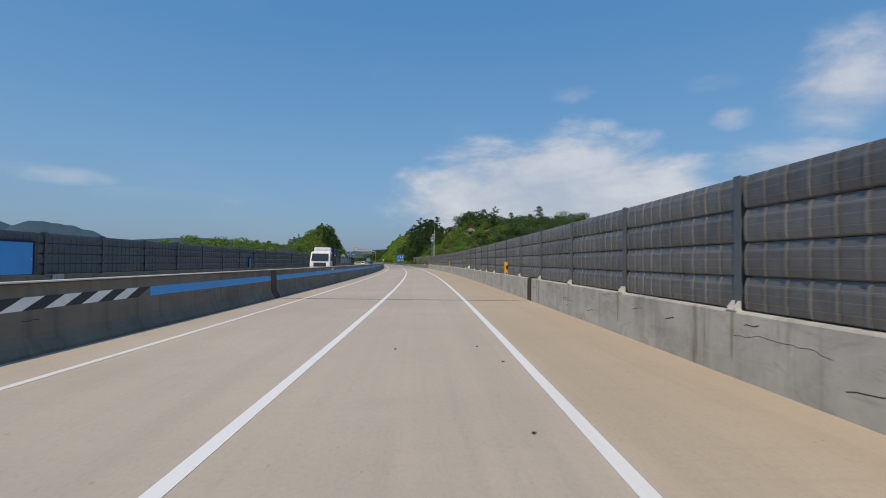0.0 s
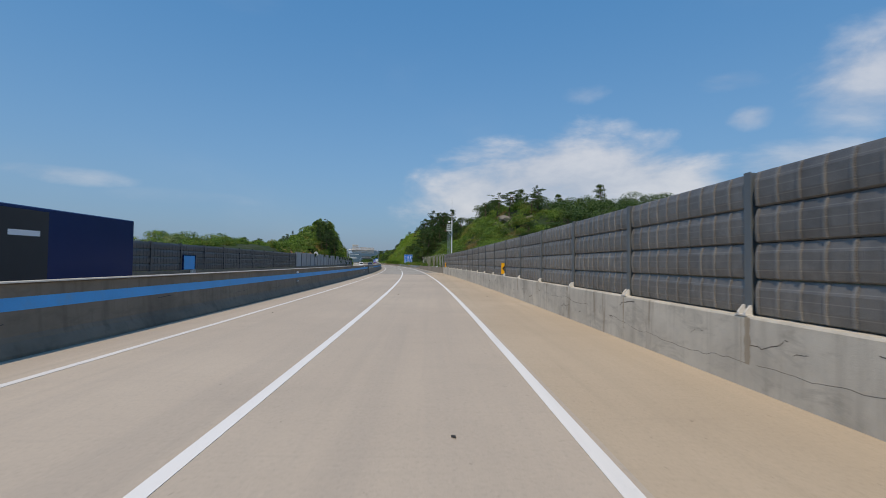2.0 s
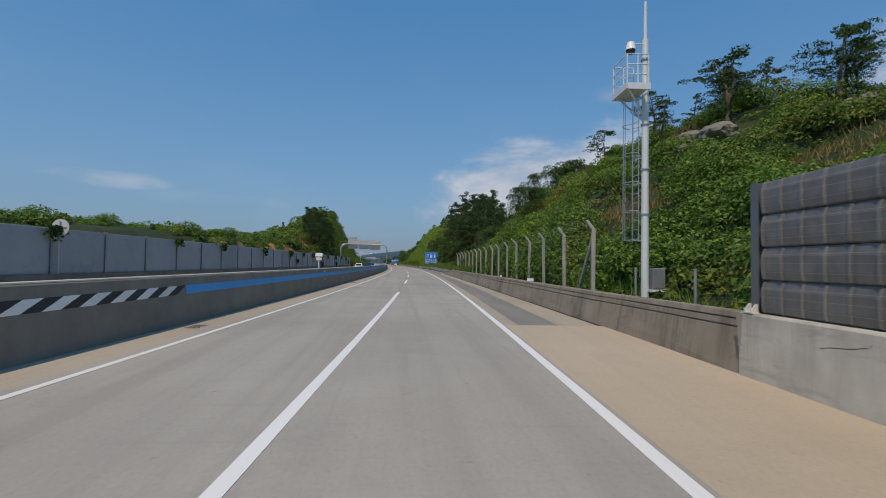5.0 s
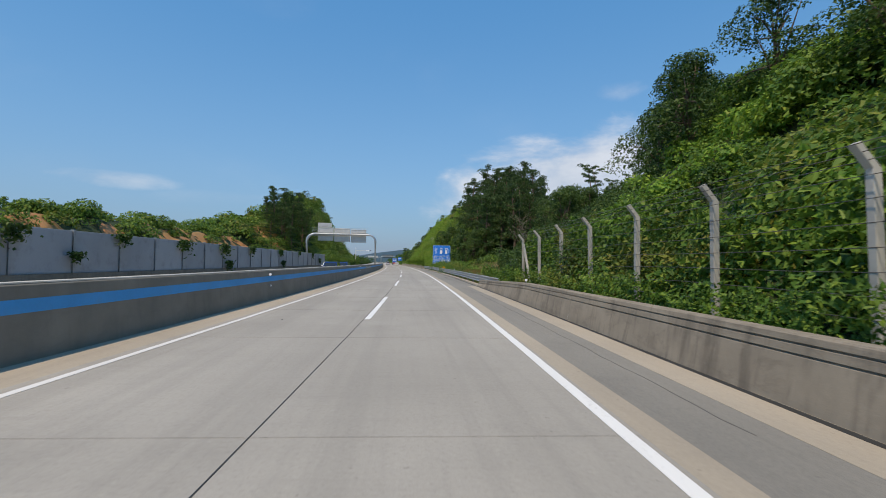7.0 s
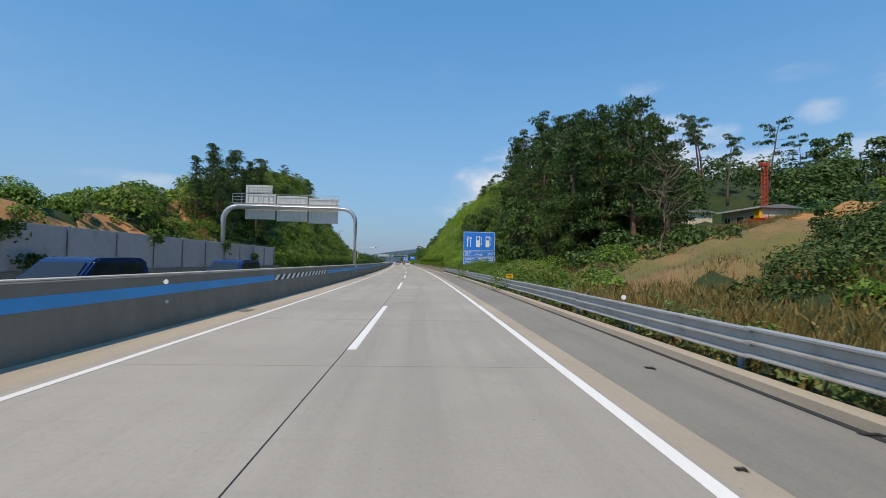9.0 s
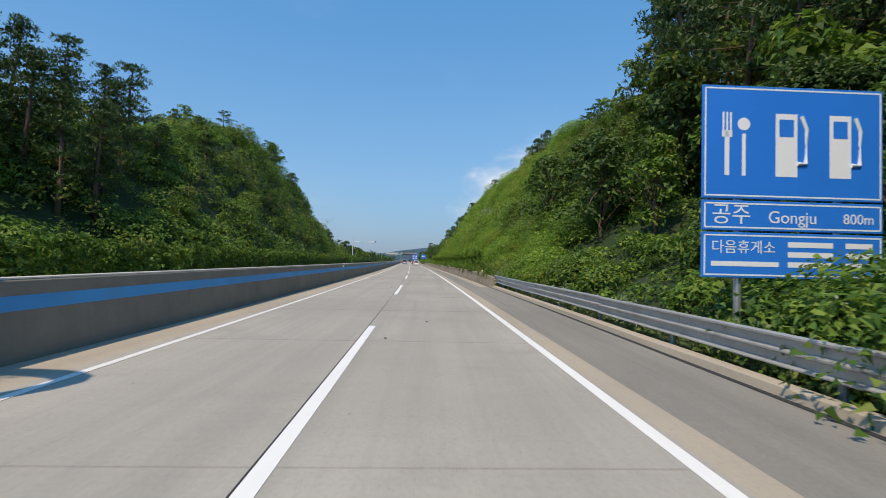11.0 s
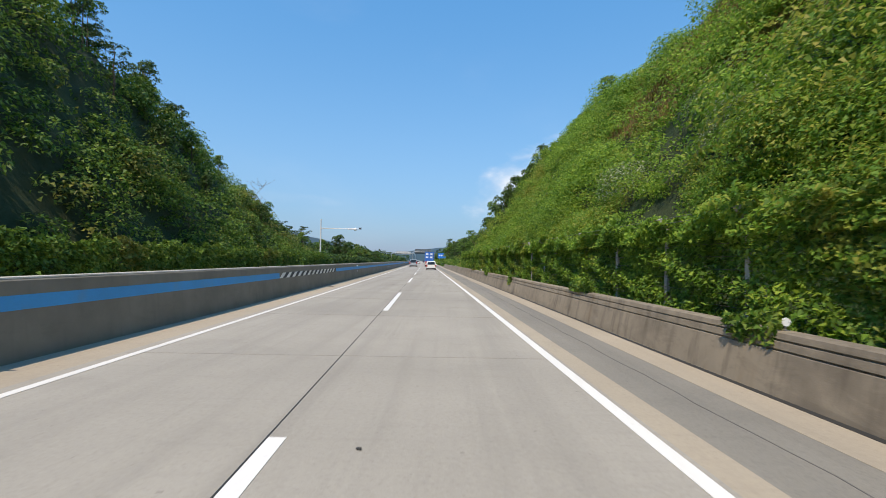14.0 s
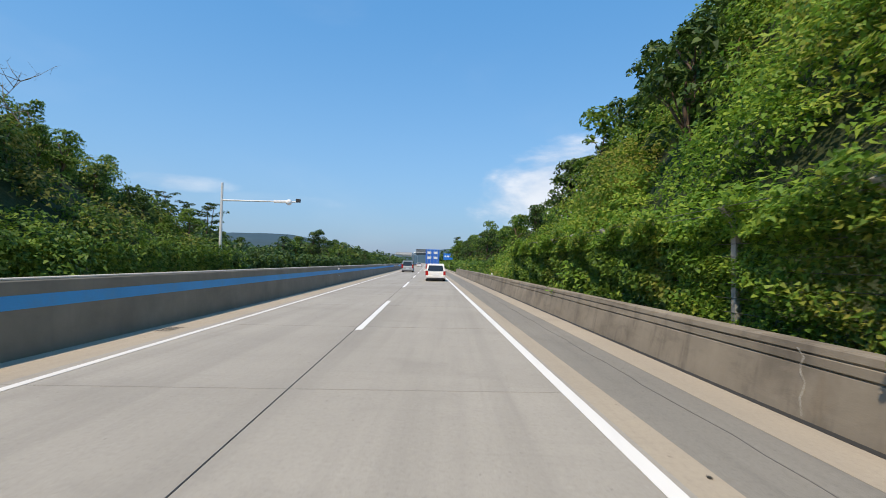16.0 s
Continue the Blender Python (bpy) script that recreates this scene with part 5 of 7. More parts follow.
grasses("crest_grass", "dry tan grass high on the cutting", 349, 387, 14.5, 23, 100, 0.8, M["grass"], 661)
shrubs("hilltop_scrub", "scrub along the top of the cutting", 305, 450, 22, 40, 0.25, 1.3, 0.4, 0.26, 70, M["leaf"], 67)
shrubs("far_slope_scrub", "shaded dense scrub on the opposite cutting", 302, 446, -36, -18.8, 0.62, 1.35, 0.26, 0.17, 110, M["leaf"], 68)
shrubs("hilltop_scrub", "scrub over the top of the opposite cutting", 300, 450, -52, -35, 0.13, 1.8, 0.62, 0.42, 80, M["leaf"], 681)
shrubs("far_slope_scrub", "shaded scrub on the lower opposite slope", 440, 620, -40, -18.8, 0.18, 1.4, 0.5, 0.32, 60, M["leaf_shade"], 69)
shrubs("far_bank_scrub", "low bushes on the bank behind the wall", 182, 316, -56, -27.5, 0.26, 1.1, 0.32, 0.21, 110, M["leaf"], 70, keep=off_clay)
shrubs("roadside_scrub", "bushes along the far shoulder", 452, 900, 7.2, 14, 0.22, 1.0, 0.45, 0.3, 60, M["leaf"], 71)
shrubs("far_woods", "distant wooded slope beside the road", 560, 1100, 14, 110, 0.018, 4.4, 1.8, 1.1, 36, M["leaf_shade"], 72)
shrubs("far_woods", "distant wooded slope beside the road", 560, 1100, -130, -22, 0.016, 3.8, 1.7, 1.1, 34, M["leaf_shade"], 73)
shrubs("hill_woods", "wooded rise beyond the bank", 250, 520, -115, -52, 0.026, 2.4, 0.7, 0.46, 70, M["leaf"], 79)
grasses("dry_grass", "dry yellowish grass on the open slope", 240, 290, 8.4, 44, 42, 0.48, M["grass"], 74)
grasses("verge_grass", "tall tan grass behind the guardrail", 228, 262, 7.0, 9.6, 60, 0.6, M["grass"], 741)
grasses("verge_grass", "long grass at the top of the barrier", 153, 232, 7.0, 9.6, 45, 0.5, M["leaf_sunlit"], 75)
grasses("verge_grass", "tall pale feathery weeds behind the barrier", 312, 338, 6.5, 8.6, 150, 0.95, M["weed"], 76)
grasses("crest_grass", "dry grass on the crest of the cutting", 155, 215, 12, 32, 26, 0.55, M["grass"], 77, keep=lambda s, d, r: np.sin(s * 0.33) * np.sin(d * 0.45 + 1) > 0.4)
grasses("crest_grass", "dry grass along the ridge of the cutting", 318, 420, 12, 21, 7, 0.8, M["grass"], 78, keep=lambda s, d, r: np.sin(s * 0.13 + 2) + np.sin(d * 0.4) > 0.7)


def far_ridge(name, bearing0, bearing1, dist, height, seed, label):
    """A wooded ridge far off; its blue haze is painted into the colour."""
    n = 60
    vs, fs = [], []
    for i in range(n + 1):
        b = radians(bearing0 + (bearing1 - bearing0) * i / n)
        f = i / n
        h = height * (math.sin(math.pi * f) ** 0.6) * (0.80 + 0.22 * noise.noise((f * 2.1, seed, 0)) + 0.03 * noise.noise((f * 14, seed, 2))) + 3
        for k, (dd, hh) in enumerate(((0, -2), (dist * 0.08, h * 0.6), (dist * 0.16, h), (dist * 0.3, -2))):
            vs.append((math.sin(b) * (dist + dd), math.cos(b) * (dist + dd), hh))
    for i in range(n):
        for k in range(3):
            a = i * 4 + k
            fs.append((a, a + 4, a + 5, a + 1))
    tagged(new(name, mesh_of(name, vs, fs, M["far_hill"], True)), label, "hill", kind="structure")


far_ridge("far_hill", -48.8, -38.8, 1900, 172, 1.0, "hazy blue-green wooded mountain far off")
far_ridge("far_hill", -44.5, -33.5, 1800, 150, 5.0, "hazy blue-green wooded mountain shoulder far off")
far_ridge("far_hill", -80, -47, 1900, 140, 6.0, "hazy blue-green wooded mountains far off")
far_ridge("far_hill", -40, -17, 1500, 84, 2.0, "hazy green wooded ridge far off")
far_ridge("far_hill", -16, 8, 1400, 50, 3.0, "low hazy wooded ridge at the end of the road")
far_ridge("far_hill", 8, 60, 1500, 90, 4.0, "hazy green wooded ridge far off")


# ---- things along the road ----
def lettering(name, text, size, mat, parent, x, z, y=-0.004, align="LEFT", turn=0.0):
    """Raised film letters on a sign face that looks towards -y."""
    cu = bpy.data.curves.new(name, "FONT")
    cu.body, cu.size, cu.align_x, cu.align_y, cu.extrude = text, size, align, "CENTER", 0.0015
    tmp = new(name, cu)
    me = bpy.data.meshes.new_from_object(tmp.evaluated_get(bpy.context.evaluated_depsgraph_get()))
    bpy.data.objects.remove(tmp)
    bpy.data.curves.remove(cu)
    me.materials.clear()
    me.materials.append(mat)
    ob = new(name, me)
    ob.parent = parent
    ob.matrix_basis = pose(x, y, z, 90, 0, turn)
    return ob


def guardrail(s0, s1, d):
    """Ribbed steel guardrail in 4 m lengths on round posts."""
    g = thing("guardrail", Matrix.Identity(4), "dusty galvanised ribbed guardrail on steel posts", "guardrail", kind="structure")
    wave = [(0.0, 0.30), (-0.075, 0.315), (-0.075, 0.335), (0.0, 0.375), (0.0, 0.49), (-0.075, 0.525), (-0.075, 0.55), (0.0, 0.585), (0.0, 0.70), (-0.075, 0.735), (-0.075, 0.765), (0.0, 0.785)]
    k = 0
    s = s0
    while s < s1 - 0.5:
        e = min(s + 4.0, s1)
        lift = 0.012 * math.sin(k * 1.7)
        prof = [(d + x + (0.004 if k % 2 else 0), z + lift) for x, z in wave] + [(d + x + 0.012 + (0.004 if k % 2 else 0), z + lift) for x, z in reversed(wave)]
        part("rail_section", sweep("rail_section", s - (0.12 if k else 0), e, prof, M["galv"] if s > 303 else M["rail_steel"], 2.0), None, g)
        bm = rod(bmesh.new(), (0.10, 0, -0.2), (0.10, 0, 0.74), 0.055, sides=10)
        box(bm, 0.02, 0.10, -0.05, 0.05, 0.42, 0.62)
        p = part("rail_post", bm, M["galv_dull"], g)
        p.matrix_world = rpose(s + 0.3, d, 0)
        s, k = e, k + 1
    prof = [(d + x * 1.5 - 0.01, 0.05 + (z - 0.3) * 1.15 + 0.2) for x, z in wave] + [(d + x * 1.5 + 0.005, 0.05 + (z - 0.3) * 1.15 + 0.2) for x, z in reversed(wave)]
    part("rail_end", sweep("rail_end", s1, s1 + 0.45, prof, M["galv"], 0.4), None, g, "bright folded steel end piece")
    return g


guardrail(219.5, 313.6, 6.42)
yel = thing("warning_plate", rpose(263.0, 6.45, 0.78), "small yellow warning plate on the guardrail", "sign")
part("plate", boxed(-0.19, 0.19, -0.008, 0.008, 0.06, 0.30, bevel=0.004), M["yellow"], yel)
part("bar", boxed(-0.14, 0.14, -0.011, -0.008, 0.20, 0.24), M["black"], yel)
part("bar", boxed(-0.12, 0.12, -0.011, -0.008, 0.12, 0.16), M["black"], yel)
part("bracket", boxed(-0.02, 0.02, 0.009, 0.03, -0.04, 0.28), M["galv_dull"], yel)


def fence_post_mesh(h, arm=0.42, w=0.13):
    """A precast post with its top bent towards the road."""
    bm = bmesh.new()
    pts = [(0, 0), (0, h - arm * 0.75), (-arm * 0.62, h)]
    ring = []
    for x, z in pts:
        o = 0.0 if z < h - 0.01 else 0.02
        ring.append([bm.verts.new(c) for c in ((x - w / 2 + o, -w / 2, z), (x + w / 2 - o, -w / 2, z + (0.05 if z == h else 0)), (x + w / 2 - o, w / 2, z + (0.05 if z == h else 0)), (x - w / 2 + o, w / 2, z))])
    for a, b in zip(ring, ring[1:]):
        for k in range(4):
            bm.faces.new((a[k], a[(k + 1) % 4], b[(k + 1) % 4], b[k]))
    bm.faces.new(list(reversed(ring[0])))
    bm.faces.new(ring[-1])
    bmesh.ops.recalc_face_normals(bm, faces=bm.faces)
    bmesh.ops.bevel(bm, geom=list(bm.edges), offset=0.008, segments=1, affect="EDGES")
    return finish(bm, "post", M["post_concrete"])


def fence(stations, d, base, h, braces, label):
    f = thing("wire_fence", Matrix.Identity(4), label, "fence", kind="structure")
    me = fence_post_mesh(h)
    for s in stations:
        p = part("post", me, None, f, "pale concrete post with a bent top")
        p.matrix_world = rpose(s, d, base) @ pose(0, 0, 0, float(rng.normal(0, 0.8)), float(rng.normal(0, 0.8)), 0)
    for s, way in braces:
        bm = bmesh.new()
        q = [(0.0, 0.0, h * 0.82), (0.0, way * h * 0.62, 0.05)]
        rod(bm, q[0], q[1], 0.075, sides=6)
        p = part("brace", bm, M["post_concrete"], f)
        p.matrix_world = rpose(s, d, base)
    n = 9
    for k in range(n):
        z = base + 0.15 + (h - 0.55) * k / (n - 1)
        bm = bmesh.new()
        tube(bm, [rp(s, d - 0.07, z + 0.02 * math.sin(s * 1.3 + k)) for s in np.linspace(stations[0], stations[-1], max(8, int((stations[-1] - stations[0]) / 3)))], 0.006, 4)
        part("wire", bm, M["wire"], f)
    for k in range(3):
        f0 = (k + 1) / 3
        bm = bmesh.new()
        tube(bm, [rp(s, d - 0.26 * f0 - 0.05, base + h - 0.31 + 0.31 * f0) for s in np.linspace(stations[0], stations[-1], max(8, int((stations[-1] - stations[0]) / 3)))], 0.006, 4)
        part("wire", bm, M["wire"], f)
    return f


fence([162.7 + 3.46 * k for k in range(17)], 7.6, 0.2, 3.15, [(162.7, 1), (162.7 + 3.46 * 16, -1)], "tall wire fence on pale concrete posts with bent tops")
fence([358.0 + 2.93 * k for k in range(23)], 7.2, 0.3, 2.5, [], "wire fence on concrete posts overgrown with vines")
# short steel stakes where the slope path starts
for s, d in ((159.0, 7.5), (156.2, 7.6), (153.8, 7.7)):
    t = thing("steel_stake", rpose(s, d, -0.1), "short grey steel stake behind the barrier", "stake", "stakes behind the barrier")
    part("shaft", rod(bmesh.new(), (0, 0, 0), (0, 0, 1.75), 0.035), M["galv_dull"], t)
    part("cap", rod(bmesh.new(), (0, 0, 1.75), (0, 0, 1.78), 0.042), M["galv_dull"], t)
# low mesh fence on the open slope
low = thing("mesh_fence", Matrix.Identity(4), "low grey mesh fence beside the open slope", "fence", kind="structure")
LOW_LINE = ((228.6, 9.2), (231.0, 9.6), (233.4, 10.2), (235.8, 11.2), (238.2, 12.5), (240.6, 13.9), (243.0, 15.2))
for s, d in LOW_LINE:
    p = part("post", rod(bmesh.new(), (0, 0, -0.3), (0, 0, 1.4), 0.035), M["galv"], low)
    p.matrix_world = rpose(s, d, float(ground_height(s, d)))
part("top_rail", tube(bmesh.new(), [rp(s, d, float(ground_height(s, d)) + 1.4) for s, d in LOW_LINE], 0.028, 8), M["galv"], low, "galvanised top rail")
for j in range(14):
    bm = tube(bmesh.new(), [rp(s, d, float(ground_height(s, d)) + 0.06 + j * 0.1) for s, d in LOW_LINE], 0.006, 4)
    part("wire", bm, M["galv_dull"], low)


def hedge(name, label, s0, s1, d, thick, z0, z1, per_m, leaf, wide, mat, seed, lump=0.5):
    """Vines grown over a fence: uncountable, one object."""
    r = np.random.default_rng(seed)
    n = int((s1 - s0) * per_m)
    s = r.uniform(s0, s1, n)
    top = z1 + lump * (0.35 * np.sin(s * 0.9) + 0.3 * np.sin(s * 2.3 + 1) + 0.25 * np.sin(s * 5.1))
    f = r.uniform(0, 1, n) ** 0.85
    z = z0 + (top - z0) * f
    bulge = thick * (0.55 + 0.45 * np.sin(s * 1.9 + 2 * np.sin(z * 2.1)) * np.sin(z * 2.7 + s * 0.7))
    side = np.where(r.uniform(0, 1, n) < 0.75, -1, 1)
    dd = d + side * bulge * r.uniform(0.3, 1.0, n)
    x, y = rxy(s, dd)
    P = np.stack([x, y, z], 1)
    h = heading(s)
    aim = np.stack([np.cos(h) * side * 0.7, np.sin(h) * side * 0.7, np.full(n, 0.1)], 1)
    V, Q = leaf_quads(P, aim, leaf, wide, r, False, True)
    return tagged(new(name, mesh_np(name, V, Q, mat)), label, "vines", kind="stuff")


hedge("fence_vines", "leafy vines covering the wire fence", 328, 404, 7.25, 0.42, 0.6, 2.5, 900, 0.11, 0.062, M["leaf_sunlit"], 81)
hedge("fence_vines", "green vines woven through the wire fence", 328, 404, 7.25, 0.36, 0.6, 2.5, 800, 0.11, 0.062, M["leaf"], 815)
# the sunlit fence top is painted: this roll takes only the lit leaf colour
hedge("fence_vines", "sunlit yellow-green vines rolled over the fence top", 328, 424, 7.12, 0.5, 2.25, 2.85, 600, 0.12, 0.065, M["leaf_sunlit"], 811, 0.5)
# the dark leaf colour paints shade onto this stretch of vines
hedge("fence_vines", "vine-covered mesh fence in front of the dark trees", 214, 231, 8.75, 0.5, 0.2, 2.5, 1300, 0.10, 0.055, M["leaf_shade"], 812, 0.5)
hedge("fence_vines", "leafy vines covering the wire fence", 404, 424, 7.2, 0.42, 0.6, 2.5, 1100, 0.14, 0.095, M["leaf"], 82)
hedge("fence_vines", "thin creepers on the tall wire fence", 168, 219, 8.05, 0.2, 0.5, 3.2, 300, 0.17, 0.12, M["leaf"], 83, 0.7)
hedge("fence_vines", "dense vine-covered fence across the carriageway", 300, 440, -17.6, 0.5, 0.2, 2.5, 420, 0.22, 0.15, M["leaf"], 84)
hedge("fence_vines", "low overgrown fence across the carriageway", 440, 560, -18.2, 0.6, 0.0, 1.8, 150, 0.40, 0.28, M["leaf_shade"], 85)
hedge("slope_foot_bushes", "bushes hanging over the barrier", 196, 228, 6.9, 0.5, 0.5, 1.3, 420, 0.10, 0.055, M["leaf"], 86)
hedge("barrier_creepers", "creepers spilling over the barrier top", 316, 345, 6.5, 0.3, 0.6, 1.0, 330, 0.10, 0.055, M["leaf"], 87)
hedge("guardrail_weeds", "weeds growing behind the guardrail", 226, 314, 7.1, 0.5, 0.0, 0.6, 150, 0.13, 0.07, M["weed"], 88)


for k, (a, b) in enumerate(((316.5, 318.6), (321.0, 322.0), (325.5, 329.5), (333.0, 334.0), (337.5, 338.3), (341.0, 343.0), (348.6, 349.4), (356.0, 357.0), (363.5, 365.5), (376.0, 376.8), (386.5, 388.0), (397.0, 398.0))):
    hedge("barrier_creepers", "leafy creepers hanging over the barrier top", a, b, 6.24, 0.26, 0.42 + 0.2 * (k % 3), 1.05, 260, 0.11, 0.075, M["leaf"], 870 + k, 0.25)


def creeper(s, z, size, seed):
    r = np.random.default_rng(seed)
    n = int(140 * size)
    P = np.stack([r.normal(0, 0.35 * size, n), np.zeros(n), -np.abs(r.normal(0, 0.3 * size, n))], 1)
    x, y = rxy(s + P[:, 0], LW + 0.02 + r.uniform(0, 0.18, n))
    V, Q = leaf_quads(np.stack([x, y, z + P[:, 2]], 1), np.tile([0, 0, -0.3], (n, 1)), 0.22, 0.16, r)
    return tagged(new("creeper", mesh_np("creeper", V, Q, M["leaf_shade"])), "dark creeper hanging over the pale wall", "creeper", kind="stuff")


for k, (s, z, q) in enumerate(((169.4, 3.25, 0.9), (181.4, 3.25, 0.8), (189.4, 3.2, 1.0), (201.4, 3.2, 1.2), (213.4, 3.2, 1.3), (217.4, 2.0, 0.8), (221.4, 3.2, 1.1), (229.4, 3.2, 1.5), (237.4, 3.2, 1.7), (238.6, 1.6, 1.3), (245.4, 3.2, 1.2), (257.4, 3.2, 1.4), (259, 1.7, 1.3), (269.4, 3.2, 1.1), (281.4, 3.2, 1.2), (289.4, 2.2, 1.4))):
    creeper(s, z, q, 900 + k)

# round reflectors along both barriers
for k in range(-7, 8):
    s = 320 + 36.0 * k
    if s < 30:
        continue
    for d, z, turn in ((face_d(1.06, s) + 0.02, 1.10, 0), (face_d(0.62, s) + 0.02, 0.62, 0)):
        t = thing("reflector", rpose(s, d, z), "small white round reflector on the median barrier", "reflector", "reflectors along the barriers")
        part("disc", rod(bmesh.new(), (0.075, -0.006, 0), (0.075, 0.01, 0), 0.058 if z > 1 else 0.04, sides=14), M["sign_white"], t)
        part("bracket", boxed(-0.03, 0.05, 0.0, 0.012, -0.02, 0.02), M["galv_dull"], t)
    if s > 160:
        rail = 219 < s < 314
        base = 0.75 if rail else 0.82
        t = thing("reflector", rpose(s, 6.42 if rail else old_foot(s) + 0.28, base), "small white round reflector on the roadside barrier", "reflector", "reflectors along the barriers")
        part("disc", rod(bmesh.new(), (0, -0.006, 0.15), (0, 0.01, 0.15), 0.06, sides=14), M["sign_white"], t)
        part("stem", boxed(-0.015, 0.015, 0.012, 0.024, -0.02, 0.15), M["galv_dull"], t)


def chevron(s):
    """Yellow board with a black arrow, on the parapet."""
    t = thing("chevron_sign", rpose(s, F_R + 0.18, 1.0), "yellow chevron board with a black arrow on the parapet", "road sign", "chevron boards on the parapet")
    part("board", boxed(-0.21, 0.21, -0.012, 0.012, 0.10, 0.74, bevel=0.006), M["yellow"], t)
    bm = bmesh.new()
    a = [(-0.15, 0.42), (0.06, 0.68), (0.17, 0.68), (-0.03, 0.42), (0.17, 0.16), (0.06, 0.16)]
    f = [bm.verts.new((x, -0.0165, z)) for x, z in a]
    b = [bm.verts.new((x, -0.012, z)) for x, z in a]
    for quad in ((0, 1, 2, 3), (0, 3, 4, 5)):
        bm.faces.new([f[i] for i in quad])
    for k in range(6):
        bm.faces.new((f[k], b[k], b[(k + 1) % 6], f[(k + 1) % 6]))
    bmesh.ops.recalc_face_normals(bm, faces=bm.faces)
    part("arrow", bm, M["black"], t)
    bm = boxed(-0.03, 0.03, 0.013, 0.05, 0.0, 0.6)
    box(bm, -0.07, 0.07, -0.05, 0.09, 0.0, 0.03)
    part("bracket", bm, M["bracket"], t)


for s in (60.3, 104.6, 149.8):
    chevron(s)

# kilometre board
t = thing("kilometre_board", rpose(80.9, F_R + 0.18, 1.0), "small green and white kilometre board on the parapet", "road sign")
part("upper_plate", boxed(-0.24, 0.24, -0.01, 0.01, 0.30, 0.56, bevel=0.006), M["sign_green"], t)
part("lower_plate", boxed(-0.24, 0.24, -0.01, 0.01, 0.06, 0.295, bevel=0.006), M["sign_white"], t)
lettering("digits", "68", 0.25, M["sign_white"], t, 0.0, 0.425, -0.013, "CENTER")
lettering("digits", "6", 0.22, M["black"], t, 0.09, 0.175, -0.013, "CENTER")
part("dot", rod(bmesh.new(), (-0.1, -0.013, 0.11), (-0.1, -0.01, 0.11), 0.02), M["black"], t)
part("stem", boxed(-0.025, 0.025, 0.011, 0.03, 0.0, 0.5), M["bracket"], t)

# pier plate on the parapet
t = thing("pier_plate", rpose(118.6, F_R + 0.035, 0.62, 0), "small pale plate with black letters on the parapet", "plate")
part("plate", boxed(-0.012, 0.03, -0.13, 0.13, -0.09, 0.09), M["bar_light"], t)
ob = lettering("letters", "P9", 0.17, M["black"], t, 0, 0)
ob.matrix_basis = pose(-0.0145, 0.0, 0.0, 90, 0, -90)
ob.location.y = 0.10

# median sign seen from its back
t = thing("median_sign", rpose(175.6, F_L - 0.27, 1.28), "small two-plate sign on the median barrier", "road sign")
part("pole", rod(bmesh.new(), (0, 0, 0), (0, 0, 1.0), 0.03), M["white_steel"], t)
part("plate", boxed(-0.22, 0.22, -0.035, -0.02, 0.76, 0.98, bevel=0.006), M["sign_white"], t)
part("plate", boxed(-0.18, 0.18, -0.035, -0.02, 0.52, 0.70, bevel=0.006), M["bracket"], t)

# doors and boxes in the far wall
for s, w, z0, h in ((54.5, 2.2, 0.95, 1.5), (84.5, 0.5, 0.95, 1.0), (116.5, 1.9, 0.95, 1.1)):
    t = thing("wall_door", rpose(s, LW - 0.1, z0), "blue steel service door in the far noise wall", "door", "doors in the far wall")
    part("leaf", boxed(0.0, 0.05, -w / 2, w / 2, 0, h, bevel=0.01), M["blue"], t)
    bm = bmesh.new()
    for y0, y1, a, b in ((-w / 2 - 0.07, -w / 2, 0, h + 0.07), (w / 2, w / 2 + 0.07, 0, h + 0.07), (-w / 2, w / 2, h, h + 0.07)):
        box(bm, -0.01, 0.08, y0, y1, a, b)
    part("frame", bm, M["car_blue"], t)
    part("handle", boxed(0.05, 0.09, w / 2 - 0.2, w / 2 - 0.1, h * 0.45, h * 0.5), M["galv"], t)
for s in (57.0, 116.8):
    t = thing("junction_box", rpose(s, LW + 0.02, 0.55), "pale grey junction box on the far parapet", "box", "boxes on the far parapet")
    part("case", boxed(0.0, 0.18, -0.28, 0.28, 0.0, 0.38, bevel=0.02), M["bracket"], t)
    part("lid", boxed(0.181, 0.195, -0.25, 0.25, 0.03, 0.35), M["galv_dull"], t)

# round sign standing at the far wall, seen from behind
t = thing("round_sign", rpose(169.6, LW + 0.1, 0.9), "white-backed round road sign on a pole", "road sign")
part("pole", rod(bmesh.new(), (0, 0, 0), (0, 0, 2.6), 0.035), M["galv"], t)
part("disc", rod(bmesh.new(), (0, 0.03, 2.3), (0, 0.05, 2.3), 0.42, sides=24), M["sign_back"], t)
part("clamp", boxed(-0.3, 0.3, 0.0, 0.03, 2.28, 2.32), M["galv"], t)

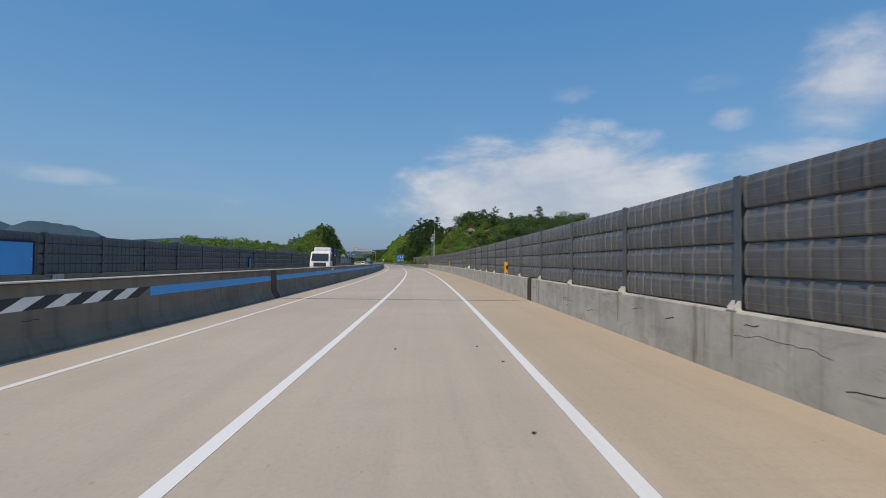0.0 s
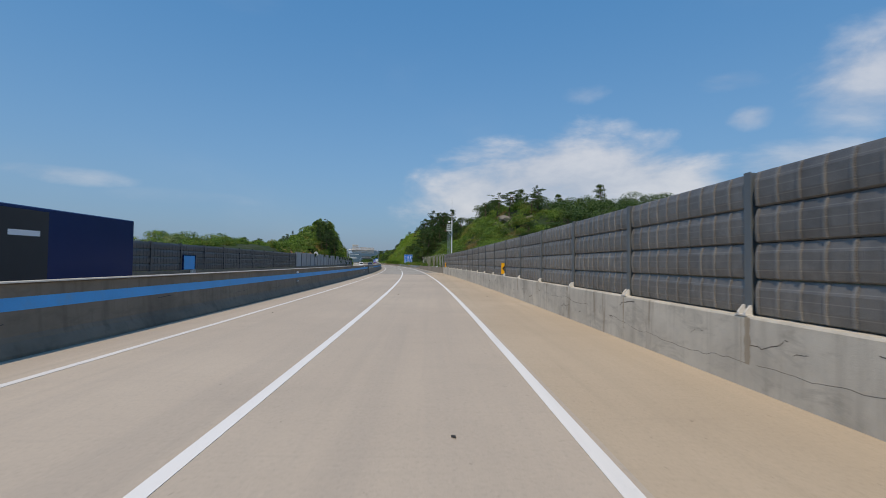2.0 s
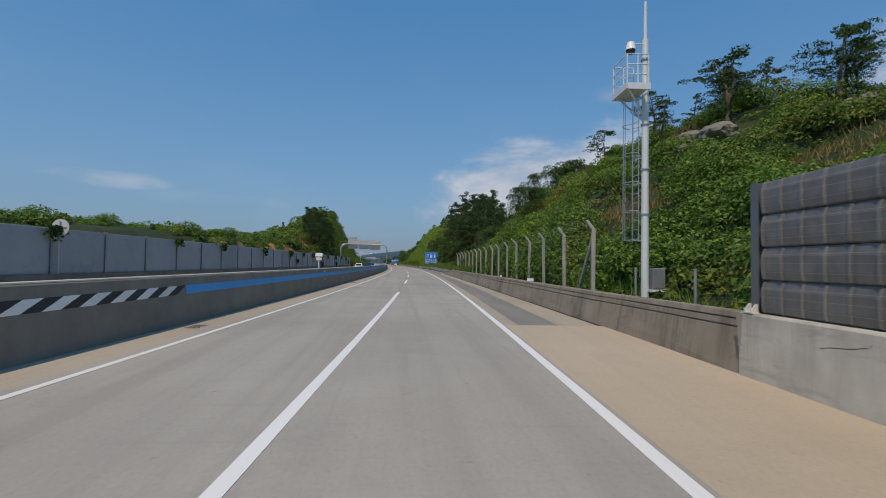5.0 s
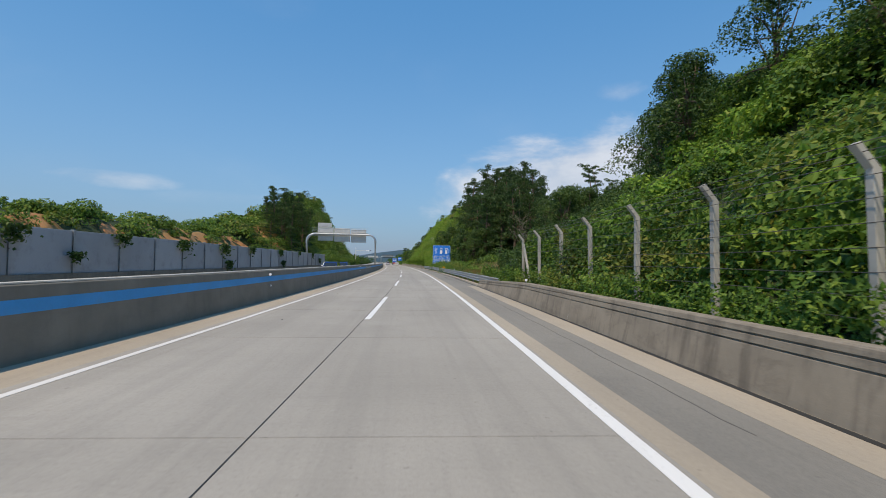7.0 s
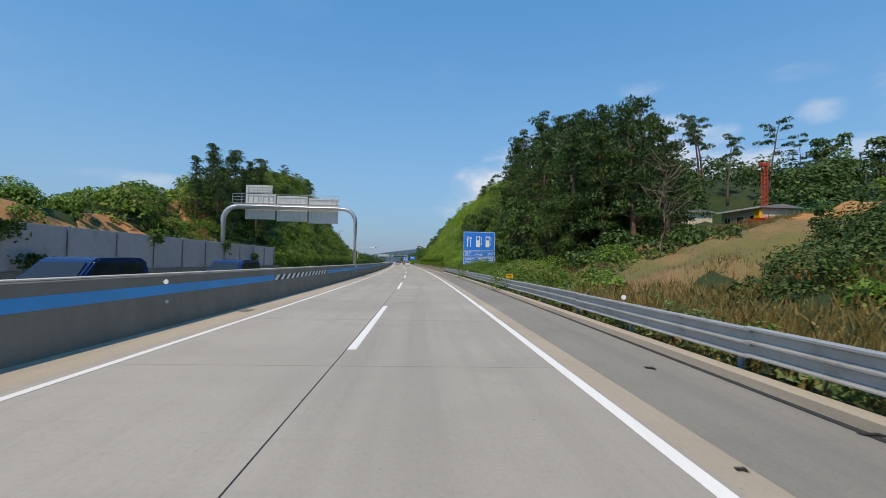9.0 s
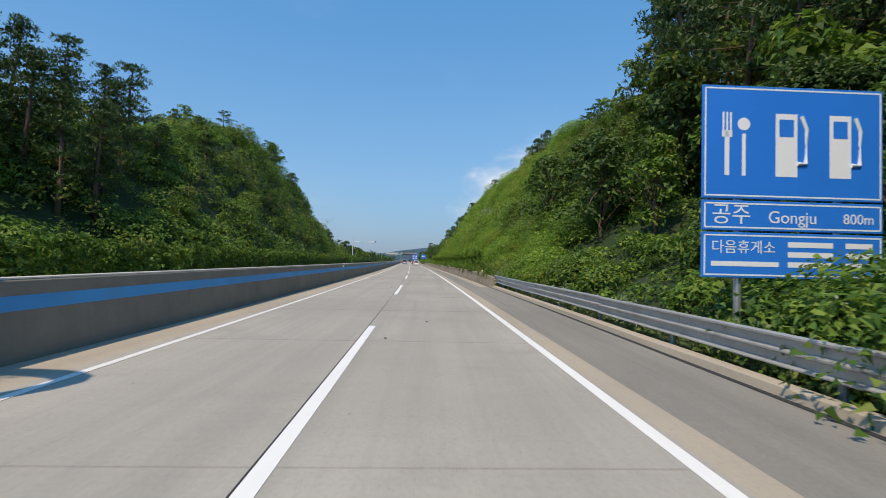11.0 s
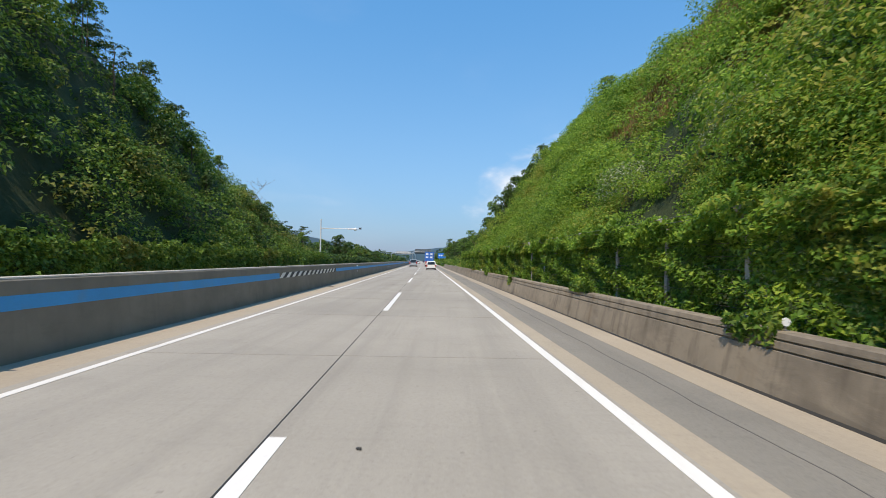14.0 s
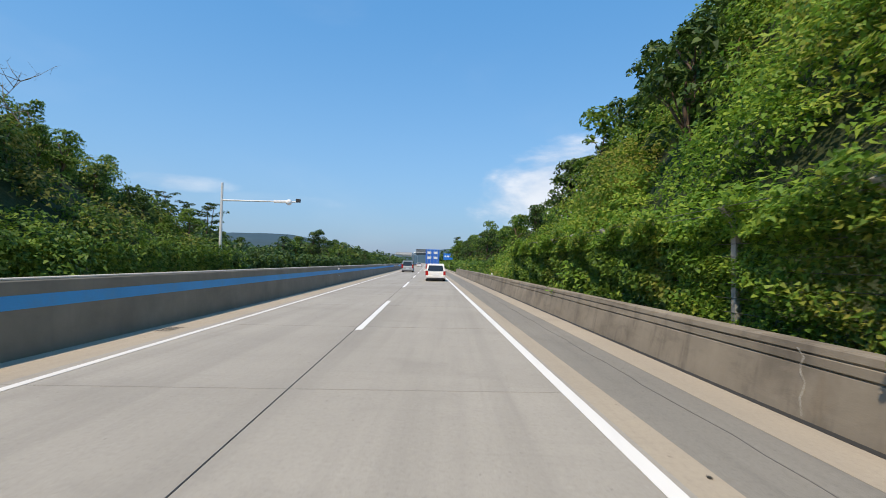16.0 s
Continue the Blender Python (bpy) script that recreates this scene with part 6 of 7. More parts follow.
# ---- camera pole ----
def camera_pole(s, d):
    g = 0.42
    t = thing("camera_pole", rpose(s, d, g), "tall galvanised camera pole with a railed platform and caged ladder", "camera pole")
    part("mast", rod(bmesh.new(), (0, 0, -0.9), (0, 0, 8.9), 0.125, 0.10, 14), M["white_steel"], t)
    part("upper_mast", rod(bmesh.new(), (0, 0, 8.9), (0, 0, 10.2), 0.06, 0.05, 10), M["white_steel"], t)
    part("lightning_rod", rod(bmesh.new(), (0, 0, 10.2), (0, 0, 13.0), 0.02, 0.006, 6), M["galv"], t)
    fl = boxed(-0.85, -0.12, -0.55, 0.55, 7.05, 7.12)
    box(fl, -0.88, -0.1, -0.6, -0.55, 7.0, 7.2)
    box(fl, -0.88, -0.1, 0.55, 0.6, 7.0, 7.2)
    box(fl, -0.9, -0.85, -0.6, 0.6, 7.0, 7.2)
    plat = part("platform", fl, M["white_steel"], t)
    bm = bmesh.new()
    for x, y in ((-0.85, -0.55), (-0.85, 0.55), (-0.15, -0.55), (-0.15, 0.55), (-0.5, -0.55), (-0.5, 0.55)):
        rod(bm, (x, y, 7.12), (x, y, 8.15), 0.022, sides=6)
    for z in (7.5, 7.82, 8.15):
        for a, b in (((-0.85, -0.55, z), (-0.15, -0.55, z)), ((-0.85, 0.55, z), (-0.15, 0.55, z)), ((-0.85, -0.55, z), (-0.85, 0.55, z))):
            rod(bm, a, b, 0.02, sides=6)
    part("railing", bm, M["white_steel"], plat)
    for y in (-0.45, 0.45):
        part("strut", rod(bmesh.new(), (-0.75, y, 7.05), (-0.06, y * 0.2, 6.2), 0.035, sides=8), M["white_steel"], plat)
    part("camera_arm", rod(bmesh.new(), (0, 0, 8.75), (-0.5, 0, 8.75), 0.03), M["white_steel"], t)
    bm = bmesh.new()
    bmesh.ops.create_uvsphere(bm, u_segments=14, v_segments=10, radius=0.15, matrix=pose(-0.5, 0, 8.52))
    part("dome", bm, M["plastic"], t, "dark camera dome", True)
    part("housing", rod(bmesh.new(), (-0.5, 0, 8.53), (-0.5, 0, 8.78), 0.17, 0.12, 14), M["sign_white"], t)
    bm = bmesh.new()
    for y in (-0.22, 0.22):
        rod(bm, (-0.32, y, 2.1), (-0.32, y, 7.0), 0.018, sides=6)
    for k in range(17):
        rod(bm, (-0.32, -0.22, 2.2 + 0.3 * k), (-0.32, 0.22, 2.2 + 0.3 * k), 0.012, sides=5)
    part("ladder", bm, M["galv"], t)
    for k in range(6):
        z = 2.15 + k * 0.95
        bm = bmesh.new()
        tube(bm, [(-0.32 - 0.42 * math.sin(a), 0.34 * math.cos(a), z) for a in np.linspace(0.1, math.pi - 0.1, 9)], 0.015, 5)
        rod(bm, (-0.1, 0, z), (-0.32, 0.2, z), 0.014, sides=5)
        part("hoop", bm, M["galv"], t)
    bm = bmesh.new()
    for a in (0.6, 1.57, 2.54):
        rod(bm, (-0.32 - 0.42 * math.sin(a), 0.34 * math.cos(a), 2.15), (-0.32 - 0.42 * math.sin(a), 0.34 * math.cos(a), 6.9), 0.012, sides=5)
    part("cage", bm, M["galv"], t)
    cab = part("control_cabinet", boxed(0.16, 0.56, -0.26, 0.22, 0.55, 1.25, bevel=0.015), M["galv_dull"], t, "grey steel control cabinet")
    part("cabinet_door", boxed(0.19, 0.53, -0.275, -0.262, 0.6, 1.2), M["galv_dull"], cab)
    part("shelf", boxed(0.05, 0.58, -0.30, 0.25, 0.48, 0.545), M["white_steel"], t)
    for z in (3.0, 4.5, 6.0, 8.2):
        part("band", rod(bmesh.new(), (0, 0, z), (0, 0, z + 0.05), 0.145, sides=14), M["galv"], t)


camera_pole(161.0, 8.72)
t = thing("small_plate", rpose(169.0, 6.75, 0.85), "small white plate on the barrier", "plate")
part("plate", boxed(-0.16, 0.16, -0.01, 0.01, 0.05, 0.2, bevel=0.004), M["sign_white"], t)
part("stem", boxed(-0.02, 0.02, 0.011, 0.03, 0.0, 0.15), M["galv_dull"], t)


# ---- overhead sign gantry, seen from behind ----
def gantry(s, dl, dr, z_beam, panels, label, back, face_up=None):
    t = thing("sign_gantry", rpose(s, 0), label, "gantry")
    bm = bmesh.new()
    a = 1.3
    pts = [(dl, 0, -0.1)] + [(dl, 0, z_beam - a)] + [(dl + a - a * math.cos(u), 0, z_beam - a + a * math.sin(u)) for u in np.linspace(0.3, math.pi / 2, 5)]
    pts += [(dr - a + a * math.sin(u), 0, z_beam - a + a * math.cos(u)) for u in np.linspace(0, math.pi / 2 - 0.3, 5)] + [(dr, 0, z_beam - a), (dr, 0, -0.1)]
    n = len(pts)
    tube(bm, pts, [0.26] * 7 + [0.19] * (n - 7), 12)
    part("frame", bm, M["galv"], t, smooth=True)
    walkway = boxed(dl + 1.2, dr - 1.5, -0.95, -0.3, z_beam + 0.25, z_beam + 0.3)
    part("walkway", walkway, M["galv_dull"], t)
    bm = bmesh.new()
    for k in range(int((dr - dl - 2.7) / 0.9) + 1):
        rod(bm, (dl + 1.2 + 0.9 * k, -0.95, z_beam + 0.3), (dl + 1.2 + 0.9 * k, -0.95, z_beam + 1.2), 0.02, sides=5)
    for z in (0.6, 0.9, 1.2):
        rod(bm, (dl + 1.2, -0.95, z_beam + z), (dr - 1.5, -0.95, z_beam + z), 0.02, sides=5)
    part("handrail", bm, M["galv"], t)
    for x0, x1, z0, z1 in panels:
        b = part("sign_board", boxed(x0, x1, 0.42, 0.47, z0, z1, bevel=0.01), back, t, "pale ribbed back of a sign board")
        bm = bmesh.new()
        for k in range(6):
            x = x0 + (x1 - x0) * (k + 0.5) / 6
            box(bm, x - 0.03, x + 0.03, 0.34, 0.415, z0 + 0.05, z1 - 0.05)
        for z in (z0 + 0.15, (z0 + z1) / 2, z1 - 0.15):
            box(bm, x0 + 0.05, x1 - 0.05, 0.36, 0.416, z - 0.02, z + 0.02)
        part("ribs", bm, back, b)
        part("face", boxed(x0 + 0.02, x1 - 0.02, 0.474, 0.48, z0 + 0.02, z1 - 0.02), M["sign_green"], b)
    return t


gantry(285.2, -18.4, -5.15, 6.95, [(-16.4, -13.4, 5.75, 8.35), (-13.25, -10.15, 5.6, 8.2), (-10.0, -7.0, 5.45, 8.05), (-16.4, -13.75, 8.42, 9.25)], "silver overhead sign gantry with pale ribbed board backs", M["sign_back"])
gantry(640.0, -6.0, 7.5, 6.8, [(-4.5, 5.5, 5.6, 8.6)], "far overhead sign gantry with a dark board", M["post"])
gantry(720.0, -24.0, -5.15, 6.8, [(-20, -9, 5.6, 8.4)], "far pale sign gantry over the opposite lanes", M["sign_back"])


# ---- blue service-area sign ----
def blue_sign(s, d0, d1, z0, z1):
    w, h = d1 - d0, z1 - z0
    t = thing("service_sign", rpose(s, d0, z0), "large blue service-area sign with white symbols on two posts", "road sign")
    for x in (0.22 * w, 0.78 * w):
        part("sign_post", rod(bmesh.new(), (x, 0.12, -z0 - 0.4), (x, 0.12, h - 0.2), 0.075, sides=10), M["galv"], t)
    y = -0.028
    rows = [(0.41 * h, h, "upper_board"), (0.245 * h, 0.40 * h, "name_board"), (0.0, 0.235 * h, "lower_board")]
    for a, b, name in rows:
        bd = part(name, boxed(0, w, -0.025, 0.025, a, b, bevel=0.01), M["sign_blue"], t)
        bm = bmesh.new()
        for q in ((0.04, w - 0.04, b - 0.075, b - 0.045), (0.04, w - 0.04, a + 0.045, a + 0.075), (0.04, 0.07, a + 0.045, b - 0.045), (w - 0.07, w - 0.04, a + 0.045, b - 0.045)):
            box(bm, q[0], q[1], y, -0.0245, q[2], q[3])
        part("border", bm, M["sign_white"], bd)
    # fork and spoon
    zc = 0.70 * h
    bm = bmesh.new()
    box(bm, 0.12 * w, 0.145 * w, y, -0.0245, zc - 0.17 * h, zc + 0.06 * h)
    for k in (-1, 0, 1):
        box(bm, 0.1325 * w + k * 0.02 * w - 0.005 * w, 0.1325 * w + k * 0.02 * w + 0.005 * w, y, -0.0245, zc + 0.06 * h, zc + 0.16 * h)
    box(bm, 0.105 * w, 0.16 * w, y, -0.0245, zc + 0.03 * h, zc + 0.065 * h)
    part("fork_symbol", bm, M["sign_white"], t)
    bm = boxed(0.215 * w, 0.235 * w, y, -0.0245, zc - 0.17 * h, zc + 0.05 * h)
    rod(bm, (0.225 * w, y, zc + 0.10 * h), (0.225 * w, -0.0245, zc + 0.10 * h), 0.035 * w, sides=12)
    part("spoon_symbol", bm, M["sign_white"], t)
    for x in (0.40, 0.70):
        bm = boxed(x * w, (x + 0.12) * w, y, -0.0245, zc - 0.17 * h, zc + 0.16 * h)
        p = part("pump_symbol", bm, M["sign_white"], t)
        part("pump_window", boxed((x + 0.02) * w, (x + 0.10) * w, y - 0.004, y, zc + 0.04 * h, zc + 0.13 * h), M["sign_blue"], p)
        bm = tube(bmesh.new(), [((x + 0.12) * w, y + 0.002, zc - 0.1 * h), ((x + 0.165) * w, y + 0.002, zc - 0.1 * h), ((x + 0.17) * w, y + 0.002, zc + 0.08 * h), ((x + 0.14) * w, y + 0.002, zc + 0.15 * h)], 0.012 * w, 6)
        part("hose", bm, M["sign_white"], p)
    lettering("korean_name", "공주", 0.115 * h, M["sign_white"], t, 0.05 * w, 0.322 * h, y)
    lettering("latin_name", "Gongju", 0.09 * h, M["sign_white"], t, 0.36 * w, 0.315 * h, y)
    lettering("distance", "800m", 0.075 * h, M["sign_white"], t, 0.95 * w, 0.315 * h, y, "RIGHT")
    lettering("korean_text", "다음휴게소", 0.075 * h, M["sign_white"], t, 0.05 * w, 0.155 * h, y)
    for k in range(3):
        z = 0.175 * h - k * 0.052 * h
        part("bar", boxed(0.47 * w, 0.72 * w, y, -0.0245, z - 0.012 * h, z + 0.016 * h), M["sign_white"], t)
        part("bar", boxed(0.79 * w, 0.94 * w, y, -0.0245, z - 0.012 * h, z + 0.016 * h), M["sign_white"], t)
    part("bar", boxed(0.05 * w, 0.42 * w, y, -0.0245, 0.06 * h, 0.085 * h), M["sign_white"], t)


blue_sign(291.2, 6.75, 10.5, 1.5, 5.35)
t = thing("small_post_sign", rpose(289.5, 8.1, 0), "small white plate on a short post below the blue sign", "road sign")
part("post", rod(bmesh.new(), (0, 0, -0.4), (0, 0, 1.3), 0.03), M["galv"], t)
part("plate", boxed(-0.22, 0.22, -0.03, -0.01, 0.75, 1.3, bevel=0.006), M["sign_white"], t)
t = thing("exit_sign", rpose(600, 8.4, 3.0), "far blue direction sign beside the road", "road sign")
part("board", boxed(0, 4.2, -0.03, 0.03, 0, 2.8, bevel=0.02), M["sign_blue"], t)
for x in (0.9, 3.3):
    part("sign_post", rod(bmesh.new(), (x, 0.12, -3.4), (x, 0.12, 2.4), 0.09), M["galv"], t)
for x in (0.5, 1.6, 2.7):
    part("bar", boxed(x, x + 0.8, -0.036, -0.03, 1.2, 1.9), M["sign_white"], t)

# ---- speed camera arm over the opposite lanes ----
t = thing("camera_mast", rpose(440.8, -19.0, float(ground_height(440.8, -19.0))), "pale mast with a long arm and camera box", "camera pole")
part("mast", rod(bmesh.new(), (0, 0, -0.2), (0, 0, 9.3), 0.16, 0.11, 12), M["white_steel"], t)
part("arm", rod(bmesh.new(), (0, 0, 7.55), (7.4, 0, 7.55), 0.09, 0.06, 10), M["white_steel"], t)
part("camera_box", boxed(5.1, 6.9, -0.12, 0.12, 7.42, 7.68, bevel=0.04), M["sign_white"], t)
bm = bmesh.new()
bmesh.ops.create_uvsphere(bm, u_segments=14, v_segments=10, radius=0.3, matrix=pose(6.6, 0, 7.5))
part("flash_dome", bm, M["sign_white"], t, smooth=True)
part("sensor", boxed(7.3, 7.75, -0.1, 0.1, 7.5, 7.85, bevel=0.03), M["plastic"], t)
part("base_box", boxed(-0.3, 0.3, -0.3, 0.3, -0.1, 0.9, bevel=0.03), M["galv_dull"], t)


# ---- vehicles ----
def slab(bm, outline, x0, x1, inset_top=0.0, zt=None, bevel=0.05):
    """A side outline (y, z) drawn across the car's width; points above zt lean inwards."""
    zt = zt if zt is not None else 1e9
    ztop = max(z for _, z in outline)

    def at(x, z):
        k = max(0.0, (z - zt) / max(1e-6, ztop - zt))
        return x * (1 - inset_top * k)
    L = [bm.verts.new((at(x0, z), y, z)) for y, z in outline]
    R = [bm.verts.new((at(x1, z), y, z)) for y, z in outline]
    bm.faces.new(L)
    bm.faces.new(list(reversed(R)))
    n = len(outline)
    fs = [bm.faces.new((L[k], R[k], R[(k + 1) % n], L[(k + 1) % n])) for k in range(n)]
    bmesh.ops.recalc_face_normals(bm, faces=bm.faces)
    if bevel:
        bmesh.ops.bevel(bm, geom=list(bm.edges), offset=bevel, segments=2, affect="EDGES", clamp_overlap=True)
    return bm


def wheel(parent, x, y, r, w=0.2):
    out = 1 if x > 0 else -1
    tyre_bm = rod(bmesh.new(), (x - w / 2, y, r), (x + w / 2, y, r), r, sides=22)
    bmesh.ops.bevel(tyre_bm, geom=[e for e in tyre_bm.edges if len(e.link_faces) == 2 and e.calc_face_angle(0) > 1.2], offset=0.03, segments=2, affect="EDGES")
    wh = part("wheel", tyre_bm, M["tyre"], parent)
    bm = rod(bmesh.new(), (x + out * w * 0.3, y, r), (x + out * (w / 2 + 0.006), y, r), r * 0.66, r * 0.62, 20)
    for k in range(6):
        a = k * math.pi / 3
        rod(bm, (x + out * (w / 2 + 0.004), y, r), (x + out * (w / 2 + 0.012), y + math.cos(a) * r * 0.58, r + math.sin(a) * r * 0.58), 0.025, sides=5)
    part("rim", bm, M["rim"], wh)


def car(name, m, label, category, L, W, H, paint_mat, hood=0.95, tail=0.12, belt=0.55, clear=0.22, wr=0.33, boxy=0.0):
    t = thing(name, m, label, category)
    f, b = L / 2, -L / 2
    zb = H * belt
    body = [(b + 0.05, clear), (b, clear + 0.18), (b + 0.02, zb - 0.05), (b + 0.06, zb), (f - hood - 0.1, zb + 0.02), (f - 0.25, zb - 0.16), (f - 0.02, zb - 0.32), (f, clear + 0.2), (f - 0.08, clear)]
    part("body", slab(bmesh.new(), body, -W / 2, W / 2, 0.03, zb - 0.3, 0.055), paint_mat, t, smooth=False)
    cabin = [(b + 0.07, zb - 0.02), (b + tail + 0.10, H - 0.10), (b + tail + 0.32, H - 0.015), (b + tail + 0.9, H), (f - hood - 0.95 + boxy * 0.3, H - 0.02), (f - hood - 0.72 + boxy * 0.3, H - 0.10), (f - hood + 0.12, zb)]
    cab = part("cabin", slab(bmesh.new(), cabin, -W / 2 + 0.045, W / 2 - 0.045, 0.13, zb, 0.05), paint_mat, t)
    # windows stand a few millimetres proud of the cabin
    hh = H - 0.13 - zb

    def wx(z):
        return (W / 2 - 0.045) * (1 - 0.13 * (z - zb) / (H - zb)) + 0.006
    z0, z1 = zb + 0.06, H - 0.16
    yb0, yb1 = b + 0.07 + (tail + 0.03) * (z0 - zb) / (H - 0.10 - zb), b + 0.07 + (tail + 0.03) * (z1 - zb) / (H - 0.10 - zb)
    vs = [(-wx(z0) + 0.14, yb0 - 0.012, z0), (wx(z0) - 0.14, yb0 - 0.012, z0), (wx(z1) - 0.16, yb1 - 0.012, z1), (-wx(z1) + 0.16, yb1 - 0.012, z1)]
    vs += [(x, y + 0.02, z) for x, y, z in vs]
    part("rear_window", mesh_of("rear_window", vs, [(0, 1, 2, 3), (4, 7, 6, 5), (0, 4, 5, 1), (1, 5, 6, 2), (2, 6, 7, 3), (3, 7, 4, 0)], M["glass"]), None, cab)
    fy0, fy1 = f - hood + 0.02, f - hood - 0.62 + boxy * 0.3
    vs = [(-wx(z0) + 0.12, fy0 + 0.07, z0), (wx(z0) - 0.12, fy0 + 0.07, z0), (wx(z1) - 0.14, fy1 + 0.07, z1), (-wx(z1) + 0.14, fy1 + 0.07, z1)]
    vs += [(x, y - 0.05, z) for x, y, z in vs]
    part("windscreen", mesh_of("windscreen", vs, [(0, 1, 2, 3), (4, 7, 6, 5), (0, 4, 5, 1), (1, 5, 6, 2), (2, 6, 7, 3), (3, 7, 4, 0)], M["glass"]), None, cab)
    for sgn in (-1, 1):
        spans = [(b + tail + 0.28, -0.12 * L), (-0.12 * L + 0.06, f - hood - 0.42)]
        for y0, y1 in spans:
            y1t = y1 - (0.28 if y1 > 0 else 0)
            y0t = y0 + (0.12 if y0 < b + 1 else 0)
            vs = [(sgn * wx(z0), y0, z0), (sgn * wx(z0), y1, z0), (sgn * wx(z1), y1t, z1), (sgn * wx(z1), y0t, z1)]
            vs += [(x - sgn * 0.02, y, z) for x, y, z in vs]
            part("side_window", mesh_of("side_window", vs, [(0, 1, 2, 3), (4, 7, 6, 5), (0, 4, 5, 1), (1, 5, 6, 2), (2, 6, 7, 3), (3, 7, 4, 0)], M["glass"]), None, cab)
        part("tail_lamp", boxed(sgn * (W / 2 - 0.20), sgn * (W / 2 + 0.004), b - 0.012, b + 0.16, zb - 0.32, zb + 0.05 + boxy * 0.25, bevel=0.02), M["lamp_red"], t)
        part("headlamp", boxed(sgn * (W / 2 - 0.42), sgn * (W / 2 - 0.03), f - 0.22, f - 0.005, zb - 0.40, zb - 0.24, bevel=0.03), M["lamp_clear"], t)
        part("mirror", boxed(sgn * (W / 2 - 0.02), sgn * (W / 2 + 0.2), f - hood - 0.5, f - hood - 0.34, zb + 0.0, zb + 0.17, bevel=0.03), paint_mat, t)
    part("bumper", boxed(-W / 2 + 0.06, W / 2 - 0.06, b - 0.045, b + 0.06, clear + 0.1, clear + 0.32, bevel=0.03), paint_mat, t)
    part("lower_trim", boxed(-W / 2 + 0.1, W / 2 - 0.1, b - 0.02, b + 0.08, clear - 0.04, clear + 0.09, bevel=0.02), M["plastic"], t)
    part("number_plate", boxed(-0.26, 0.26, b - 0.055, b - 0.043, clear + 0.36 + boxy * 0.05, clear + 0.48 + boxy * 0.05), M["sign_white"], t)
    part("underbody", boxed(-W / 2 + 0.15, W / 2 - 0.15, b + 0.3, f - 0.3, clear - 0.08, clear + 0.02), M["plastic"], t)
    for x in (-W / 2 + 0.1, W / 2 - 0.1):
        for y in (b + 0.19 * L, f - 0.19 * L):
            wheel(t, x, y, wr)
    return t


car("crossover_car", rpose(438.5, 2.3), "white compact crossover car seen from behind on the road", "car", 4.2, 1.80, 1.60, M["car_white"])
car("passenger_van", rpose(474.0, -1.85), "silver passenger van with a large rear window on the road", "van", 5.1, 1.92, 1.93, M["car_silver"], hood=0.75, tail=0.06, belt=0.52, wr=0.34, boxy=1.0)
car("hatchback_car", rpose(250.5, -8.6, 0, 180), "dark blue car on the opposite carriageway", "car", 4.4, 1.80, 1.66, M["car_blue"])
car("saloon_car", rpose(262.0, -8.7, 0, 180), "blue car on the opposite carriageway", "car", 4.5, 1.80, 1.62, M["car_blue"])
car("white_car", rpose(272.0, -12.2, 0, 180), "white car in the far lane of the opposite carriageway", "car", 4.5, 1.82, 1.58, M["car_white"])


car("far_car", rpose(575.0, -1.8), "white car far ahead on the road", "car", 4.5, 1.8, 1.5, M["car_white"])
car("far_car", rpose(700.0, 1.8), "dark car far ahead on the road", "car", 4.5, 1.8, 1.5, M["car_blue"])


def container_truck(s, d):
    t = thing("container_truck", rpose(s, d), "articulated truck with a blue container and red frame", "truck")
    c = part("container", boxed(-1.22, 1.22, -0.0, 12.1, 1.45, 4.05, bevel=0.02), M["container"], t)
    for x in (-1.2, 1.14):
        part("corner_post", boxed(x, x + 0.06, -0.03, 0.0, 1.45, 4.05), M["container"], c)
    for x in (-0.9, -0.35, 0.28, 0.84):
        part("lock_rod", rod(bmesh.new(), (x, -0.05, 1.5), (x, -0.05, 4.0), 0.025, sides=6), M["galv"], c)
    for x in (-0.95, 0.2):
        for z in (3.25, 2.35):
            part("white_mark", boxed(x, x + 0.72, -0.012, -0.002, z, z + 0.42), M["sign_white"], c)
    for x0, x1 in ((-1.2, -0.02), (0.02, 1.2)):
        part("door", boxed(x0 + 0.03, x1 - 0.01, -0.022, -0.013, 1.5, 1.9), M["container"], c)
    part("chassis", boxed(-1.1, 1.1, -0.1, 12.0, 1.05, 1.44, bevel=0.02), M["red_steel"], t, "red steel trailer frame")
    part("rear_bar", boxed(-1.2, 1.2, -0.18, -0.08, 0.55, 0.95), M["red_steel"], t)
    for sgn in (-1, 1):
        part("tail_lamp", boxed(sgn * 0.75, sgn * 1.1, -0.2, -0.181, 0.68, 0.82), M["lamp_red"], t)
        for y in (1.2, 2.5, 3.8, 12.9, 15.6):
            wheel(t, sgn * 1.0, y, 0.5, 0.32)
    part("cab", slab(bmesh.new(), [(12.6, 0.7), (12.6, 3.3), (13.2, 3.5), (14.3, 3.3), (14.75, 2.0), (14.8, 0.7)], -1.2, 1.2, 0.05, 2.0, 0.08), M["car_white"], t)


container_truck(478.0, 2.3)


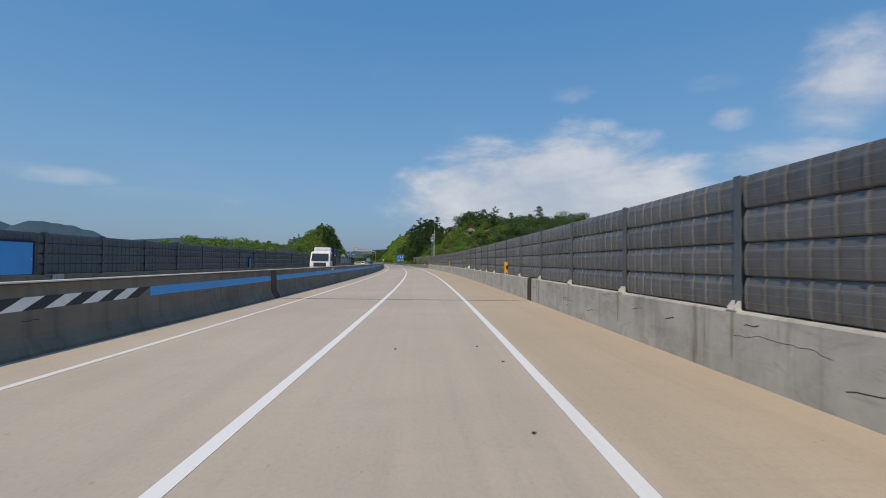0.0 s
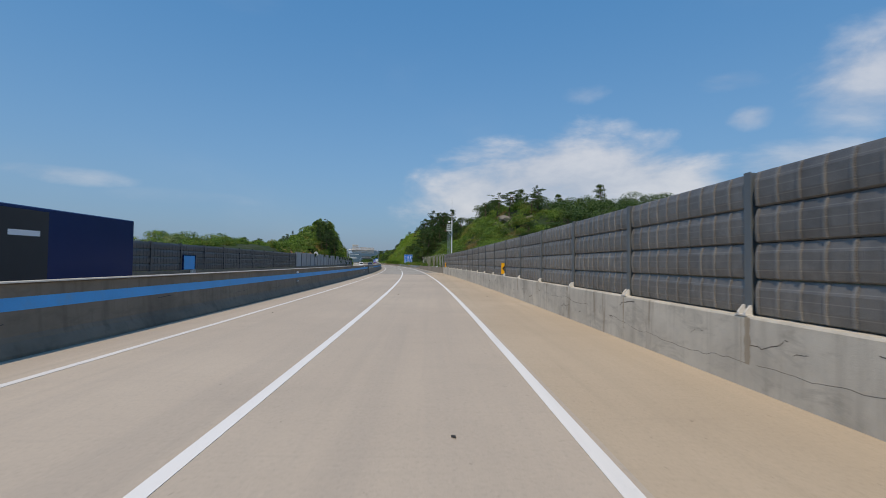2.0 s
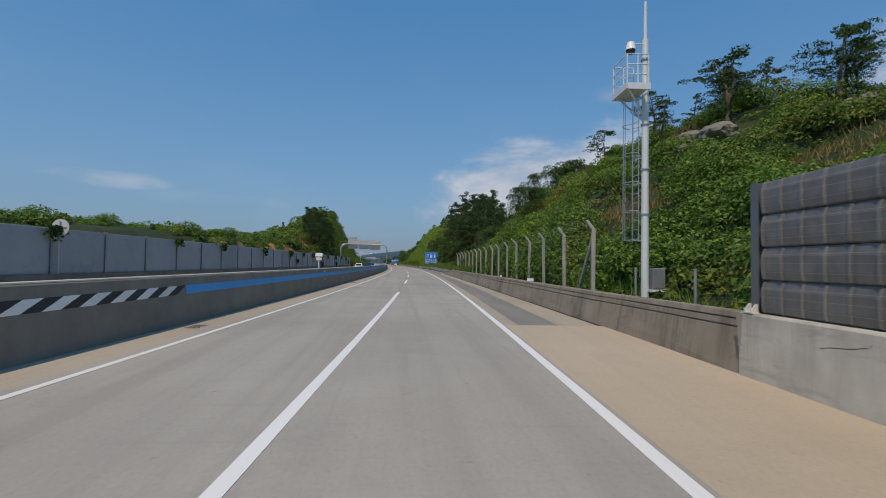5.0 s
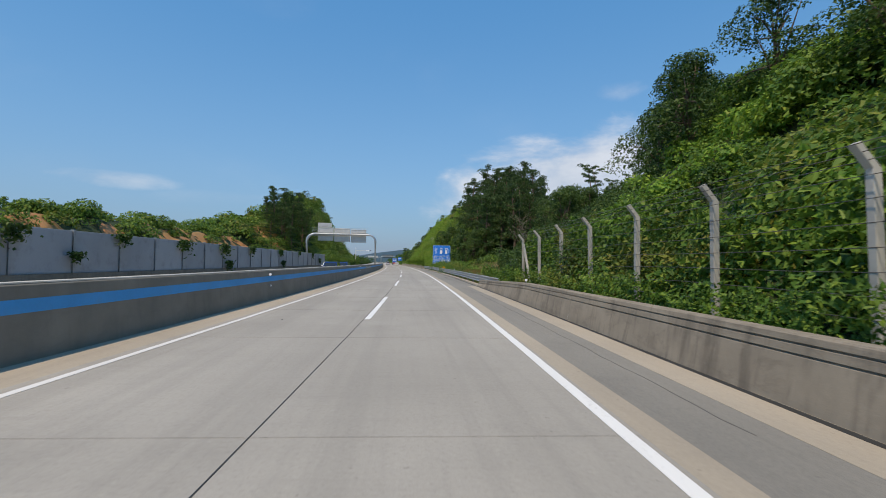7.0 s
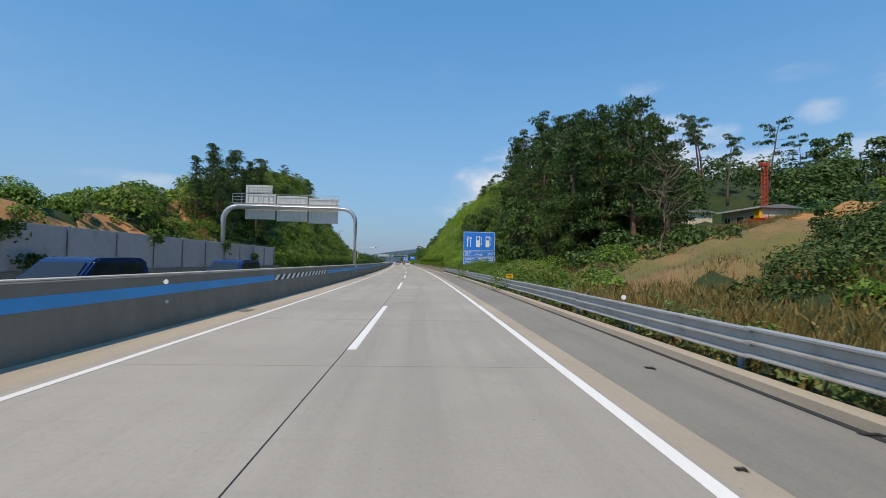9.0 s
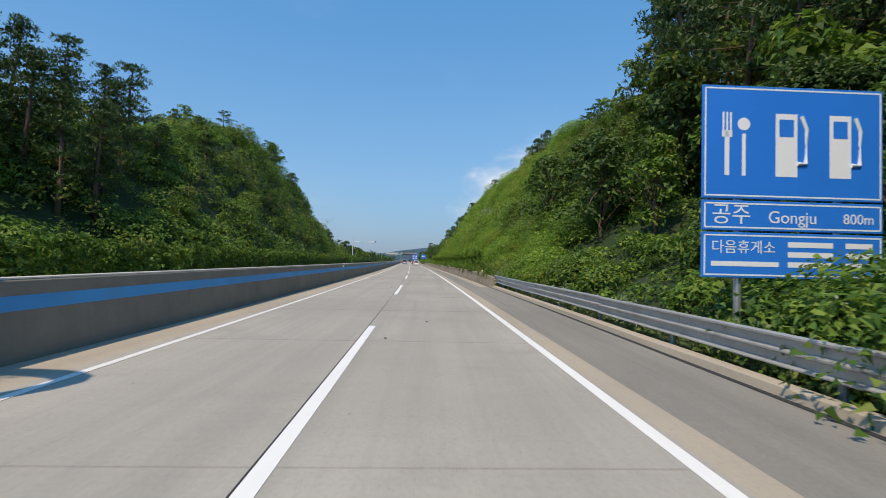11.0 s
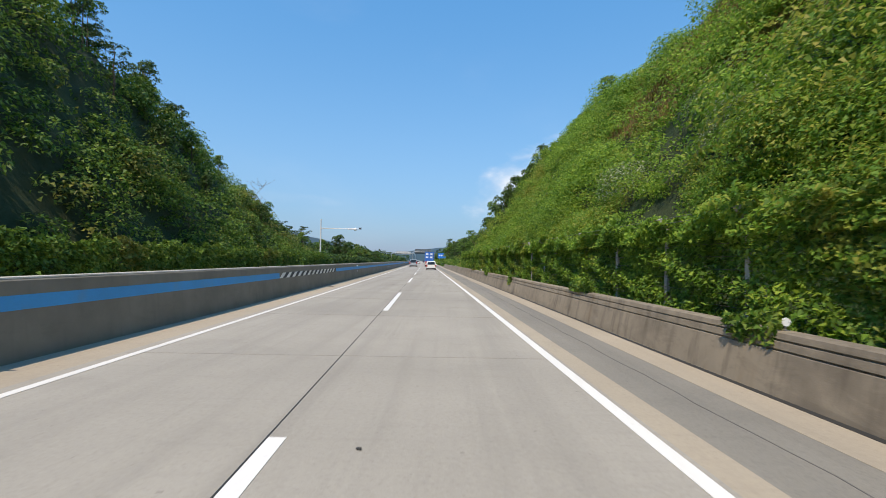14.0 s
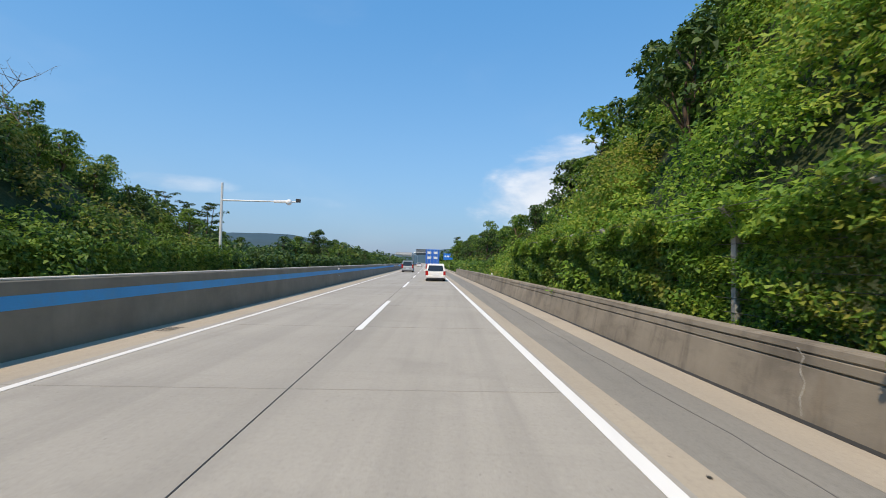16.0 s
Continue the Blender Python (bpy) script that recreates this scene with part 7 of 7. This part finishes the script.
def box_truck(s, d):
    """Refrigerated truck coming the other way."""
    t = thing("box_truck", rpose(s, d, 0, 180), "white refrigerated box truck on the opposite carriageway", "truck")
    cab = part("cab", slab(bmesh.new(), [(1.9, 0.75), (1.9, 2.75), (2.3, 2.85), (3.3, 2.75), (3.75, 1.65), (3.85, 1.3), (3.85, 0.6), (3.0, 0.6)], -1.15, 1.15, 0.06, 1.6, 0.07), M["car_white"], t)
    vs = [(-0.98, 3.80, 1.70), (0.98, 3.80, 1.70), (0.92, 3.42, 2.55), (-0.92, 3.42, 2.55)]
    vs += [(x, y - 0.03, z - 0.02) for x, y, z in vs]
    part("windscreen", mesh_of("windscreen", vs, [(0, 1, 2, 3), (4, 7, 6, 5), (0, 4, 5, 1), (1, 5, 6, 2), (2, 6, 7, 3), (3, 7, 4, 0)], M["glass"]), None, cab)
    for sgn in (-1, 1):
        part("side_window", boxed(sgn * 1.11, sgn * 1.165, 2.45, 3.35, 1.75, 2.45), M["glass"], cab)
        part("headlamp", boxed(sgn * 0.75, sgn * 1.1, 3.82, 3.90, 0.85, 1.05, bevel=0.02), M["lamp_clear"], cab)
        part("mirror", boxed(sgn * 1.2, sgn * 1.42, 3.45, 3.55, 1.7, 2.3, bevel=0.02), M["plastic"], cab)
        for y in (3.0, -1.8):
            wheel(t, sgn * 1.0, y, 0.46, 0.28)
    part("grille", boxed(-0.7, 0.7, 3.84, 3.88, 1.05, 1.5), M["plastic"], cab)
    part("bumper", boxed(-1.18, 1.18, 3.7, 3.95, 0.42, 0.78, bevel=0.03), M["car_white"], cab)
    b = part("cargo_box", boxed(-1.2, 1.2, -3.9, 1.75, 0.95, 3.1, bevel=0.025), M["car_blue"], t)
    for sgn in (-1, 1):
        part("side_panel", boxed(sgn * 1.201, sgn * 1.212, 0.0, 1.6, 1.1, 3.0), M["plastic"], b, "dark side panel with pale bars")
        part("bar", boxed(sgn * 1.212, sgn * 1.216, 0.3, 1.3, 2.3, 2.45), M["sign_white"], b)
    fr = part("fridge_unit", boxed(-0.95, 0.95, 1.76, 2.35, 2.7, 3.28, bevel=0.06), M["sign_white"], t)
    for k in range(4):
        part("vent_slat", boxed(-0.8, 0.8, 2.352, 2.37, 2.78 + 0.11 * k, 2.84 + 0.11 * k), M["bracket"], fr)
    part("chassis", boxed(-0.5, 0.5, -3.8, 3.2, 0.6, 0.94), M["plastic"], t)


box_truck(91.2, -9.8)

# ---- house, drilling rig and pickup on the terrace ----
def low_house(s, d, half, label):
    """A long low house whose windows look towards the road."""
    z = float(ground_height(s, d))
    t = thing("house", rpose(s, d, z, -90), label, "house")
    part("wall", boxed(-half, half, -2.2, 2.2, -1.2, 2.1), M["wall_cream"], t)
    rf = part("roof", slab(bmesh.new(), [(-2.7, 2.08), (-2.7, 2.2), (0, 2.6), (2.7, 2.2), (2.7, 2.08)], -half - 0.4, half + 0.4, bevel=0.02), M["roof_grey"], t)
    part("fascia", boxed(-half - 0.4, half + 0.4, -2.74, -2.7, 2.05, 2.23), M["white_steel"], rf)
    n = max(2, int(half))
    for k in range(n):
        x = -half + (k + 0.5) * 2 * half / n
        wn = part("window", boxed(x - 0.5, x + 0.5, -2.24, -2.19, 0.5, 1.35), M["glass"], t)
        bm = boxed(x - 0.55, x + 0.55, -2.26, -2.2, 1.35, 1.41)
        box(bm, x - 0.55, x + 0.55, -2.26, -2.2, 0.44, 0.5)
        box(bm, x - 0.02, x + 0.02, -2.26, -2.242, 0.5, 1.35)
        part("frame", bm, M["white_steel"], wn)
    part("door", boxed(-0.4, 0.4, -2.235, -2.2, 0.0, 1.4), M["red_steel"], t)


low_house(290.5, 42.5, 3.4, "low cream house with a grey roof on the terrace")
low_house(304.5, 42.0, 3.2, "low cream house half hidden behind pines")
t = thing("drilling_rig", rpose(287.5, 41.0, float(ground_height(287.5, 41.0))), "tall red drilling mast beside the house", "drilling rig")
bm = bmesh.new()
for x in (-0.22, 0.22):
    for y in (-0.22, 0.22):
        rod(bm, (x, y, 0.4), (x, y, 6.6), 0.05, sides=6)
for k in range(12):
    z = 0.5 + k * 0.5
    for a, b in (((-0.22, -0.22, z), (0.22, -0.22, z + 0.5)), ((-0.22, 0.22, z), (0.22, 0.22, z + 0.5)), ((-0.22, -0.22, z), (-0.22, 0.22, z + 0.5)), ((0.22, -0.22, z), (0.22, 0.22, z + 0.5))):
        rod(bm, a, b, 0.022, sides=5)
part("mast", bm, M["red_steel"], t)
part("crown_block", boxed(-0.5, 0.45, -0.3, 0.3, 6.6, 7.0, bevel=0.05), M["red_steel"], t)
part("base", boxed(-1.0, 1.0, -1.4, 1.4, -0.3, 0.6, bevel=0.06), M["red_steel"], t)
part("control_stand", boxed(-1.0, -0.6, -0.5, 0.4, 0.6, 1.6, bevel=0.04), M["yellow"], t)
t = car("pickup_truck", rpose(272.0, 44.5, float(ground_height(272.0, 44.5)) + 0.1, 80), "small white pickup parked on the terrace", "pickup", 4.6, 1.7, 1.9, M["car_white"], hood=0.5, tail=0.1, belt=0.5, boxy=1.0)
fn = thing("green_fence", Matrix.Identity(4), "green mesh fence along the terrace edge", "fence", kind="structure")
for k in range(14):
    s, d = 262 + k * 2.0, 40.5 + 0.4 * math.sin(k)
    p = part("post", rod(bmesh.new(), (0, 0, -0.3), (0, 0, 1.2), 0.03, sides=6), M["sign_green"], fn)
    p.matrix_world = rpose(s, d, float(ground_height(s, d)))
for j in range(5):
    bm = tube(bmesh.new(), [rp(262 + k * 2.0, 40.5 + 0.4 * math.sin(k), float(ground_height(262 + k * 2.0, 40.5 + 0.4 * math.sin(k))) + 0.2 + 0.22 * j) for k in range(14)], 0.012, 4)
    part("wire", bm, M["sign_green"], fn)


# ---- rocks and bare earth ----
def boulder(s, d, size, seed):
    bm = bmesh.new()
    bmesh.ops.create_icosphere(bm, subdivisions=3, radius=1.0)
    for v in bm.verts:
        n = noise.noise(v.co * 1.3 + Vector((seed * 3.1, 0, 0))) * 0.45 + noise.noise(v.co * 3.1 + Vector((0, seed, 0))) * 0.2
        v.co *= 1 + n
        v.co = Vector((v.co.x * size * 1.2, v.co.y * size * 1.3, v.co.z * size * 0.75))
    ob = new("boulder", finish(bm, "boulder", M["rock"]))
    ob.matrix_world = rpose(s, d, float(ground_height(s, d)) + size * 0.15, seed * 40)
    tagged(ob, "grey weathered boulder on the hill crest", "boulder", "boulders on the crest")


for k, (s, d, q) in enumerate(((176.5, 21.5, 0.8), (178.2, 22.5, 1.0), (180.5, 21.2, 0.7), (174.2, 23.2, 0.8), (182.5, 23.0, 0.9), (171.0, 26.0, 0.7), (186.0, 21.0, 0.8), (179.2, 20.0, 0.6))):
    boulder(s, d, q, k + 1)


def clay_patch(s0, d0, rs, rd, seed, label, mat=None, n=14, m=10, name="bare_earth", lift=0.18):
    vs, fs = [], []
    for i in range(n + 1):
        for j in range(m + 1):
            a, q = 2 * math.pi * i / n, j / m
            k = 1 + 0.35 * noise.noise((math.cos(a) * 1.5, math.sin(a) * 1.5, seed))
            s, d = s0 + math.cos(a) * rs * q * k, d0 + math.sin(a) * rd * q * k
            vs.append(rp(s, d, float(ground_height(s, d)) + lift - (lift + 0.22) * q ** 6))
    for i in range(n):
        for j in range(m):
            a = i * (m + 1) + j
            fs.append((a, a + 1, a + m + 2, a + m + 1))
    tagged(new(name, mesh_of(name, vs, fs, mat or M["clay"], True)), label, "bare earth", kind="structure")


for k, (s, d, a, b) in enumerate(CLAY):
    clay_patch(s, d, a, b, k + 0.5, "orange clay laid bare on the bank")
clay_patch(264, 24, 20, 15.5, 12.5, "dry tan grass slope below the terrace", M["dry_ground"], 64, 40, "dry_slope", 0.42)
clay_patch(196, 44, 9, 7, 9.5, "orange bare earth on the hilltop")
clay_patch(205, 52, 9, 6, 10.5, "orange bare earth on the hilltop")
clay_patch(272, 36.5, 7, 3, 11.5, "reddish bare earth below the terrace", lift=0.5)
